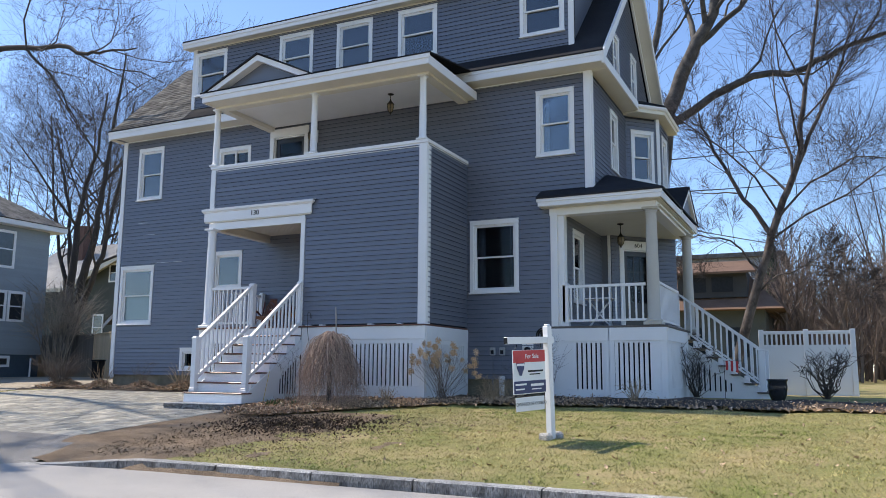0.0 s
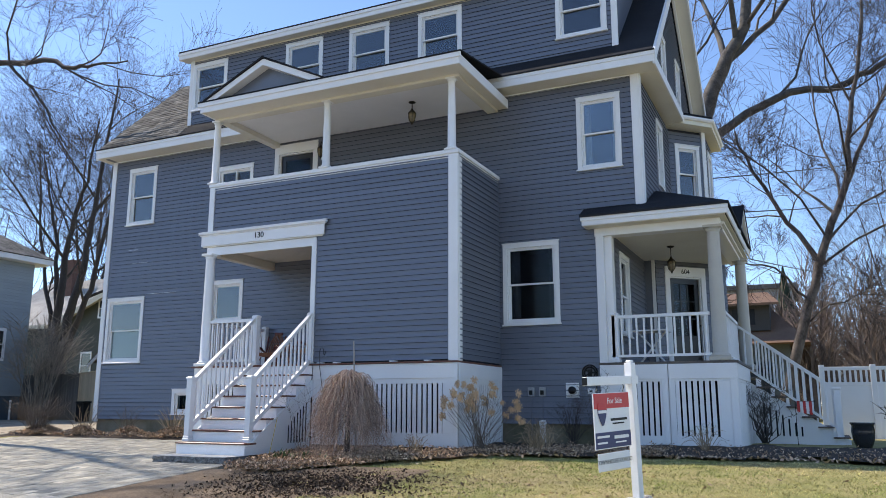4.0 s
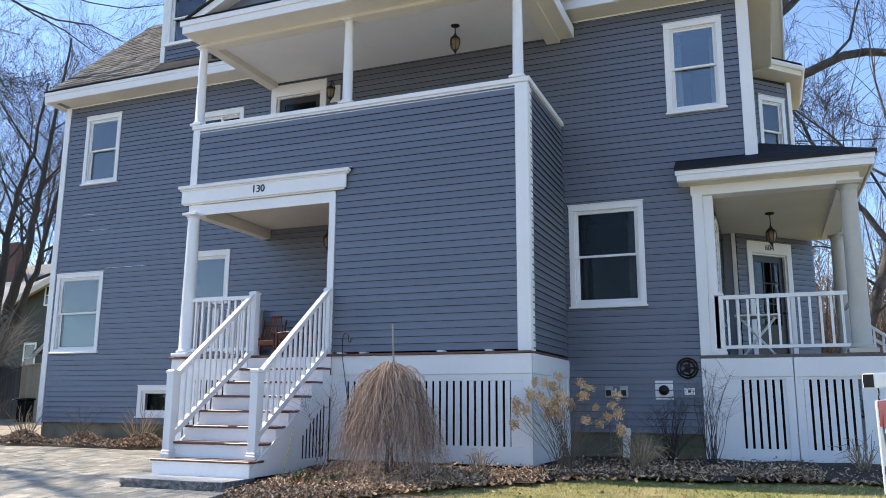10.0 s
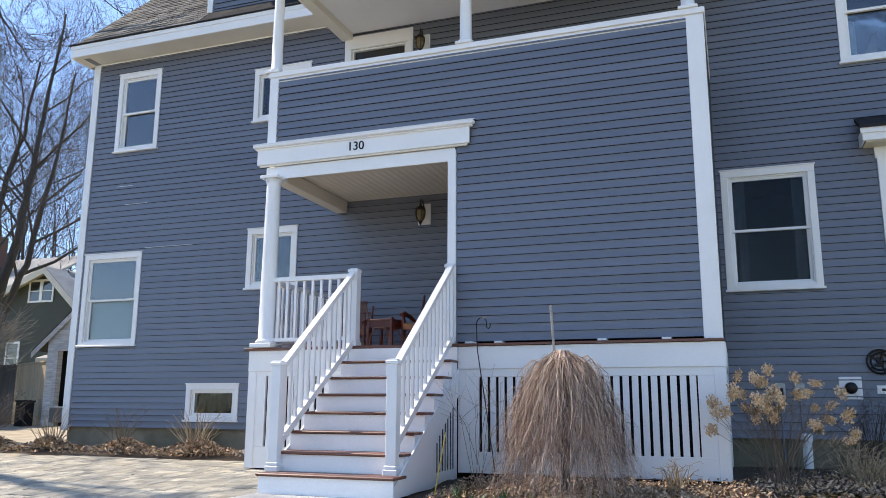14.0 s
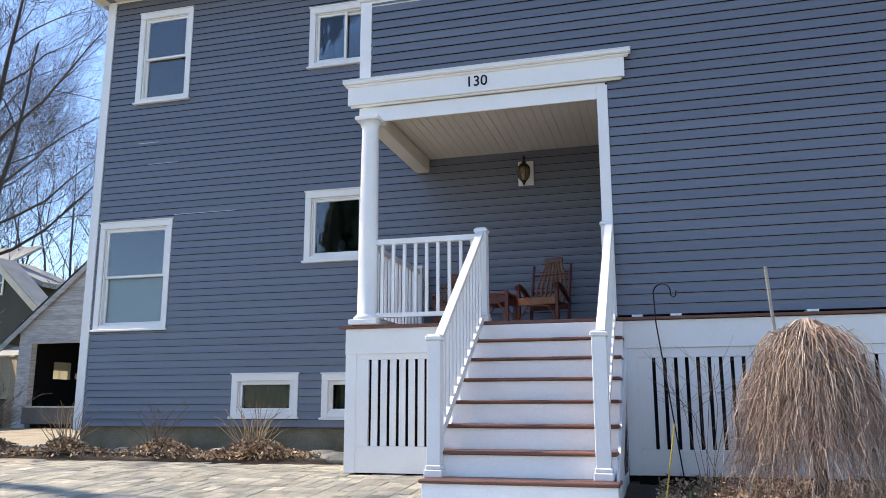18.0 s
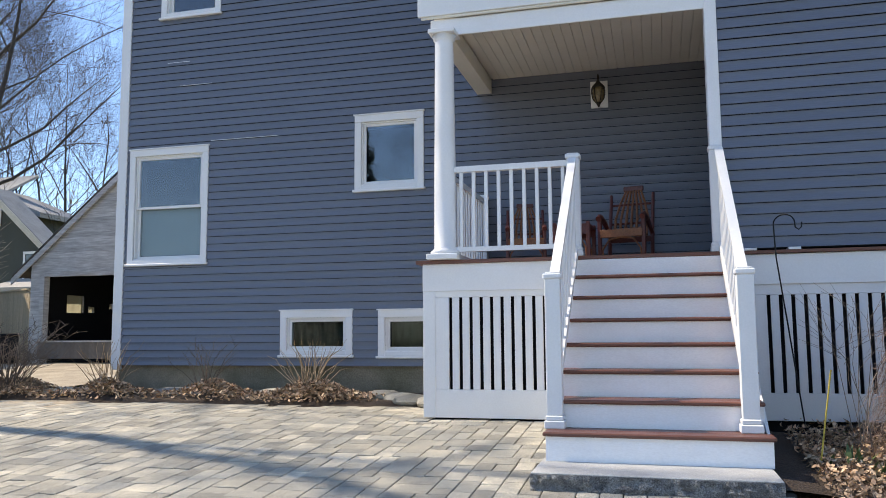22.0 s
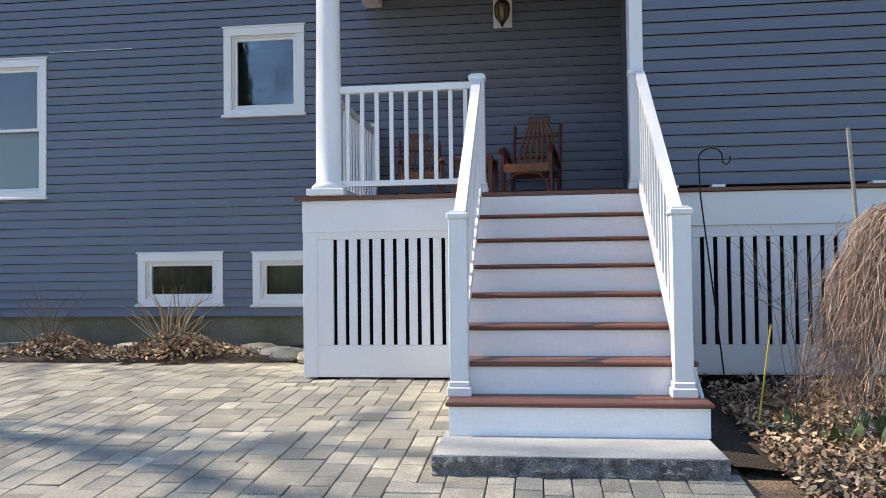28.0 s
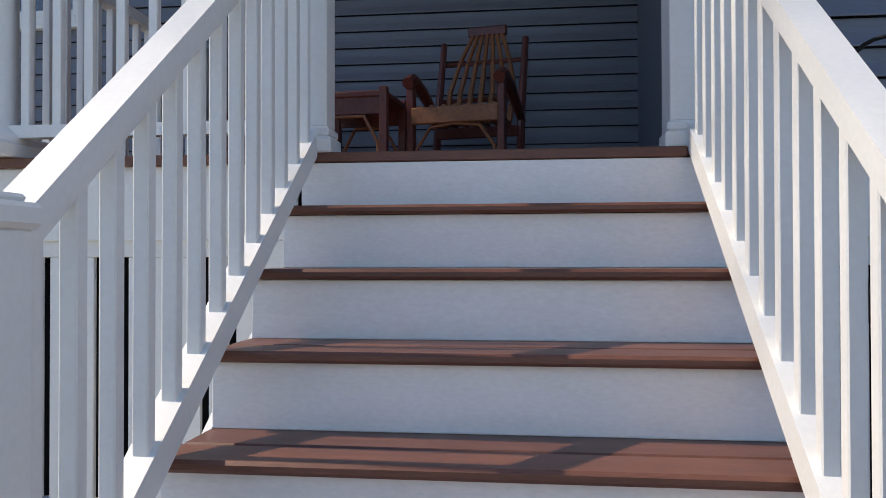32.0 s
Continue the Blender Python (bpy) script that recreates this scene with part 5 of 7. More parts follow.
sheet("planting_bed", steps(-9.7, 5.5, 0.15), steps(10.8, 16.0, 0.2), lambda x, y: zg(x, y) + 0.03 + 0.05 * noise.noise(Vector((x * 2, y * 2, 1))), MULCH, "dark mulch bed strewn with dry leaves", "planting bed",
      keep=lambda x, y: y > bed_front(x) + 0.12 * math.sin(x * 3) and not (x < -9.0 and y > 13) and not (x < -9.4 and y < 11.15))
sheet("border_bed", steps(-20.0, -12.55, 0.15), steps(13.9, 15.6, 0.12), lambda x, y: zg(x, y) - 0.03 + 0.09 * smoothstep(14.1, 14.6, y) + 0.05 * noise.noise(Vector((x * 3, y * 3, 2))) * smoothstep(14.2, 14.6, y), MULCH, "leafy mulch border along the foundation", "planting bed",
      keep=lambda x, y: y > 14.05 + 0.12 * math.sin(x * 2.1) - 0.35 * smoothstep(-16.5, -19.5, x) and (x > -19.2 or y < 15.2))
SOIL = mat("bare_brown_soil", (0.30, 0.225, 0.155), 0.95, (0.17, 0.122, 0.083), 2.2, 60, 0.9, 0.8, bdist=0.03, fgrain=0.4, spec=0.1)


def soil_z(x, y):
    """Bare soil that sinks under the lawn along its edge and lies level with the pavers."""
    mask = noise.noise(Vector((x * 1.1, y * 1.1, 4))) + 0.3 * noise.noise(Vector((x * 5, y * 5, 4))) - smoothstep(-8.2, -5.0, x) * 1.1 + 0.75 + 0.6 * smoothstep(-7.4, -8.8, x) - 0.35 * smoothstep(8.9, 7.4, y) * smoothstep(-8.4, -7.0, x)
    if x < -9.4 and y < 7.6 or y > bed_front(x) + 0.1:
        mask = -1
    flush = smoothstep(-8.8, -9.15, x)
    low = lawn_z(x, y) - 0.03 + 0.045 * smoothstep(-0.05, 0.35, mask) + 0.012 * noise.noise(Vector((x * 7, y * 7, 7)))
    return low * (1 - flush) + (zg(x, y) + (-0.05 if mask <= 0 else 0.022 if y < 8.0 else 0.006)) * flush


sheet("bare_soil", steps(-9.7, -4.6, 0.1), steps(6.9, 11.6, 0.1), soil_z, SOIL, "bare brown soil beside the drive", "ground")
sheet("verge", steps(-19.9, -18.2, 0.17), steps(8.6, 14.2, 0.2), lambda x, y: zg(x, y) + 0.012 * smoothstep(-18.2, -18.6, x) + 0.012 * noise.noise(Vector((x * 4, y * 4, 6))), GROUND, "thin grass verge beside the pavers", "ground")
# concrete pad and kerb
sheet("car_pad", steps(-24, -19.6, 0.5), steps(7.2, 12.9, 0.5), lambda x, y: zg(x, y) + 0.02, mat("pale_concrete_pad", (0.32, 0.31, 0.29), 0.9, None, 1.5, 60, 0.7, 0.3), "pale concrete parking strip", "pavement")
kerb = thing("kerb", "rough grey granite kerb along the lawn", "kerb", kind="structure")
x = -9.45
while x < 14:
    ln = 1.15 + 0.5 * random.random()
    s = Shape()
    n = 8
    prof = []
    for i in range(n + 1):
        xx = x + 0.009 + (ln - 0.018) * i / n
        bend = -0.24 * smoothstep(-7.2, -9.5, xx)
        drop = -0.115 * smoothstep(-7.4, -9.4, xx)
        j = lambda k: 0.008 * noise.noise(Vector((xx * 6, k, 0)))
        yy = 6.98 + bend
        for dy, z in ((j(1), -0.35), (j(2), -0.16 + drop), (0.012 + j(3), -0.095 + drop), (0.03, -0.08 + drop + j(4)), (0.165, -0.08 + drop), (0.17, -0.35)):
            s.v.append((xx, yy + dy, z))
    for i in range(n):
        for q in range(5):
            s.f.append((i * 6 + q, (i + 1) * 6 + q, (i + 1) * 6 + q + 1, i * 6 + q + 1))
    s.f.append(tuple(range(6)))
    s.f.append(tuple(range(n * 6 + 5, n * 6 - 1, -1)))
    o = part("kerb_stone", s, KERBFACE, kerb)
    # upward faces take the sunlit tone, the front keeps stains and painted shade
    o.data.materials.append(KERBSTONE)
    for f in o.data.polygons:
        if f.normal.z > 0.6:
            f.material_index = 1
    x += ln

# ---- grass, leaves ----
GRASS = mat("dry_and_green_grass", (0.20, 0.255, 0.05), 0.8, (0.58, 0.46, 0.21), 0.75, 7, 1.0, 0, rnd=0.5, fgrain=0.45)
LEAF = mat("dry_brown_leaves", (0.36, 0.22, 0.13), 0.8, (0.18, 0.10, 0.06), 3, 30, 0.9, 0, rnd=0.65, rcol=(0.58, 0.42, 0.27))
rg = random.Random(5)


def blades(name, n, region, hmin, hmax, label, material, w=0.006, base=0.0):
    s = Shape()
    k = 0
    while k < n:
        p = region()
        if p is None:
            continue
        k += 1
        x, y = p
        z = lawn_z(x, y) + base
        a = rg.random() * 6.28
        h = hmin + (hmax - hmin) * rg.random() ** 2
        dx, dy = math.cos(a) * w, math.sin(a) * w
        lx, ly = rg.uniform(-1, 1) * h * 1.6, rg.uniform(-1, 1) * h * 1.6
        s.add([(x - dx, y - dy, z - 0.005), (x + dx, y + dy, z - 0.005), (x + lx, y + ly, z + h)], [(0, 1, 2)])
    tagged(new(name, s.mesh(name, material)), label, "grass", kind="stuff")


def lawn_spot():
    x, y = rg.uniform(-9.0, 7.0), 7.07 + 6.2 * rg.random()
    if y > bed_front(x) or noise.noise(Vector((x * 0.7, y * 0.7, 9))) < -0.42 or (x < -5.5 and y < 11.2 and rg.random() < smoothstep(-5.5, -8, x) * 0.93):
        return None
    return x, y


blades("grass", 190000, lawn_spot, 0.006, 0.030, "short patchy spring lawn", GRASS)
blades("grass_strip", 3200, lambda: (rg.uniform(-19.75, -18.45), rg.uniform(9.0, 13.3)), 0.008, 0.03, "short grass strip beside the pavers", GRASS, base=0.085)


def leaves(name, n, spot, label, size=0.05, lift=0.09, material=None):
    s = Shape()
    for _ in range(n):
        x, y, z = spot()
        m = Matrix.LocRotScale((x, y, z + rg.random() * lift), Euler((rg.uniform(-0.9, 0.9), rg.uniform(-0.9, 0.9), rg.random() * 6.3)), None)
        a = size * rg.uniform(0.5, 1.25)
        c = rg.uniform(0.1, 0.45) * a
        v = [(-a, 0, c), (-a * 0.3, a * 0.45, 0), (a * 0.5, a * 0.4, 0), (a, 0, c), (a * 0.5, -a * 0.4, 0), (-a * 0.3, -a * 0.45, 0)]
        s.add([m @ Vector(p) for p in v], [(0, 1, 5), (1, 2, 4, 5), (2, 3, 4)])
    tagged(new(name, s.mesh(name, material or LEAF)), label, "leaves", kind="stuff")


def bed_spot():
    while True:
        x = rg.uniform(-9.2, -3.5) if rg.random() < 0.85 else rg.uniform(-3.5, 3)
        y = bed_front(x) + abs(rg.gauss(0, 0.8))
        if rg.random() < 0.55:
            x, y = rg.gauss(-8.35, 0.7), rg.gauss(12.1, 0.5)
        elif rg.random() < 0.3:
            x, y = rg.uniform(-9.45, -8.0), rg.uniform(10.6, 12.0)
        if y < 13.28 and x > -9.45 and y > bed_front(x) - 0.15 or (x > -6.6 and bed_front(x) - 0.1 < y < 15.2):
            return x, y, zg(x, y) + 0.03


leaves("leaf_litter", 20000, bed_spot, "dry brown leaves lying on the mulch bed", 0.023, 0.08)
leaves("border_leaves", 6500, lambda: (lambda c, u, v: (c + u, 14.72 + v, zg(c, 14.6) + 0.05 + 0.16 * math.exp(-(u * u + 2 * v * v) * 9)))(rg.choice((-18.6, -18.3, -17.1, -15.6, -14.35, -14.2)), rg.gauss(0, 0.34), rg.gauss(0, 0.2)), "dry brown leaves heaped along the foundation", 0.03, 0.07)
leaves("lawn_leaves", 500, lambda: (lambda x, y: (x, y, lawn_z(x, y)))(rg.uniform(-9, 4), rg.uniform(7.2, 12.5)), "scattered dry leaves on the lawn", 0.035, 0.01)

leaves("soil_crumbs", 5200, lambda: (lambda x, y: (x, y, lawn_z(x, y) + 0.012))(-8.9 + abs(rg.gauss(0, 1.7)), rg.uniform(7.3, 11.3)), "soil crumbs and leaf bits on the bare ground", 0.017, 0.014, SOIL)
CLOD = mat("dark_turned_soil", (0.085, 0.062, 0.045), 0.95, (0.05, 0.036, 0.027), 6, 80, 0.8, 0.8, rnd=0.4, spec=0.1)
leaves("turned_soil", 2600, lambda: (lambda x, y: (x, y, lawn_z(x, y) + 0.014))(rg.gauss(-7.3, 0.75), rg.gauss(10.0, 0.5)), "dark turned soil clods at the lawn edge", 0.028, 0.03, CLOD)
leaves("bed_edge_leaves", 900, lambda: (lambda x: (x, bed_front(x) + rg.gauss(-0.05, 0.16), zg(x, bed_front(x)) + 0.02))(rg.uniform(-9.2, 3)), "dry leaves along the lawn edge", 0.04, 0.03)

# ---- sign on the lawn ----
SIGNW = mat("white_sign_plastic", (0.80, 0.80, 0.80), 0.35, None, 4, 50, 0.2, 0.03, fgrain=0.03)
RED = mat("red_sign_print", (0.55, 0.025, 0.03), 0.4, None, 4, 50, 0.3, 0, fgrain=0.05)
BLUE = mat("navy_sign_print", (0.02, 0.03, 0.12), 0.4, None, 4, 50, 0.3, 0, fgrain=0.05)
sg = tagged(new("yard_sign"), "white wooden post with hanging house sale sign", "sign")
part("post", Shape().box(-0.045, -0.045, 0.0, 0.045, 0.045, 1.50, 0.006), SIGNW, sg)
part("post_cap", Shape().box(-0.035, -0.035, 1.50, 0.035, 0.035, 1.53, 0.012), SIGNW, sg)
for x in (-0.115, 0.115):
    part("footing", Shape().box(x - 0.065, -0.09, -0.03, x + 0.065, 0.09, 0.085, 0.03), KERBSTONE, sg, "rough grey stone at the foot of the post")
part("arm", Shape().box(-0.86, -0.036, 1.27, 0.10, 0.036, 1.36, 0.006), SIGNW, sg)
part("arm_end", Shape().box(-0.865, -0.03, 1.275, -0.86, 0.03, 1.355), BLACK, sg)
for x in (-0.66, -0.16):
    part("hook", Shape().tube([(x, 0, 1.27), (x + 0.012, 0, 1.24), (x - 0.012, 0, 1.21), (x, 0, 1.18)], 0.005, 5), BLACK, sg)
pn = part("panel", Shape().box(-0.74, -0.008, 0.62, -0.08, 0.008, 1.19, 0.004), SIGNW, sg)
part("red_band", Shape().box(-0.735, -0.011, 1.03, -0.085, -0.008, 1.185), RED, pn)
part("navy_band", Shape().box(-0.735, -0.011, 0.63, -0.085, -0.008, 0.79), BLUE, pn)
bl = Shape().lathe(0, 0, [(0.02, -0.14), (0.07, -0.05), (0.085, 0.02), (0.06, 0.09), (0.0, 0.105)], 14)
part("emblem", Shape().add([(v[0] - 0.60, v[1] * 0.02 - 0.0135, v[2] + 1.0) for v in bl.v], bl.f), BLUE, pn, "balloon shape in red, white and blue")
part("emblem", Shape().add([(v[0] * 1.01 - 0.60, v[1] * 0.02 - 0.0145, v[2] + 1.0) for v in bl.v if True], [f for f in bl.f if min(bl.v[i][2] for i in f) > 0.015]), RED, pn)
part("emblem", Shape().box(-0.675, -0.0165, 0.985, -0.525, -0.0155, 1.015), SIGNW, pn)
for x0, x1, z0, z1, mt_ in ((-0.45, -0.14, 0.90, 0.925, BLACK), (-0.42, -0.2, 0.865, 0.88, BLACK), (-0.71, -0.49, 0.735, 0.758, SIGNW), (-0.71, -0.53, 0.675, 0.694, SIGNW), (-0.40, -0.13, 0.715, 0.748, SIGNW), (-0.38, -0.18, 0.672, 0.686, SIGNW)):
    part("print_bar", Shape().box(x0, -0.0135, z0, x1, -0.0115, z1), mt_, pn)
tx = new("lettering", text_mesh("For Sale", 0.085, SIGNW, depth=0.001))
tx.parent = pn
tx.matrix_local = pose(-0.36, -0.0125, 1.105, 90)
rd = part("rider_panel", Shape().box(-0.70, -0.007, 0.40, -0.12, 0.007, 0.58, 0.004), SIGNW, sg)
tx = new("lettering", text_mesh("TOWNHOUSE CONDO", 0.062, BLACK, depth=0.001))
tx.parent = rd
tx.matrix_local = pose(-0.41, -0.0085, 0.49, 90)
sg.matrix_world = pose(-3.13, 9.86, 0.15, 0, -2.5, 70)
for ob in sg.children:
    if ob.name.startswith(("footing",)):
        ob.rotation_euler = (0, 0, 0)

# ---- shrubs and garden things ----
STEM = mat("reddish_grey_stems", (0.50, 0.38, 0.29), 0.75, (0.33, 0.20, 0.15), 3, 40, 0.8, 0, rnd=0.45)
TWIGRED = mat("tan_and_reddish_twigs", (0.33, 0.215, 0.165), 0.7, (0.13, 0.055, 0.05), 2.4, 40, 0.9, 0, rnd=0.8, rcol=(0.46, 0.36, 0.28))
rg2 = random.Random(9)
wc = tagged(new("weeping_cherry"), "bare weeping dwarf tree with drooping twigs", "shrub")
BX, BY, BZ = -8.28, 12.25, 1.68
part("trunk", Shape().tube([(BX, BY, 0.3), (BX + 0.02, BY, 1.0), (BX, BY, BZ)], [0.05, 0.04, 0.045], 8), BARK, wc)
tw = Shape()


def cascade(a, reach, f0, f1, r0, da, kink, n=7, sides=3):
    """A twig that falls along the crown's dome from the share f0 of its height to f1."""
    pts = []
    for k in range(n):
        f = f0 + (f1 - f0) * k / (n - 1)
        r = reach * 0.63 * (f + 0.004) ** 0.40
        j = kink if k else 0
        aa = a + da * k / (n - 1)
        pts.append((BX + r * math.cos(aa) + rg2.gauss(0, j), BY + r * math.sin(aa) + rg2.gauss(0, j), max(0.33, BZ + 0.07 - 1.34 * f + rg2.gauss(0, 0.012))))
    tw.tube(pts, [r0 * (1.25 - 0.85 * k / (n - 1)) for k in range(n)], sides, cap=False)
    return pts


fine_tw = tw
for i in range(46):
    tw = Shape()
    a = i * 2.399 + rg2.gauss(0, 0.15)
    pts = cascade(a, rg2.uniform(0.75, 1.0), 0.0, rg2.uniform(0.35, 0.8), rg2.uniform(0.0045, 0.0085), rg2.gauss(0, 0.35), 0.022, 8, 5)
    for _ in range(2):
        p = Vector(pts[rg2.choice((1, 2, 3))])
        out = Vector((p.x - BX, p.y - BY, 0)).normalized()
        ln = rg2.uniform(0.10, 0.24)
        side = out.cross(Vector((0, 0, 1))) * rg2.uniform(-0.8, 0.8)
        tw.tube([p, p + (out * 0.8 + side) * ln * 0.5 + Vector((0, 0, 0.03)), p + (out + side) * ln * 0.8 - Vector((0, 0, 0.06)), p + (out + side) * ln - Vector((0, 0, ln * 1.3))], [0.0045, 0.004, 0.003, 0.0018], 4, cap=False)
    part("bough", tw, STEM, wc)
tw = fine_tw
for i in range(1500):
    a = rg2.random() * 6.283
    u = rg2.uniform(0.35, 1.0) ** 0.6 if i % 6 else rg2.uniform(0.98, 1.22)
    f0 = 0.55 * rg2.random() ** 1.6
    r0 = rg2.uniform(0.0011, 0.0026)
    pts = cascade(a, u, f0, min(1.0, f0 + rg2.uniform(0.25, 0.8)), r0, rg2.gauss(0, 0.3), rg2.uniform(0.008, 0.035))
    for _ in range(3):
        p = Vector(pts[rg2.choice((1, 2, 3, 4, 5))])
        out = Vector((p.x - BX, p.y - BY, 0)).normalized()
        q = p + out * rg2.uniform(-0.03, 0.08) + Vector((rg2.gauss(0, 0.06), rg2.gauss(0, 0.06), -rg2.uniform(0.04, 0.26)))
        tw.tube([p, p.lerp(q, 0.4) + out * 0.03 + Vector((0, 0, 0.02)), q], [r0 * 0.7, r0 * 0.6, r0 * 0.3], 3, cap=False)
for i in range(220):
    a = rg2.random() * 6.283
    f = rg2.uniform(0.25, 0.97)
    r = 0.63 * f ** 0.40
    p = Vector((BX + r * math.cos(a), BY + r * math.sin(a), BZ + 0.07 - 1.34 * f))
    d = Vector((math.cos(a + rg2.gauss(0, 0.5)), math.sin(a + rg2.gauss(0, 0.5)), 0))
    ln = rg2.uniform(0.08, 0.30)
    tw.tube([p, p + d * ln * 0.5 + Vector((0, 0, -0.02)), p + d * ln + Vector((0, 0, -ln * rg2.uniform(0.4, 1.2)))], [0.0024, 0.0017, 0.0008], 3, cap=False)
part("crown", tw, TWIGRED, wc, "mass of drooping tan and reddish twigs")
stk = tagged(new("garden_stake"), "weathered grey wooden stake behind the weeping tree", "stake")
part("stake", Shape().tube([(-8.37, 12.70, 0.4), (-8.482, 12.72, 2.27)], 0.014, 6), mat("weathered_grey_wood", (0.36, 0.33, 0.29), 0.85, None, 6, 60, 0.6, 0.3), stk)

DULLSTEM = mat("grey_brown_stems", (0.17, 0.13, 0.10), 0.8, (0.10, 0.075, 0.058), 3, 40, 0.8, 0, rnd=0.4)
FLOWER = mat("dried_tan_hydrangea", (0.74, 0.53, 0.33), 0.85, (0.52, 0.33, 0.18), 8, 60, 0.8, 0, rnd=0.3)
hy = tagged(new("hydrangea"), "leafless hydrangea with dried tan flower heads", "shrub")
HXc, HYc = -6.34, 13.2
tips = []
for i in range(64):
    stm = Shape()
    a = rg2.random() * 6.283
    R = rg2.uniform(0.12, 0.74)
    h = 1.16 - 0.45 * R * R + rg2.uniform(-0.44, 0.04)
    p0 = (HXc + rg2.uniform(-0.12, 0.12), HYc + rg2.uniform(-0.1, 0.1), 0.38)
    p3 = (HXc + R * math.cos(a), HYc + R * 0.6 * math.sin(a) - (0.25 if math.cos(a) < 0 < math.sin(a) else 0), 0.42 + h)
    p1 = tuple(p0[k] + (p3[k] - p0[k]) * (0.30, 0.30, 0.42)[k] for k in range(3))
    p2 = tuple(p0[k] + (p3[k] - p0[k]) * (0.68, 0.68, 0.75)[k] + rg2.uniform(-0.03, 0.03) for k in range(3))
    stm.tube([p0, p1, p2, p3], [0.0038, 0.0032, 0.0025, 0.0018], 4, cap=False)
    for _ in range(2):
        q = Vector(p2) + Vector((rg2.uniform(-0.2, 0.2), rg2.uniform(-0.2, 0.2), rg2.uniform(0.05, 0.25)))
        stm.tube([p2, q], [0.0019, 0.0011], 3, cap=False)
    part("stem", stm, DULLSTEM, hy)
    if i % 5 < 3:
        tips.append(p3)
fl = []
for v in range(3):
    s = Shape()
    for _ in range(190):
        d = Vector((rg2.gauss(0, 1), rg2.gauss(0, 1), rg2.gauss(0, 1))).normalized() * rg2.uniform(0.01, 0.078)
        m = Matrix.LocRotScale(d, Euler((rg2.random() * 6, rg2.random() * 6, rg2.random() * 6)), None)
        a = rg2.uniform(0.008, 0.015)
        s.add([m @ Vector(p) for p in ((-a, 0, a * 0.3), (0, a, 0), (a, 0, a * 0.3), (0, -a, 0))], [(0, 1, 2, 3)])
    fl.append(s.mesh("flower_head", FLOWER))
for i, p in enumerate(tips):
    f = new("flower_head", fl[i % 3])
    f.parent = hy
    f.matrix_local = pose(*p, rg2.uniform(-40, 40), rg2.uniform(-40, 40), rg2.random() * 360) @ Matrix.Diagonal((*([rg2.uniform(0.62, 1.08)] * 2), rg2.uniform(0.6, 1.3), 1))


def clump(name, x, y, n, h, spread, label, material, r=0.005, twigs=2, droop=0.0, base=0.06, kink=0.04):
    c = tagged(new(name), label, "shrub")
    z0 = zg(x, y) + 0.02
    for i in range(n):
        s = Shape()
        a = rg2.random() * 6.283
        R = spread * rg2.uniform(0.15, 1.0)
        hh = h * rg2.uniform(0.45, 1.0)
        b = Vector((x + rg2.uniform(-base, base), y + rg2.uniform(-base, base), z0))
        e = Vector((x + R * math.cos(a), y + R * math.sin(a), z0 + hh))
        mid = b.lerp(e, 0.55) + Vector((rg2.uniform(-kink, kink), rg2.uniform(-kink, kink), hh * 0.15))
        e.z -= droop * R
        s.tube([b, b.lerp(mid, 0.45) + Vector((rg2.uniform(-kink, kink), rg2.uniform(-kink, kink), 0)), mid, mid.lerp(e, 0.5) + Vector((rg2.uniform(-kink, kink), 0, rg2.uniform(-kink, kink))), e], [r, r * 0.9, r * 0.75, r * 0.55, r * 0.35], 4, cap=False)
        for _ in range(twigs):
            t = rg2.uniform(0.3, 0.9)
            p = mid.lerp(e, t)
            q = p + Vector((rg2.uniform(-1, 1), rg2.uniform(-1, 1), rg2.uniform(0.1, 1))) * h * 0.22
            s.tube([p, p.lerp(q, 0.5) + Vector((0, 0, 0.01)), q], [r * 0.5, r * 0.4, r * 0.25], 3, cap=False)
        part("stem", s, material, c)
    return c


STRAW = mat("pale_straw_stems", (0.40, 0.30, 0.19), 0.8, (0.24, 0.165, 0.10), 4, 40, 0.8, 0, rnd=0.4)
clump("perennial_clump", -17.1, 14.75, 34, 0.75, 0.55, "dry straw-coloured perennial stalks by the foundation", STRAW, 0.006, 0)
clump("perennial_clump", -14.35, 14.75, 42, 0.75, 0.6, "dry straw-coloured perennial stalks by the foundation", STRAW, 0.006, 0)
clump("perennial_clump", -15.7, 14.75, 22, 0.72, 0.5, "dry brown perennial stalks by the foundation", DULLSTEM, 0.005, 2)
clump("bare_shrub", -18.5, 14.6, 80, 0.95, 0.85, "low bare twiggy shrub at the house corner", DULLSTEM, 0.006, 6)
clump("bare_shrub", -2.3, 17.3, 30, 1.15, 0.6, "bare twiggy shrub before the side stairs", BARK, 0.009, 6, kink=0.13)
clump("bare_shrub", 0.2, 17.6, 40, 0.95, 0.75, "bare gnarled shrub by the white fence", BARK, 0.011, 6, kink=0.16)
clump("bare_shrub", -4.75, 14.6, 26, 1.3, 0.4, "thin bare shrub at the porch corner", TWIG, 0.004, 4)
clump("bare_shrub", -5.3, 14.9, 40, 0.9, 0.55, "thin bare shrub by the utility meter", TWIG, 0.004, 4)
clump("cut_stems", -5.6, 14.3, 30, 0.62, 0.62, "tangle of pale dead stems fallen over in the bed", STRAW, 0.005, 3, 0.55, 0.1, 0.09)
clump("ornamental_grass", -5.55, 13.6, 60, 0.55, 0.45, "bleached dry grass clump in the bed", STRAW, 0.005, 0, 0.5)
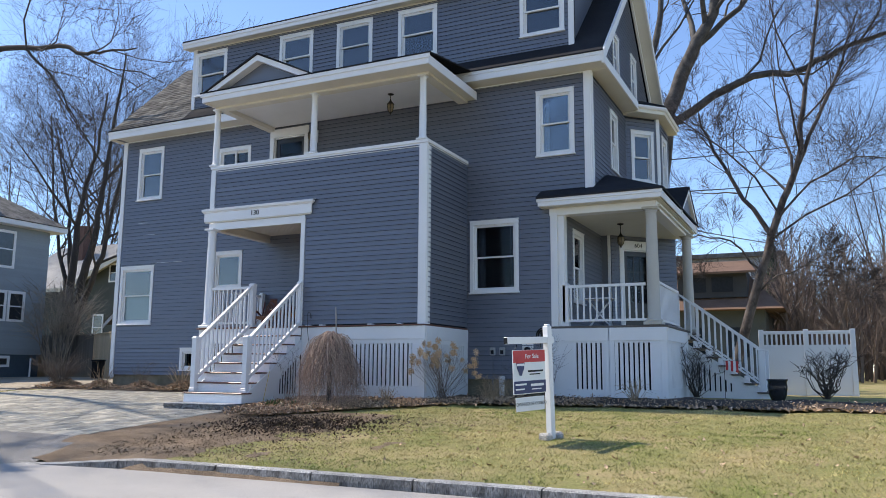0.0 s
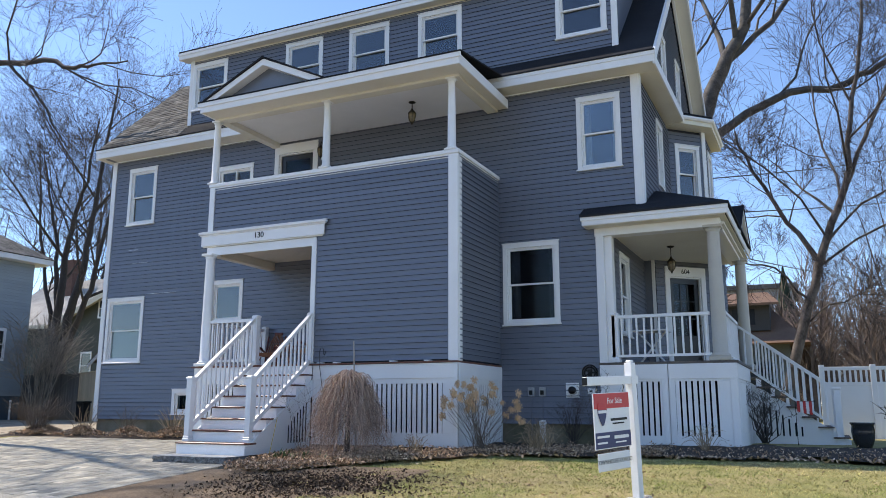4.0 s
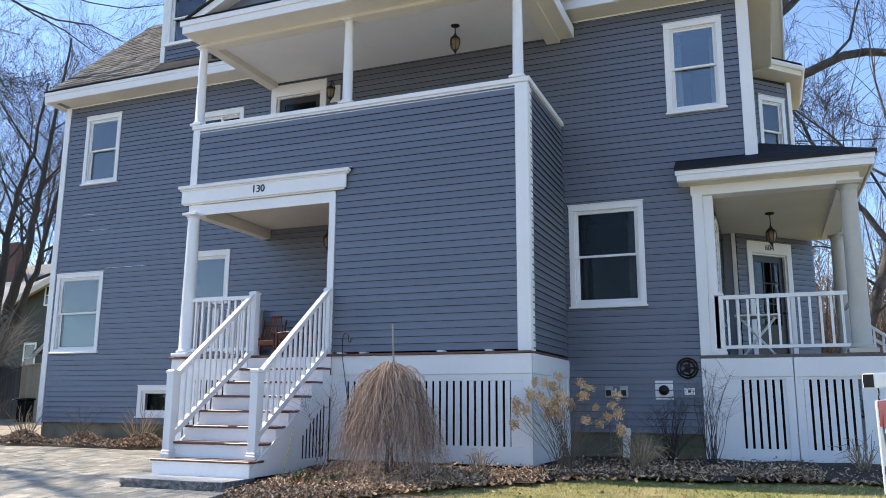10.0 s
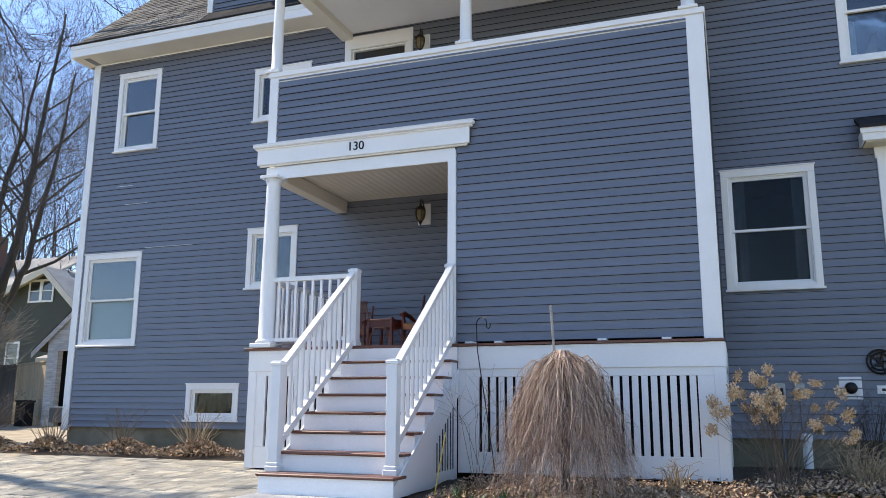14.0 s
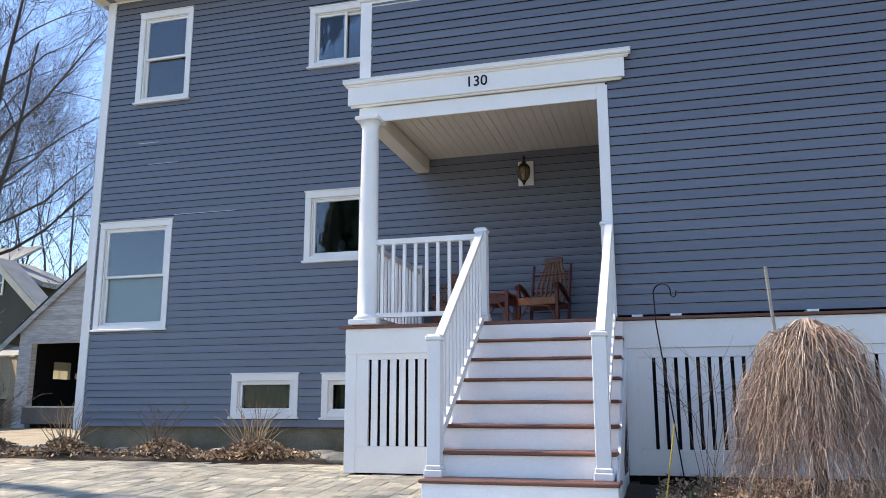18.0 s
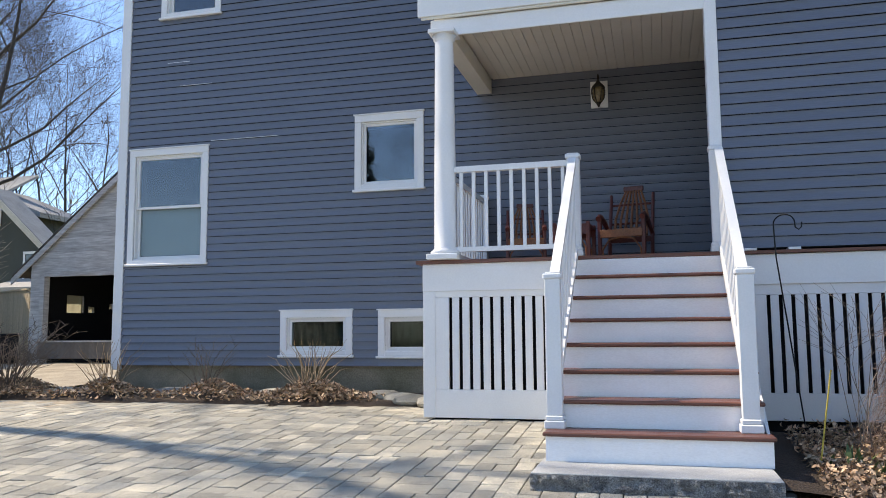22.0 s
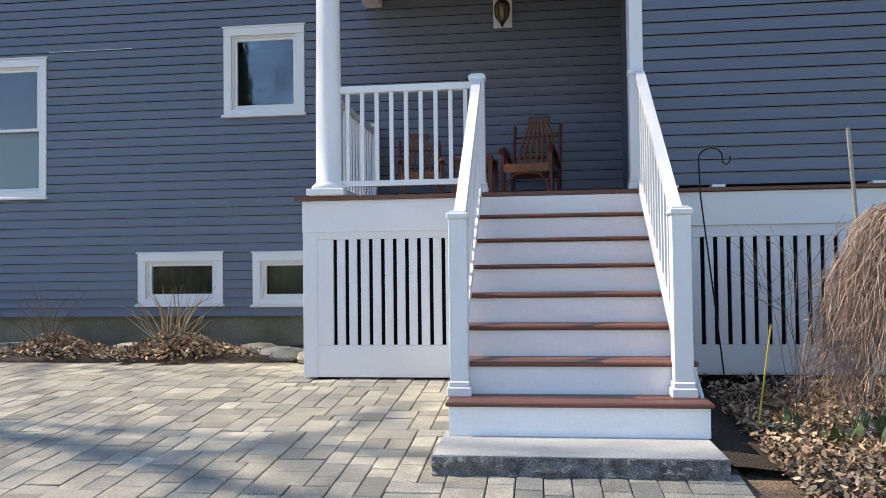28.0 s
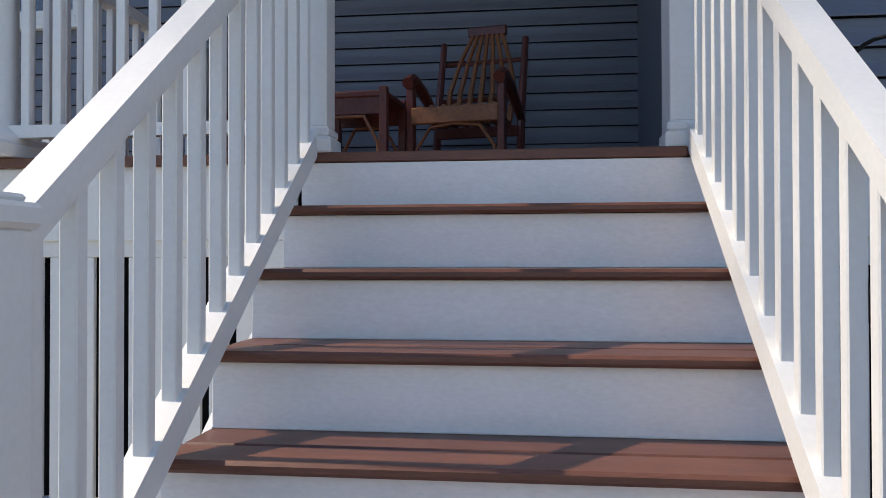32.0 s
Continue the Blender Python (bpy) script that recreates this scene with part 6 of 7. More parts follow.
clump("ornamental_grass", -3.0, 14.5, 40, 0.55, 0.45, "bleached dry grass clump before the corner porch", STRAW, 0.005, 0, 0.4)
clump("ornamental_grass", -7.3, 12.75, 36, 0.4, 0.3, "bleached dry grass clump in the bed", STRAW, 0.005, 0, 0.4)
clump("young_shrub", -9.05, 12.0, 7, 1.45, 0.3, "thin bare young shrub beside the stairs", DULLSTEM, 0.0032, 5)
TULIP = mat("green_tulip_leaves", (0.07, 0.11, 0.03), 0.6, None, 6, 40, 0.5, 0)
tl = tagged(new("tulip_shoots"), "green tulip shoots among the leaves", "plant", kind="stuff")
s = Shape()
for _ in range(46):
    cx, cy = rg2.choice(((-9.0, 11.5), (-8.75, 11.75), (-9.2, 11.75))) if rg2.random() < 0.8 else (rg2.uniform(-9, -8), rg2.uniform(11.3, 11.8))
    x, y = cx + rg2.gauss(0, 0.06), cy + rg2.gauss(0, 0.06)
    a, h = rg2.random() * 6.28, rg2.uniform(0.08, 0.17)
    z = zg(x, y) + 0.04
    dx, dy = math.cos(a), math.sin(a)
    s.add([(x - dy * 0.012, y + dx * 0.012, z), (x + dy * 0.012, y - dx * 0.012, z), (x + dx * 0.03 + dy * 0.016, y + dy * 0.03 - dx * 0.016, z + h * 0.6), (x + dx * 0.03 - dy * 0.016, y + dy * 0.03 + dx * 0.016, z + h * 0.6), (x + dx * 0.07, y + dy * 0.07, z + h)], [(0, 1, 2, 3), (3, 2, 4)])
sh = part("leaves", s, TULIP, tl)
hk = tagged(new("shepherd_hook"), "black iron shepherd hook in the bed", "garden hook")
arc = [(-9.335 - 0.075 * math.cos(a), 13.08 - 0.05 * (1 - math.cos(a)), 2.13 + 0.075 * math.sin(a)) for a in [math.pi * k / 10 for k in range(11)]]
rod = [(-9.22, 13.2, 0.40), (-9.33, 13.13, 1.3), (-9.40, 13.08, 1.85)] + arc + [(-9.258, 12.975, 2.09), (-9.235, 12.965, 2.07), (-9.215, 12.96, 2.09), (-9.212, 12.958, 2.13)]
part("rod", Shape().tube(rod, 0.0062, 6), BLACK, hk)
ys = tagged(new("driveway_marker"), "thin yellow driveway marker stick", "marker")
part("stick", Shape().tube([(-9.42, 11.68, 0.2), (-9.288, 11.74, 0.995)], 0.0055, 6), mat("yellow_fibreglass", (0.50, 0.37, 0.05), 0.5, None, 6, 50, 0.3, 0), ys)
for k, (x, y, sx) in enumerate(((-13.2, 14.72, 0.2), (-13.0, 14.55, 0.24), (-12.75, 14.4, 0.2), (-13.5, 15.0, 0.3), (-14.9, 15.15, 0.4), (-16.3, 15.15, 0.4), (-17.9, 14.9, 0.3))):
    m = bmesh.new()
    bmesh.ops.create_icosphere(m, subdivisions=2, radius=1)
    for v in m.verts:
        v.co *= 1 + 0.18 * noise.noise(v.co * 1.7 + Vector((k, 0, 0)))
        v.co = Vector((v.co.x * sx, v.co.y * sx * 0.75, v.co.z * 0.075))
    me = bpy.data.meshes.new("garden_stone")
    m.to_mesh(me)
    m.free()
    me.materials.append(PAVER)
    so = tagged(new("garden_stone", me), "flat grey edging stone in the bed", "stone", "edging stones")
    so.matrix_world = pose(x, y, zg(x, y) + 0.06, 0, 0, k * 37)
pt = tagged(new("plant_pot"), "dark glazed plant pot at the foot of the side stairs", "pot")
part("body", Shape().lathe(-0.68, 16.97, [(0.11, 0.45), (0.17, 0.60), (0.19, 0.76), (0.175, 0.86), (0.2, 0.885), (0.2, 0.91), (0.17, 0.91)], 18), mat("dark_glazed_ceramic", (0.02, 0.022, 0.028), 0.2, None, 5, 40, 0.3, 0), pt, smooth=True)
part("soil", Shape().lathe(-0.68, 16.97, [(0.165, 0.85), (0.165, 0.905)], 18), MULCH, pt)
fg = tagged(new("garden_flag"), "small red and white striped flag on a stick", "flag")
part("stick", Shape().tube([(-1.75, 17.6, 0.45), (-1.75, 17.6, 1.3)], 0.006, 5), BLACK, fg)
part("crossbar", Shape().tube([(-1.76, 17.6, 1.28), (-1.40, 17.6, 1.28)], 0.005, 5), BLACK, fg)
for k in range(5):
    part("stripe", Shape().prism([(-1.72 + k * 0.052, 1.09 - 0.012 * k), (-1.672 + k * 0.052, 1.075 - 0.012 * k), (-1.672 + k * 0.052, 1.278), (-1.72 + k * 0.052, 1.278)], 1, 17.594 + 0.008 * (k % 2), 17.598 + 0.008 * (k % 2)), RED if k % 2 == 0 else SIGNW, fg)
# white vinyl fence behind the side stairs
fn = thing("vinyl_fence", "white vinyl privacy fence with open top rail", "fence")
for i in range(3):
    x0 = -1.25 + i * 1.05
    part("post", Shape().box(x0 - 0.06, 21.44, 0.30, x0 + 0.06, 21.56, 2.12, 0.006), WHITE, fn)
    if i < 2:
        part("panel", Shape().box(x0 + 0.06, 21.47, 0.34, x0 + 0.99, 21.51, 1.65), WHITE, fn)
        part("rail", Shape().box(x0 + 0.06, 21.46, 1.65, x0 + 0.99, 21.53, 1.73, 0.004), WHITE, fn)
        part("rail", Shape().box(x0 + 0.06, 21.46, 2.0, x0 + 0.99, 21.53, 2.08, 0.004), WHITE, fn)
        for k in range(8):
            part("picket", Shape().box(x0 + 0.12 + k * 0.11, 21.475, 1.73, x0 + 0.17 + k * 0.11, 21.505, 2.0), WHITE, fn)


# ---- neighbours ----
NSIDE = mat("grey_green_clapboard", (0.27, 0.31, 0.33), 0.7, (0.22, 0.255, 0.27), 0.8, 40, 0.6, 0.1, fgrain=0.08, rnd=0.05)
NBASE = mat("dark_teal_foundation", (0.055, 0.085, 0.11), 0.8, None, 2, 40, 0.6, 0.2)
nb = thing("neighbour_house", "grey two-storey neighbouring house with white trim", "house")
NX, NY0, NY1, NZ = -30.7, 9.0, 23.4, 6.95
part("wall", Shape().box(NX - 9, NY0, 1.55, NX, NY1, NZ), NSIDE, nb)
part("foundation", Shape().box(NX - 8.95, NY0 + 0.05, 0.1, NX - 0.04, NY1 - 0.05, 1.55), NBASE, nb)
z = 1.55
while z < NZ - 0.05:
    part("clapboard", Shape().prism([(NX, z), (NX + 0.016, z), (NX + 0.003, z + 0.125), (NX, z + 0.125)], 1, NY0, NY1), NSIDE, nb)
    z += 0.125
part("eave", Shape().box(NX - 9.5, NY0 - 0.5, NZ, NX + 0.5, NY1 + 0.5, NZ + 0.22, 0.01), WHITE, nb)
ex0, ex1, ey0, ey1 = NX - 9.55, NX + 0.55, NY0 - 0.55, NY1 + 0.55
zr, zt = NZ + 0.24, NZ + 3.4
rd0, rd1 = (-35.2, 13.5), (-35.2, 18.9)
part("roof", Shape().add([(ex0, ey0, zr), (ex1, ey0, zr), (ex1, ey1, zr), (ex0, ey1, zr), (rd0[0], rd0[1], zt), (rd1[0], rd1[1], zt)], [(0, 1, 4), (1, 2, 5, 4), (2, 3, 5), (3, 0, 4, 5), (0, 3, 2, 1)]), SHINGLE_GREY, nb)
part("chimney", Shape().box(-33.2, 20.2, 8.0, -32.5, 20.9, 10.6, 0.01), NSIDE, nb)
dm = part("dormer", Shape().box(-34.5, 14.5, 8.0, -31.8, 17.5, 9.6), NSIDE, nb)
NWIN = pose(NX + 0.016, 0, 0, 0, 0, 90)


def house_window(parent, m, u0, u1, z0, z1):
    """A window of a house further off: casing, two sashes, dark panes."""
    c = Shape().box(u0, -0.04, z1 - 0.12, u1, 0, z1).box(u0, -0.04, z0, u1, 0, z0 + 0.1).box(u0, -0.04, z0 + 0.1, u0 + 0.11, 0, z1 - 0.12).box(u1 - 0.11, -0.04, z0 + 0.1, u1, 0, z1 - 0.12)
    if z1 - z0 > 0.8:
        c.box(u0 + 0.11, -0.025, (z0 + z1) / 2 - 0.025, u1 - 0.11, 0, (z0 + z1) / 2 + 0.025)
    w = part("window", c, WHITE, parent)
    w.matrix_local = m
    part("pane", Shape().box(u0 + 0.11, -0.012, z0 + 0.1, u1 - 0.11, -0.004, z1 - 0.12), PANE, w)


PANE = mat("dark_reflecting_pane", (0.03, 0.035, 0.04), 0.06, None, 2, 10, 0.3, 0, spec=0.8)
for u0, u1, z0, z1 in ((20.75, 21.55, 2.92, 4.22), (21.60, 22.40, 2.92, 4.22), (20.85, 21.75, 5.15, 6.75), (16.5, 17.4, 5.15, 6.75), (16.4, 17.4, 2.9, 4.2), (12.5, 13.4, 5.15, 6.75), (12.5, 13.4, 2.9, 4.2)):
    house_window(nb, NWIN, u0, u1, z0, z1)
house_window(nb, pose(NX - 0.03, 0, 0, 0, 0, 90), 21.0, 21.95, 1.03, 1.50)
part("downpipe", Shape().tube([(NX + 0.05, 22.9, 0.5), (NX + 0.05, 22.9, 1.4)], 0.04, 8), WHITE, nb)

# grey board fence and tan gate
GREYW = mat("weathered_grey_fence", (0.17, 0.155, 0.14), 0.9, (0.11, 0.10, 0.09), 2, 40, 0.7, 0.3, stretch=(3, 3, 0.4), rnd=0.12)
TANW = mat("tan_fence_board", (0.60, 0.47, 0.31), 0.85, (0.47, 0.36, 0.23), 3, 40, 0.6, 0.2, stretch=(3, 3, 0.4), rnd=0.12)
bf = thing("board_fence", "weathered grey board fence behind the drive", "fence")
x = -33.5
while x < -28.0:
    part("board", Shape().box(x, 24.0, 0.6, x + 0.14, 24.03, 2.38, 0.004), GREYW, bf)
    x += 0.145
part("top_rail", Shape().box(-33.5, 23.97, 2.38, -28.0, 24.06, 2.46, 0.005), GREYW, bf)
gt = thing("tan_fence", "tan board fence section beside the garage", "fence")
TF = pose(-28.2, 24.0, 0, 0, 0, -28)
for k in range(21):
    part("board", Shape().box(k * 0.145, 0, 0.6, k * 0.145 + 0.14, 0.03, 2.42, 0.004), TANW, gt).matrix_local = TF
part("top_rail", Shape().box(0, -0.03, 2.42, 3.04, 0.06, 2.47, 0.005), TANW, gt).matrix_local = TF

# white garage with peeling paint
PEEL = mat("peeling_white_paint", (0.66, 0.65, 0.63), 0.8, (0.20, 0.18, 0.165), 5.5, 60, 0.55, 0.3, stretch=(0.5, 0.5, 5), fgrain=0.12, rnd=0.14)
BLIND = bpy.data.materials.new("yellowed_paper_blind")
BLIND.use_nodes = True
tl = BLIND.node_tree.nodes.new("ShaderNodeBsdfTranslucent")
tl.inputs[0].default_value = (0.50, 0.48, 0.40, 1)
BLIND.node_tree.links.new(tl.outputs[0], BLIND.node_tree.nodes["Material Output"].inputs[0])
gr = thing("garage", "old white garage with peeling paint and open door", "garage")
GX0, GX1, GY, GB, gz0, ge, gap, gl = -25.42, -19.2, 22.5, 28.3, 0.45, 2.80, 5.80, -25.0
gc = (GX0 + GX1) / 2
gs = (gap - ge) / (gc - GX0 + 0.5)
gw = ge + 0.5 * gs - 0.02
part("wall", Shape().box(GX0, GY, gz0, gl, GY + 0.15, gw).box(-21.2, GY, gz0, GX1, GY + 0.15, gw).box(gl, GY, 2.74, -21.2, GY + 0.15, gw), PEEL, gr)
part("gable", Shape().prism([(GX0, gw), (GX1, gw), (gc, gap - 0.04)], 1, GY, GY + 0.15), PEEL, gr)
z = gz0
while z < gap - 0.3:
    hw = min(gc - GX0, (gap - 0.12 - z) / gs - 0.06)
    for a, b in ([(gc - hw, gc + hw)] if z > 2.72 else [(GX0, gl - 0.13), (-21.07, GX1)]):
        if b - a > 0.05:
            part("clapboard", Shape().prism([(GY, z), (GY - 0.016, z), (GY - 0.003, z + 0.12), (GY, z + 0.12)], 0, a, b), PEEL, gr)
    z += 0.12
part("door_frame", Shape().box(gl - 0.13, GY - 0.035, gz0, gl, GY, 2.74).box(gl - 0.13, GY - 0.04, 2.74, -21.07, GY, 2.84), PEEL, gr)
part("sill_board", Shape().box(gl - 0.1, GY - 0.06, 0.72, -21.1, GY + 0.1, 1.12, 0.01), GREYW, gr, "grey weathered board across the foot of the opening")
part("sill_cap", Shape().box(gl - 0.1, GY - 0.08, 1.12, -21.1, GY + 0.1, 1.16, 0.005), PEEL, gr)
WINS = ((23.60, 24.27, 1.88, 2.34), (24.42, 24.69, 1.90, 2.06), (25.28, 25.46, 2.02, 2.17))
side, lining, y = Shape().box(GX1 - 0.12, GY + 0.15, gz0, GX1, GB, gw).box(GX0, GB - 0.12, gz0, GX1, GB, gw), Shape(), GY + 0.15
for ya, yb, za, zb in WINS + ((GB - 0.12, GB - 0.12, 2, 2),):
    for sh, xa, xb in ((side, GX0, GX0 + 0.12), (lining, GX0 + 0.12, GX0 + 0.15)):
        sh.box(xa, y, gz0, xb, ya, gw)
        if yb > ya:
            sh.box(xa, ya, gz0, xb, yb, za).box(xa, ya, zb, xb, yb, gw)
    y = yb
part("side_wall", side, PEEL, gr)
for ya, yb, za, zb in WINS:
    w = part("window", Shape().box(GX0 + 0.02, ya, za, GX0 + 0.05, ya + 0.03, zb).box(GX0 + 0.02, yb - 0.03, za, GX0 + 0.05, yb, zb).box(GX0 + 0.02, (ya + yb) / 2 - 0.01, za, GX0 + 0.05, (ya + yb) / 2 + 0.01, zb), WHITE, gr)
    part("blind", Shape().box(GX0 + 0.06, ya, za, GX0 + 0.065, yb, zb), BLIND, w, "yellowed paper blind lit by the sun")
# added black lining: the garage's inner shade is put into its colour
part("inner_lining", lining.box(GX0 + 0.15, GY + 0.2, gw - 0.2, GX1 - 0.13, GB - 0.15, gw - 0.15).box(GX0 + 0.15, GB - 0.15, gz0, GX1 - 0.13, GB - 0.13, gw - 0.15)
     .box(GX1 - 0.16, GY + 0.16, gz0, GX1 - 0.13, GB - 0.15, gw - 0.2).box(GX0 + 0.16, GY + 0.3, 0.55, GX1 - 0.16, GB - 0.15, 0.66), VOID_SHADE, gr)
for xa in (GX0 - 0.5, GX1 + 0.5):
    part("roof", Shape().slab([(xa, GY - 0.1, ge), (gc, GY - 0.1, gap), (gc, GB + 0.3, gap), (xa, GB + 0.3, ge)], (0, 0, 0.05)), SHINGLE_GREY, gr)
    part("rake_board", Shape().slab([(xa, GY - 0.13, ge - 0.1), (gc, GY - 0.13, gap - 0.1), (gc, GY - 0.10, gap - 0.1), (xa, GY - 0.10, ge - 0.1)], (0, 0, 0.16)), PEEL, gr)
bn = tagged(new("rubbish_bin"), "dark wheeled bin beside the garage", "bin")
part("bin_body", Shape().box(-25.85, 21.95, 0.5, -25.5, 22.3, 1.28, 0.02), BLACK, bn)
part("bin_lid", Shape().box(-25.88, 21.92, 1.28, -25.47, 22.33, 1.34, 0.02), BLACK, bn)

# dark green house behind
GREEN = mat("dark_green_clapboard", (0.060, 0.068, 0.058), 0.8, None, 1, 40, 0.5, 0.1, fgrain=0.1)
gh = thing("green_house", "dark green gabled house behind the garage", "house")
PALE_ROOF = mat("sunlit_pale_shingle", (0.42, 0.40, 0.37), 0.9, (0.30, 0.29, 0.27), 1.5, 60, 0.7, 0.3, spec=0.1)
TANP = mat("pale_tan_rake_paint", (0.62, 0.57, 0.47), 0.7, None, 2, 30, 0.4, 0)
gx, gt_ = -41.8, 8.62
part("wall", Shape().box(-54, 38.3, 0.5, -46.0, 46, 6.5).box(-46.0, 38, 0.5, -38.6, 39.2, 5.75), GREEN, gh)
part("gable", Shape().prism([(-46.0, 5.75), (-38.6, 5.75), (gx, gt_ - 0.02), (-46.0, 6.95)], 1, 38, 38.3), GREEN, gh)
for xa, ze in ((-46.6, 6.7), (-38.1, 5.35)):
    part("roof", Shape().slab([(xa, 37.4, ze), (gx, 37.4, gt_), (gx, 38.9, gt_), (xa, 38.9, ze)], (0, 0, 0.15)), PALE_ROOF, gh)
    part("rake_board", Shape().slab([(xa, 37.34, ze - 0.05), (gx, 37.34, gt_ - 0.05), (gx, 37.4, gt_ - 0.05), (xa, 37.4, ze - 0.05)], (0, 0, 0.36)), TANP, gh)
part("side_wing", Shape().box(-45.5, 41.2, 5.0, -42.5, 44, 8.0), GREEN, gh)
part("wing_roof", Shape().slab([(-46.0, 40.8, 9.55), (-41.8, 40.8, 7.85), (-41.8, 44.5, 7.85), (-46.0, 44.5, 9.55)], (0, 0, 0.28)), PALE_ROOF, gh)
part("roof", Shape().slab([(-54.5, 37.6, 6.45), (-46.4, 37.6, 6.45), (-44.0, 43, 10.4), (-54.5, 43, 10.4)], (0, 0, 0.15)), PALE_ROOF, gh)
part("eave_board", Shape().box(-54.5, 37.55, 6.2, -46.5, 37.6, 6.46), TANP, gh)
GHW = pose(0, 37.98, 0)
for u in (-43.35, -42.45):
    house_window(gh, GHW, u, u + 0.90, 6.72, 8.0)
house_window(gh, GHW, -40.1, -39.1, 3.6, 5.4)
house_window(gh, GHW, -44.6, -43.6, 2.8, 4.6)
part("chimney", Shape().box(-50.6, 41, 8, -49.7, 41.8, 11.6), mat("old_red_brick", (0.13, 0.07, 0.055), 0.9, None, 3, 30, 0.6, 0.3), gh)
part("porch_roof", Shape().slab([(-40.5, 36.2, 3.55), (-37.0, 36.2, 3.55), (-37.0, 38, 4.1), (-40.5, 38, 4.1)], (0, 0, 0.2)), PALE_ROOF, gh)

# bungalow with brown roofs
bg = thing("bungalow", "brown-roofed bungalow beyond the white fence", "house")
part("wall", Shape().box(-9, 45, 0.5, -2.6, 53, 4.4), mat("dark_bungalow_siding", (0.09, 0.10, 0.095), 0.8, None, 1, 30, 0.5, 0.1), bg)
part("roof", Shape().add([(-10, 43.8, 4.3), (-1.6, 43.8, 4.3), (-1.6, 54, 4.3), (-10, 54, 4.3), (-8, 48, 7.2), (-4.2, 48, 7.2)], [(0, 1, 5, 4), (1, 2, 5), (2, 3, 4, 5), (3, 0, 4), (3, 2, 1, 0)]), SHINGLE_BROWN, bg)
dmr = part("dormer", Shape().box(-7.0, 44.6, 5.0, -3.4, 48, 6.4), mat("dark_dormer_siding", (0.05, 0.05, 0.05), 0.8, None, 1, 30, 0.5, 0.1), bg)
part("dormer_roof", Shape().slab([(-7.6, 44.0, 6.35), (-2.9, 44.0, 6.35), (-3.6, 48, 7.4), (-7.0, 48, 7.4)], (0, 0, 0.12)), SHINGLE_BROWN, bg)
for u in (-6.6, -5.2):
    part("pane", Shape().box(u, 44.55, 5.3, u + 1.1, 44.6, 6.1), PANE, bg)
for u in (-6.8, -4.6):
    part("pane", Shape().box(u, 44.95, 1.8, u + 1.1, 45.0, 3.4), PANE, bg)
ap = thing("grey_apartment_house", "pale grey flat building far beyond the bungalow", "house")
part("wall", Shape().box(-13, 75, 0.5, -3, 85, 11.2), mat("pale_grey_cladding", (0.36, 0.37, 0.38), 0.8, None, 0.6, 20, 0.5, 0.1), ap)
part("roof", Shape().box(-13.5, 74.5, 11.2, -2.5, 85.5, 11.6), SHINGLE_GREY, ap)
for i in range(4):
    for z in (5.0, 8.4):
        house_window(ap, pose(0, 74.98, 0), -12.2 + i * 2.2, -11.0 + i * 2.2, z, z + 1.7)

# ---- parked cars ----
CARB = mat("black_car_paint", (0.006, 0.007, 0.011), 0.14, None, 2, 30, 0.2, 0, spec=0.25)
TYRE = mat("tyre_rubber", (0.018, 0.018, 0.018), 0.85, None, 6, 60, 0.4, 0.3)
ALLOY = mat("alloy_wheel_metal", (0.55, 0.56, 0.58), 0.3, None, 6, 60, 0.3, 0, metal=0.9)
LAMP = mat("clear_headlamp", (0.35, 0.36, 0.38), 0.1, None, 6, 60, 0.3, 0)
AMB = mat("orange_marker_lamp", (0.7, 0.16, 0.02), 0.3, None, 6, 60, 0.3, 0)


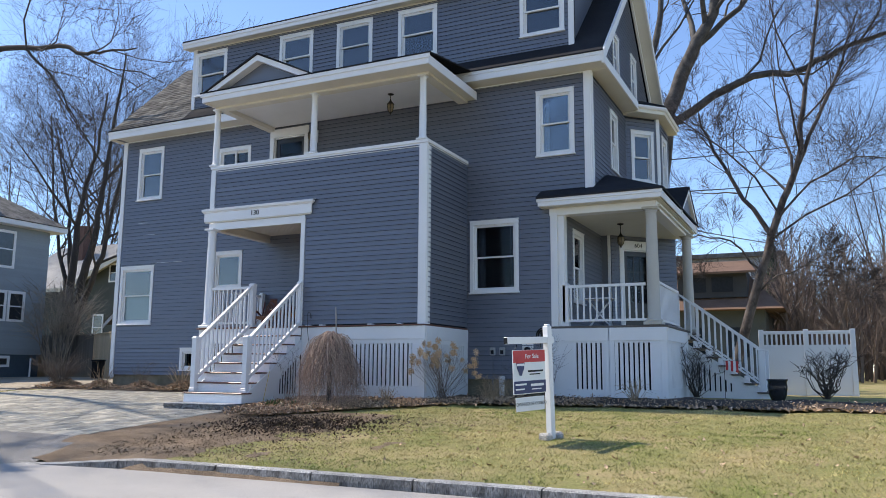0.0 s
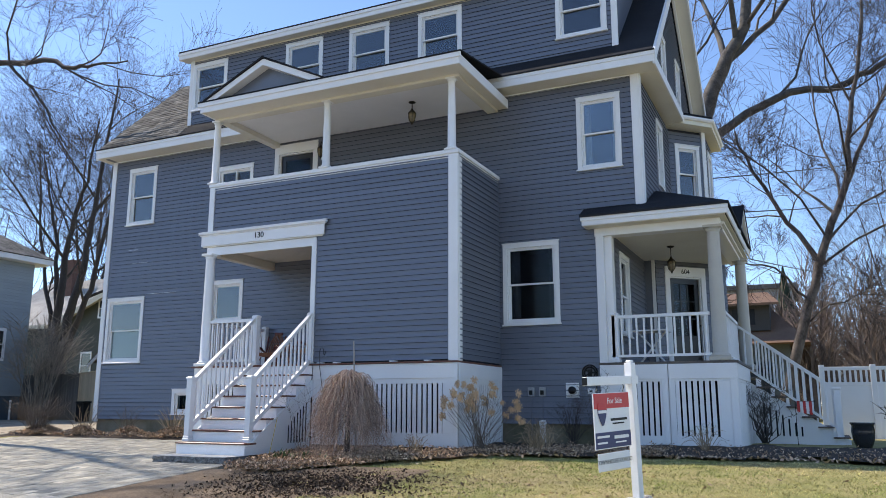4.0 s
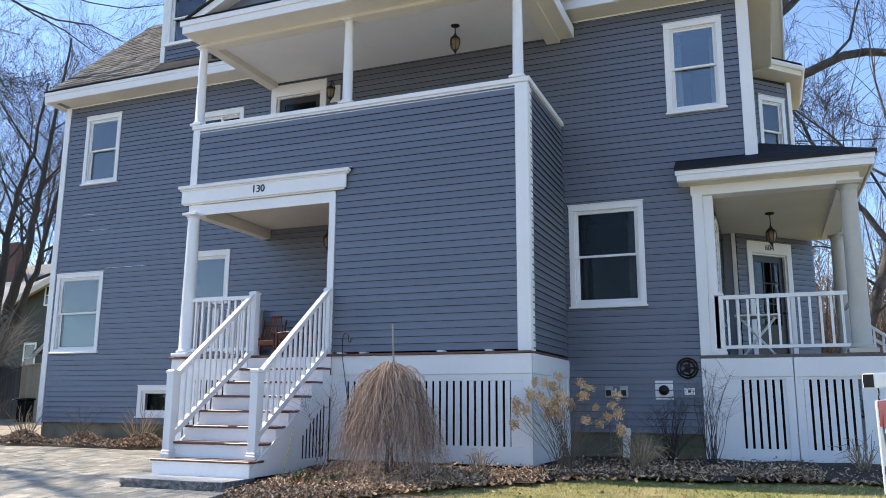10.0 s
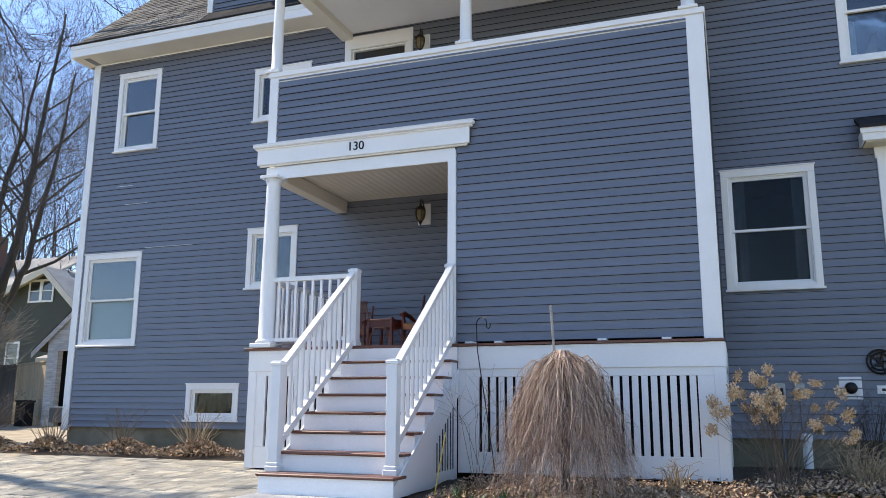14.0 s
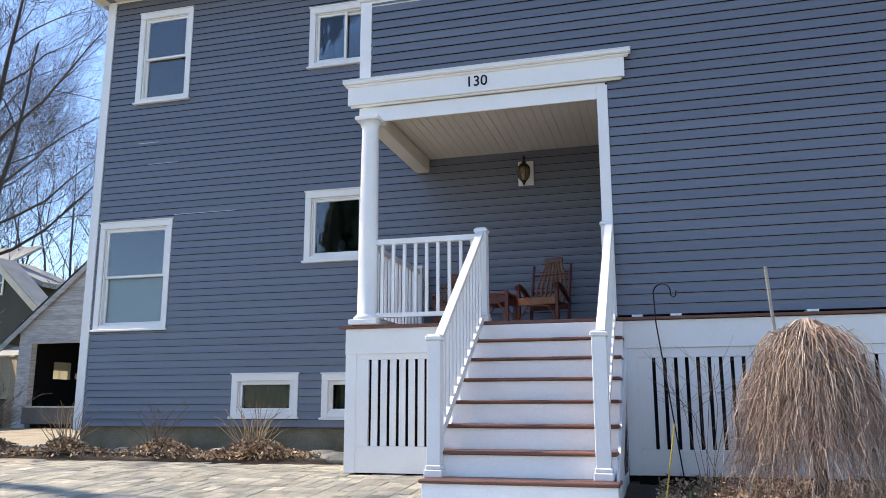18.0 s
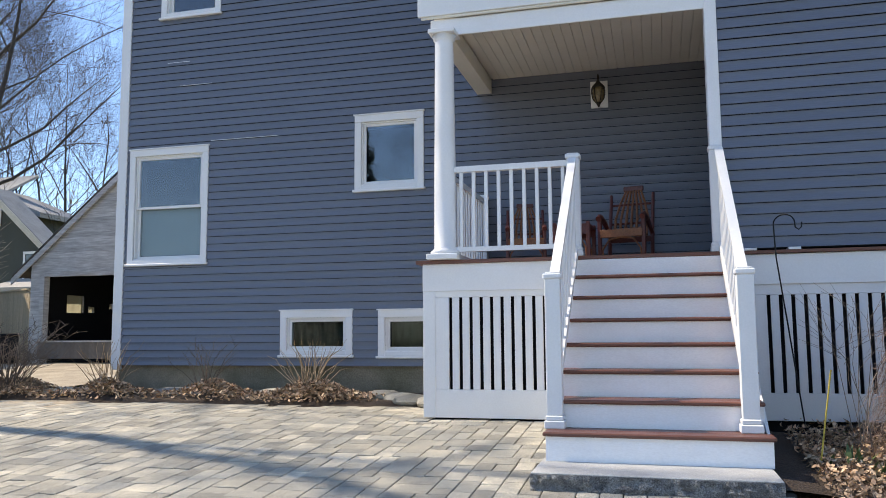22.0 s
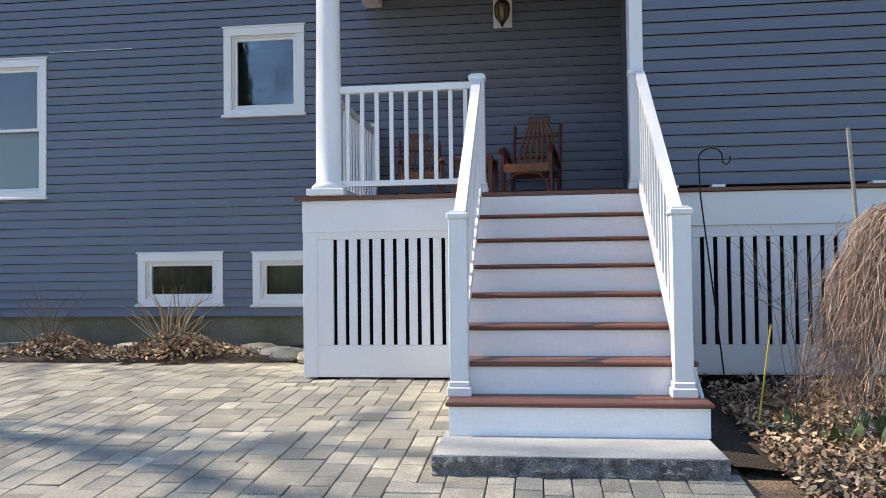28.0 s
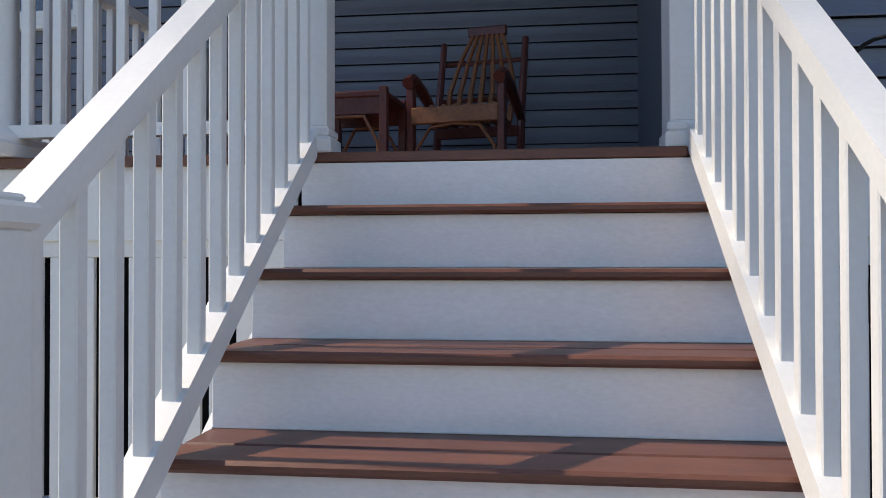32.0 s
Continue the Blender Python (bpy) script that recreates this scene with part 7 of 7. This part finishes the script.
def car(m, paint, label, name="parked_car"):
    """A tall estate car; local y is forward, the front axle at y = 1.4."""
    c = tagged(new(name), label, "car")
    L, W = 2.4, 0.95
    low = [(-L, 0.45), (-L + 0.02, 0.95), (-L + 0.12, 1.10), (0.6, 1.14), (1.2, 1.13), (1.8, 1.06), (2.12, 0.95), (2.24, 0.78), (2.27, 0.5), (2.22, 0.28), (1.9, 0.25)]
    arch = lambda yc: [(yc + 0.46 * math.cos(a), 0.36 + 0.46 * math.sin(a)) for a in [math.pi * k / 8 for k in range(9)]]
    outline = low + [(p[0], max(p[1], 0.25)) for p in arch(1.4)] + [(p[0], max(p[1], 0.25)) for p in arch(-1.45)] + [(-2.0, 0.28)]
    bm = bmesh.new()
    n = len(outline)
    cross = [(-W, 0.78, 0.05), (-0.93 * W, 0.9, 0.015), (-0.6 * W, 1.0, 0.0), (0.6 * W, 1.0, 0.0), (0.93 * W, 0.9, 0.015), (W, 0.78, 0.05)]
    vs = [[bm.verts.new((x, 1.5 + (yy - 1.5) * fy if yy > 1.5 else yy, zz - dz if zz > 0.8 and abs(yy - 1.4) > 0.5 or zz > 1.0 else zz)) for yy, zz in outline] for x, fy, dz in cross]
    bm.faces.new(vs[0])
    bm.faces.new(vs[-1][::-1])
    for a, b in zip(vs, vs[1:]):
        for i in range(n):
            bm.faces.new((a[i], a[(i + 1) % n], b[(i + 1) % n], b[i]))
    bmesh.ops.recalc_face_normals(bm, faces=bm.faces)
    for f in bm.faces:
        f.smooth = len(f.verts) == 4
    bmesh.ops.bevel(bm, geom=[e for e in bm.edges if max(len(f.verts) for f in e.link_faces) > 8], offset=0.02, segments=2, affect="EDGES")
    me = bpy.data.meshes.new("body")
    bm.to_mesh(me)
    bm.free()
    me.materials.append(paint)
    b = new("body", me)
    b.parent = c
    for yc in (1.4, -1.45):
        part("wheel_arch", Shape().box(-0.90, yc - 0.44, 0.3, 0.90, yc + 0.44, 0.80), TYRE, c, "dark wheel well")
    cab = Shape().add([(-W + 0.04, -2.25, 1.12), (W - 0.04, -2.25, 1.12), (W - 0.04, 1.05, 1.15), (-W + 0.04, 1.05, 1.15), (-W + 0.2, -1.95, 1.72), (W - 0.2, -1.95, 1.72), (W - 0.2, 0.25, 1.72), (-W + 0.2, 0.25, 1.72)],
                      [(0, 1, 5, 4), (1, 2, 6, 5), (2, 3, 7, 6), (3, 0, 4, 7), (4, 5, 6, 7)])
    part("cabin_glass", cab, PANE, c)
    part("roof_panel", Shape().box(-W + 0.19, -2.0, 1.70, W - 0.19, 0.28, 1.76, 0.03), paint, c)
    for s in (-1, 1):
        for ya, yb in ((-2.1, -1.9), (-0.75, -0.7), (0.62, 0.16)):
            part("pillar", Shape().tube([(s * (W - 0.05), ya, 1.14), (s * (W - 0.195), yb, 1.72)], 0.045, 6), paint, c)
        part("headlamp", Shape().box(s * 0.58, 1.98, 0.82, s * 0.93, 2.10, 0.98, 0.04), LAMP, c)
        part("marker_lamp", Shape().box(s * 0.885, 1.80, 0.93, s * 0.935, 1.93, 0.98, 0.01), AMB, c)
        part("mirror", Shape().box(s * 0.96, 0.62, 1.12, s * 1.14, 0.74, 1.28, 0.04), paint, c)
        part("sill_trim", Shape().box(s * 0.93, -1.0, 0.26, s * 0.97, 0.95, 0.40, 0.01), TYRE, c)
        for yc in (1.4, -1.45):
            w = new("wheel")
            w.parent = c
            w.matrix_local = pose(s * 0.84, yc, 0.385, 0, 90 * s, 0)
            part("tyre", Shape().lathe(0, 0, [(0.24, -0.11), (0.36, -0.11), (0.385, -0.07), (0.385, 0.07), (0.36, 0.115), (0.285, 0.118), (0.27, 0.06)], 28), TYRE, w, smooth=False)
            rim = Shape().lathe(0, 0, [(0.255, 0.07), (0.285, 0.09), (0.285, 0.119), (0.268, 0.122), (0.258, 0.09)], 28)
            rim.f = rim.f[:-2]
            part("hub_backing", Shape().lathe(0, 0, [(0.25, 0.0), (0.25, 0.04)], 28), BLACK, w)
            for k in range(10):
                a = k * math.pi / 5 + (0.12 if k % 2 else -0.12)
                rim.tube([(0.05 * math.cos(a), 0.05 * math.sin(a), 0.10), (0.272 * math.cos(a), 0.272 * math.sin(a), 0.105)], [0.022, 0.016], 5)
            rim.lathe(0, 0, [(0.06, 0.08), (0.06, 0.11), (0.03, 0.12)], 12)
            part("rim", rim, ALLOY, w)
    c.matrix_world = m
    return c


car(pose(-21.48, 10.52, 0.19, 3.0, 0, -2), CARB, "black parked estate car with alloy wheels")
car(pose(9.0, 60, 0.56, 0, 0, 178), mat("silver_car_paint", (0.4, 0.41, 0.43), 0.25, None, 2, 30, 0.2, 0, metal=0.5), "silver car parked far along the side street")

# ---- trees ----
rt = random.Random(21)


def limb(big, small, p, d, length, r, level, last, bend=0.18, up=0.05, kids=5, sides=7, tips=3):
    n = 5 if level < 2 else 4
    pts, rad = [Vector(p)], [r]
    d = Vector(d).normalized()
    for i in range(n):
        d = (d + Vector((rt.gauss(0, bend), rt.gauss(0, bend), rt.gauss(0, bend) + up))).normalized()
        pts.append(pts[-1] + d * (length / n))
        rad.append(max(0.004, r * (1 - (0.9 if level == 0 else 0.82) * (i + 1) / n)))
    (big if level < 2 else small).tube(pts, rad, max(3, sides - 2 * level), cap=False)
    if level >= last:
        return
    spread(big, small, pts, rad, length, level, last, bend, up, kids, sides, tips)


def spread(big, small, pts, rad, length, level, last, bend=0.18, up=0.05, kids=5, sides=7, tips=3, start=0.3):
    """Side branches along a limb."""
    n = len(pts) - 1
    k = kids + (2 if level else 0)
    for i in range(k):
        t = start + (1 - start) * (i + rt.random()) / k
        j = min(int(t * n), n - 1)
        f = t * n - j
        q = pts[j].lerp(pts[j + 1], f)
        ax = (pts[j + 1] - pts[j]).normalized()
        side = ax.cross(Vector((rt.gauss(0, 1), rt.gauss(0, 1), rt.gauss(0, 1)))).normalized()
        ang = rt.uniform(0.45, 0.95)
        rr = (rad[j] * (1 - f) + rad[j + 1] * f) * rt.uniform(0.34, 0.58)
        limb(big, small, q, ax * math.cos(ang) + side * math.sin(ang), length * rt.uniform(0.38, 0.62) * (1.15 - 0.4 * t), max(rr, 0.005), level + 1, last, bend, up, kids, sides, tips)


def tree(name, base, height, r, label, forks=1, lean=(0, 0), last=4, kids=5, bark=None, twig=None, fan=0.35, bend=0.12):
    t = tagged(new(name), label, "tree")
    big, small = Shape(), Shape()
    for k in range(forks):
        a = k * 6.283 / forks + 0.5
        s = 0 if forks == 1 else fan * rt.uniform(0.6, 1.2)
        off = Vector((math.cos(a), math.sin(a), 0)) * (r * 0.7 if forks > 1 else 0)
        limb(big, small, Vector((0, 0, -0.2)) + off, (lean[0] + s * math.cos(a), lean[1] + s * math.sin(a), 1), height * rt.uniform(0.85, 1.0), r * (1 if forks == 1 else rt.uniform(0.65, 0.9)), 0, last, bend, 0.06, kids)
    part("trunk", big, bark or BARK, t, smooth=True)
    part("crown", small, twig or TWIG, t)
    t.matrix_world = pose(*base)
    return t


bt1 = tree("bare_tree", (-54, 46, 0.6), 25, 0.22, "tall bare deciduous tree with rising limbs and fine twigs", forks=4, last=3, kids=9, fan=0.3, bend=0.09)
bt2 = tree("bare_tree", (16, 60, 0.6), 15, 0.22, "bare grey-brown deciduous tree with fine twigs", forks=3, last=3, kids=5, fan=0.4)
bt3 = tree("bare_tree", (9.5, 36, 0.5), 14, 0.16, "slim bare tree by the side street", forks=2, last=3, kids=6, fan=0.25)
rp = random.Random(4)
for src, x, y, s in ((bt1, -64, 45, 1.0), (bt2, -48, 60, 1.4), (bt3, -58, 58, 1.5), (bt2, -72, 52, 1.4), (bt1, -44, 62, 0.9), (bt1, -60, 56, 0.95), (bt1, -50, 52, 0.95), (bt3, -31, 52, 1.1), (bt2, -66, 30, 1.1), (bt3, -44, 42, 1.0),
                     (bt1, 6, 82, 0.9), (bt2, 22, 70, 0.9), (bt3, 12, 48, 0.8), (bt2, 2, 60, 0.7), (bt1, 28, 85, 0.9), (bt3, 15, 75, 1.0), (bt2, 11, 92, 0.8), (bt2, -12, 70, 0.8), (bt3, 5, 44, 0.75), (bt3, 19, 52, 0.85), (bt2, 16, 88, 0.7), (bt2, 8, 66, 0.6), (bt1, -20, 90, 1.0), (bt3, 3, 95, 1.0), (bt1, -22, -24, 0.7), (bt2, -10, -28, 1.0), (bt3, -3, -22, 1.1), (bt1, 6, -30, 0.75), (bt2, -32, -26, 1.1), (bt3, 14, -24, 1.1), (bt2, -16, -21, 0.8)):
    copy_thing(src, pose(x, y, 0.5, 0, 0, rp.random() * 360) @ Matrix.Scale(s * rp.uniform(0.9, 1.1), 4))


def guided(name, label, limbs, bark, kids=6, last=3):
    """A tree whose main limbs follow given lines, with grown side branches."""
    t = tagged(new(name), label, "tree")
    big, small = Shape(), Shape()
    for pts, r0, r1, start in limbs:
        pts = [Vector(p) for p in pts]
        n = len(pts)
        rad = [r0 + (r1 - r0) * i / (n - 1) for i in range(n)]
        fine, fr = [], []
        for i in range(n - 1):
            for k in range(3):
                p = pts[i].lerp(pts[i + 1], k / 3)
                fine.append(p + Vector((rt.gauss(0, 0.04), rt.gauss(0, 0.04), rt.gauss(0, 0.04))) * (1 if k else 0))
                fr.append(rad[i] + (rad[i + 1] - rad[i]) * k / 3)
        fine.append(pts[-1])
        fr.append(rad[-1])
        big.tube(fine, fr, 10, cap=False)
        spread(big, small, fine, fr, sum((b - a).length for a, b in zip(pts, pts[1:])) * 0.8, 0, last, 0.16, 0.05, kids, 7, start=start)
    part("trunk", big, bark, t, smooth=True)
    part("crown", small, TWIG, t)
    return t


guided("big_bare_tree", "huge bare tree with pale mottled limbs behind the house", [
    ([(-5.2, 27, 0.4), (-5.0, 27, 5), (-4.3, 27, 10.0), (-3.4, 27, 12.0), (-2.6, 27, 13.4), (-2.2, 26.5, 16.5), (-1.8, 26.5, 20)], 0.37, 0.08, 0.45),
    ([(-4.5, 27, 9.3), (-2.75, 27, 10.4), (-1.45, 27, 10.9), (0.2, 26.8, 10.85), (1.1, 26.6, 11.2), (2.6, 26.4, 11.5), (4.5, 26, 12.2)], 0.16, 0.045, 0.25),
    ([(-4.9, 27, 8.0), (-5.2, 27.5, 11.0), (-4.6, 28, 14.0), (-4.2, 28.5, 18.5)], 0.2, 0.06, 0.4),
    ([(-3.3, 27, 12.2), (-1.8, 27.5, 13.6), (-0.2, 28, 15.6), (1.2, 28, 18)], 0.11, 0.05, 0.2)], BARK_PALE)
guided("street_tree", "tall bare tree beside the neighbouring drive", [
    ([(-26, 13.6, 0.3), (-26, 11.8, 5.2), (-26, 9.71, 10.9), (-26, 8.0, 15.5), (-26, 6.6, 19.5)], 0.27, 0.08, 0.75),
    ([(-26, 13.4, 1.6), (-26, 13.2, 6.0), (-26, 12.7, 10.0), (-26, 12.35, 12.7), (-26, 11.8, 14.4), (-26, 11.3, 15.7), (-26, 10.8, 16.7), (-26, 10.0, 19.0)], 0.19, 0.05, 0.6),
    ([(-26, 11.9, 5.0), (-26, 11.1, 9.9), (-26, 10.25, 12.7), (-25.8, 9.5, 15.5)], 0.11, 0.03, 0.5),
    ([(-26, 12.4, 12.5), (-25.4, 11.9, 15.0), (-24.6, 11.3, 17.5)], 0.07, 0.02, 0.3)], BARK, 8, 3)
guided("yard_tree", "bare tree with a long level limb by the neighbouring drive", [
    ([(-28.6, 14.9, 0.4), (-28.6, 14.9, 5), (-28.5, 14.9, 10.3), (-28.3, 14.9, 13), (-28.2, 15, 17)], 0.26, 0.05, 0.7),
    ([(-28.5, 14.9, 9.8), (-25.5, 15.2, 11.0), (-23.5, 15.5, 11.35), (-20.8, 15.5, 10.97), (-19.5, 15.5, 10.47), (-18.8, 15.5, 10.43), (-17.5, 15.5, 10.3)], 0.13, 0.02, 0.35),
    ([(-22.4, 15.5, 11.2), (-21.3, 15.6, 10.2), (-20.35, 15.6, 8.98), (-19.8, 15.8, 8.2)], 0.05, 0.012, 0.2)], BARK, 8, 3)
guided("multi_stem_tree", "large bare multi-stemmed tree behind the fence", [
    ([(-36.3, 29.2, 0.4), (-36.3, 29.2, 5.5), (-36.1, 29.2, 7.4), (-36.0, 29.2, 9.1), (-35.7, 29.2, 10.8), (-34.9, 29.2, 12.6), (-34.6, 29.3, 16)], 0.25, 0.04, 0.4),
    ([(-35.9, 29.2, 0.4), (-35.5, 29.2, 5.5), (-35.0, 29.2, 6.9), (-34.6, 29.2, 8.4), (-34.4, 29.2, 10.4), (-34.1, 29.2, 12.3), (-33.6, 29.2, 15.7), (-33.3, 29.2, 18)], 0.25, 0.035, 0.38),
    ([(-35.6, 29.0, 0.4), (-35.3, 29.0, 3.7), (-34.8, 29.0, 4.8), (-34.1, 29.0, 6.4), (-33.6, 29.0, 7.9), (-33.1, 29.0, 10.0), (-32.7, 29.0, 11.7), (-32.2, 29.0, 15)], 0.21, 0.035, 0.35),
    ([(-36.45, 29.4, 0.4), (-36.5, 29.4, 5.5), (-36.8, 29.4, 7.7), (-37.2, 29.4, 10.1), (-38.0, 29.4, 12.3), (-38.7, 29.4, 14.5)], 0.17, 0.03, 0.35),
    ([(-36.5, 29.3, 1.0), (-36.8, 29.3, 5.7), (-37.6, 29.3, 7.8), (-38.4, 29.3, 11.0), (-39.2, 29.4, 15.5)], 0.15, 0.03, 0.3)], BARK, 9, 3)
guided("leaning_birch", "leaning pale-barked birch behind the white fence", [
    ([(-2.40, 25, 0.4), (-1.97, 25, 2.1), (-1.42, 25, 3.95), (-0.87, 25, 5.6), (-0.26, 25, 7.1), (0.05, 25, 9), (0.45, 25, 11.1), (0.70, 25, 14)], 0.17, 0.03, 0.35),
    ([(-1.10, 25, 5.2), (-1.80, 25, 6.3), (-2.60, 25, 7.9), (-3.00, 25, 9.2)], 0.08, 0.03, 0.3),
    ([(-0.26, 25, 7.1), (0.40, 25.2, 8.6), (1.20, 25.4, 10.4), (1.70, 25.6, 12)], 0.07, 0.02, 0.3),
    ([(-1.00, 25, 5.4), (0.10, 24.8, 6.6), (1.30, 24.6, 7.2), (2.50, 24.4, 7.0)], 0.04, 0.012, 0.2),
    ([(-1.40, 25, 4.1), (-2.20, 24.8, 5.0), (-3.10, 24.6, 5.2), (-3.80, 24.5, 4.8)], 0.035, 0.01, 0.2),
    ([(-1.70, 25, 3.2), (-0.90, 24.8, 3.9), (0.20, 24.7, 4.1), (1.20, 24.6, 3.7)], 0.03, 0.01, 0.2)], BIRCH, 11)
clump("lilac_bush", -29.4, 23.2, 64, 3.9, 1.7, "tall bare multi-stemmed bush before the fence", mat("pale_grey_brown_stems", (0.36, 0.31, 0.25), 0.85, (0.20, 0.16, 0.125), 2, 40, 0.8, 0, rnd=0.45), 0.015, 12, 0, 0.32)
con = tagged(new("evergreen_tree"), "dark green conifer beyond the bungalow", "tree")
part("trunk", Shape().tube([(0, 0, 0), (0, 0, 11)], [0.18, 0.03], 6), BARK, con)
s = Shape()
for i in range(700):
    h = 1.5 + 9.3 * rt.random()
    R = (11 - h) * 0.24 * rt.uniform(0.5, 1.1)
    a = rt.random() * 6.28
    e = Vector((R * math.cos(a), R * math.sin(a), h - 0.3 * R))
    o = Vector((-math.sin(a), math.cos(a), 0)) * 0.22
    s.add([(0, 0, h), e + o, e * 1.12 - Vector((0, 0, 0.15)), e - o], [(0, 1, 2, 3)])
part("needles", s, mat("dark_conifer_needles", (0.03, 0.05, 0.025), 0.8, None, 3, 20, 0.6, 0, rnd=0.3), con)
con.matrix_world = pose(-3.4, 70, 0.5)
copy_thing(con, pose(-28, -19, 0, 0, 0, 40) @ Matrix.Scale(1.6, 4))
copy_thing(con, pose(2.0, -21, 0, 0, 0, 110) @ Matrix.Scale(1.15, 4))

# ---- utility pole and wires ----
up = tagged(new("utility_pole"), "brown wooden utility pole by the side street", "utility pole")
part("pole", Shape().tube([(6.2, 52, 0.4), (6.2, 52, 9)], [0.16, 0.11], 10), BARK, up)
part("crossarm", Shape().box(5.2, 51.93, 8.2, 7.2, 52.07, 8.34), BARK, up)
wr_ = tagged(new("overhead_wires"), "thin black overhead wires", "wires")
for p, q, sag in (((-3.7, 19.4, 5.5), (8.6, 45.0, 11.5), 0.25), ((-3.5, 22.0, 5.1), (6.2, 52.0, 8.2), 0.5), ((-3.6, 20.5, 6.6), (9.5, 45.0, 14.0), 0.3)):
    a, b = Vector(p), Vector(q)
    part("wire", Shape().tube([a.lerp(b, i / 12) - Vector((0, 0, sag * (1 - (2 * i / 12 - 1) ** 2))) for i in range(13)], 0.014, 4), BLACK, wr_)

# far woods, too many to count
wd_ = Shape()
rw = random.Random(8)
for i in range(560):
    if i < 330:
        x, y = rw.uniform(-3.5, 17), rw.uniform(46, 88)
    elif i < 430:
        x, y = rw.uniform(10, 60), rw.uniform(55, 120)
    else:
        x, y = rw.uniform(-110, -36), rw.uniform(50, 95)
    h = rw.uniform(5, 10.5) * (0.85 if x > -5 else 1.1)
    b = Vector((x, y, 0.5))
    wd_.tube([b, b + Vector((rw.gauss(0, 0.3), 0, h * 0.5)), b + Vector((rw.gauss(0, 0.7), 0, h))], [0.11, 0.07, 0.02], 3, cap=False)
    for k in range(52):
        t = rw.uniform(0.12, 1)
        p = b + Vector((0, 0, h * t))
        q = p + Vector((rw.gauss(0, 0.9), rw.gauss(0, 0.7), rw.uniform(0.3, 2.4)))
        wd_.tube([p, p.lerp(q, 0.5) + Vector((0, 0, 0.15)), q], [0.022, 0.015, 0.007], 3, cap=False)
tagged(new("far_woods", wd_.mesh("far_woods", mat("reddish_brown_woods", (0.19, 0.14, 0.11), 0.9, (0.12, 0.088, 0.07), 0.2, 3, 0.8, 0, rnd=0.3))), "bare reddish brown woods along the horizon", "woods", kind="stuff")

# ---- pavers, random ashlar ----
rv = random.Random(11)
Y0, UNIT, X0 = 7.86, 0.0685, -18.95
pave = sheet("paver_bed", steps(X0, -9.62, 0.45), steps(Y0, 14.7, 0.3), lambda x, y: interp(DRIVE, y) + 0.002, JOINT, "grey concrete paver driveway", "pavement",
             keep=lambda x, y: not (x < -18.3 and y < 9.0))
NI, NJ = int((-9.60 - X0) / UNIT), int((14.66 - Y0) / UNIT)
grid = np.zeros((NI + 8, NJ + 8), bool)
grid[NI:, :] = True
shapes, rest, count = {}, Shape(), 0
for j in range(NJ):
    for i in range(NI):
        if grid[i, j]:
            continue
        run = 1
        while i + run < NI and not grid[i + run, j] and run < 9:
            run += 1
        ws = [w for w in (2, 2, 3, 3, 4) if run - w == 0 or run - w >= 2] or [run]
        w = rv.choice(ws)
        h = {2: rv.choice((2, 3, 3, 4)), 3: rv.choice((2, 2, 3, 4))}.get(w, rv.choice((2, 3, 3)))
        grid[i:i + w, j:j + h] = True
        xa, xb, ya, yb = X0 + i * UNIT, X0 + (i + w) * UNIT, Y0 + j * UNIT, Y0 + (j + h) * UNIT
        xc, yc = (xa + xb) / 2, (ya + yb) / 2
        left = -18.55 + 0.25 * math.sin(yc) + (0.6 if yc < 9.4 else 0)
        if xc < left or (yc > 14.34 - 0.12 * math.sin(xc * 2.1) and xc < -12.6) or (xc > -12.42 and yc > 13.34) or (xc > -11.1 and yc > 11.05):
            continue
        tilt = math.atan2(interp(DRIVE, yc + 0.1) - interp(DRIVE, yc - 0.1), 0.2)
        m = Matrix.LocRotScale((xc, yc, interp(DRIVE, yc) + rv.uniform(-0.003, 0.003)), Euler((tilt + rv.gauss(0, 0.009), rv.gauss(0, 0.009), rv.gauss(0, 0.006))), None)
        a, b = w * UNIT / 2 - rv.uniform(0.0022, 0.0036), h * UNIT / 2 - rv.uniform(0.0028, 0.0045)
        if -12.9 < xc < -10.0 and yc < 9.6 and count < 300:
            if (w, h) not in shapes:
                shapes[w, h] = Shape().box(-a, -b, -0.04, a, b, 0.013, 0.004).mesh("paver", PAVER)
            o = new("paver", shapes[w, h])
            o.parent = pave
            o.matrix_world = m
            count += 1
        else:
            rest.box(-a, -b, -0.04, a, b, 0.013, 0.004, m)
part("pavers", rest, PAVER, pave, "grey concrete pavers of mixed sizes")["kind"] = "stuff"
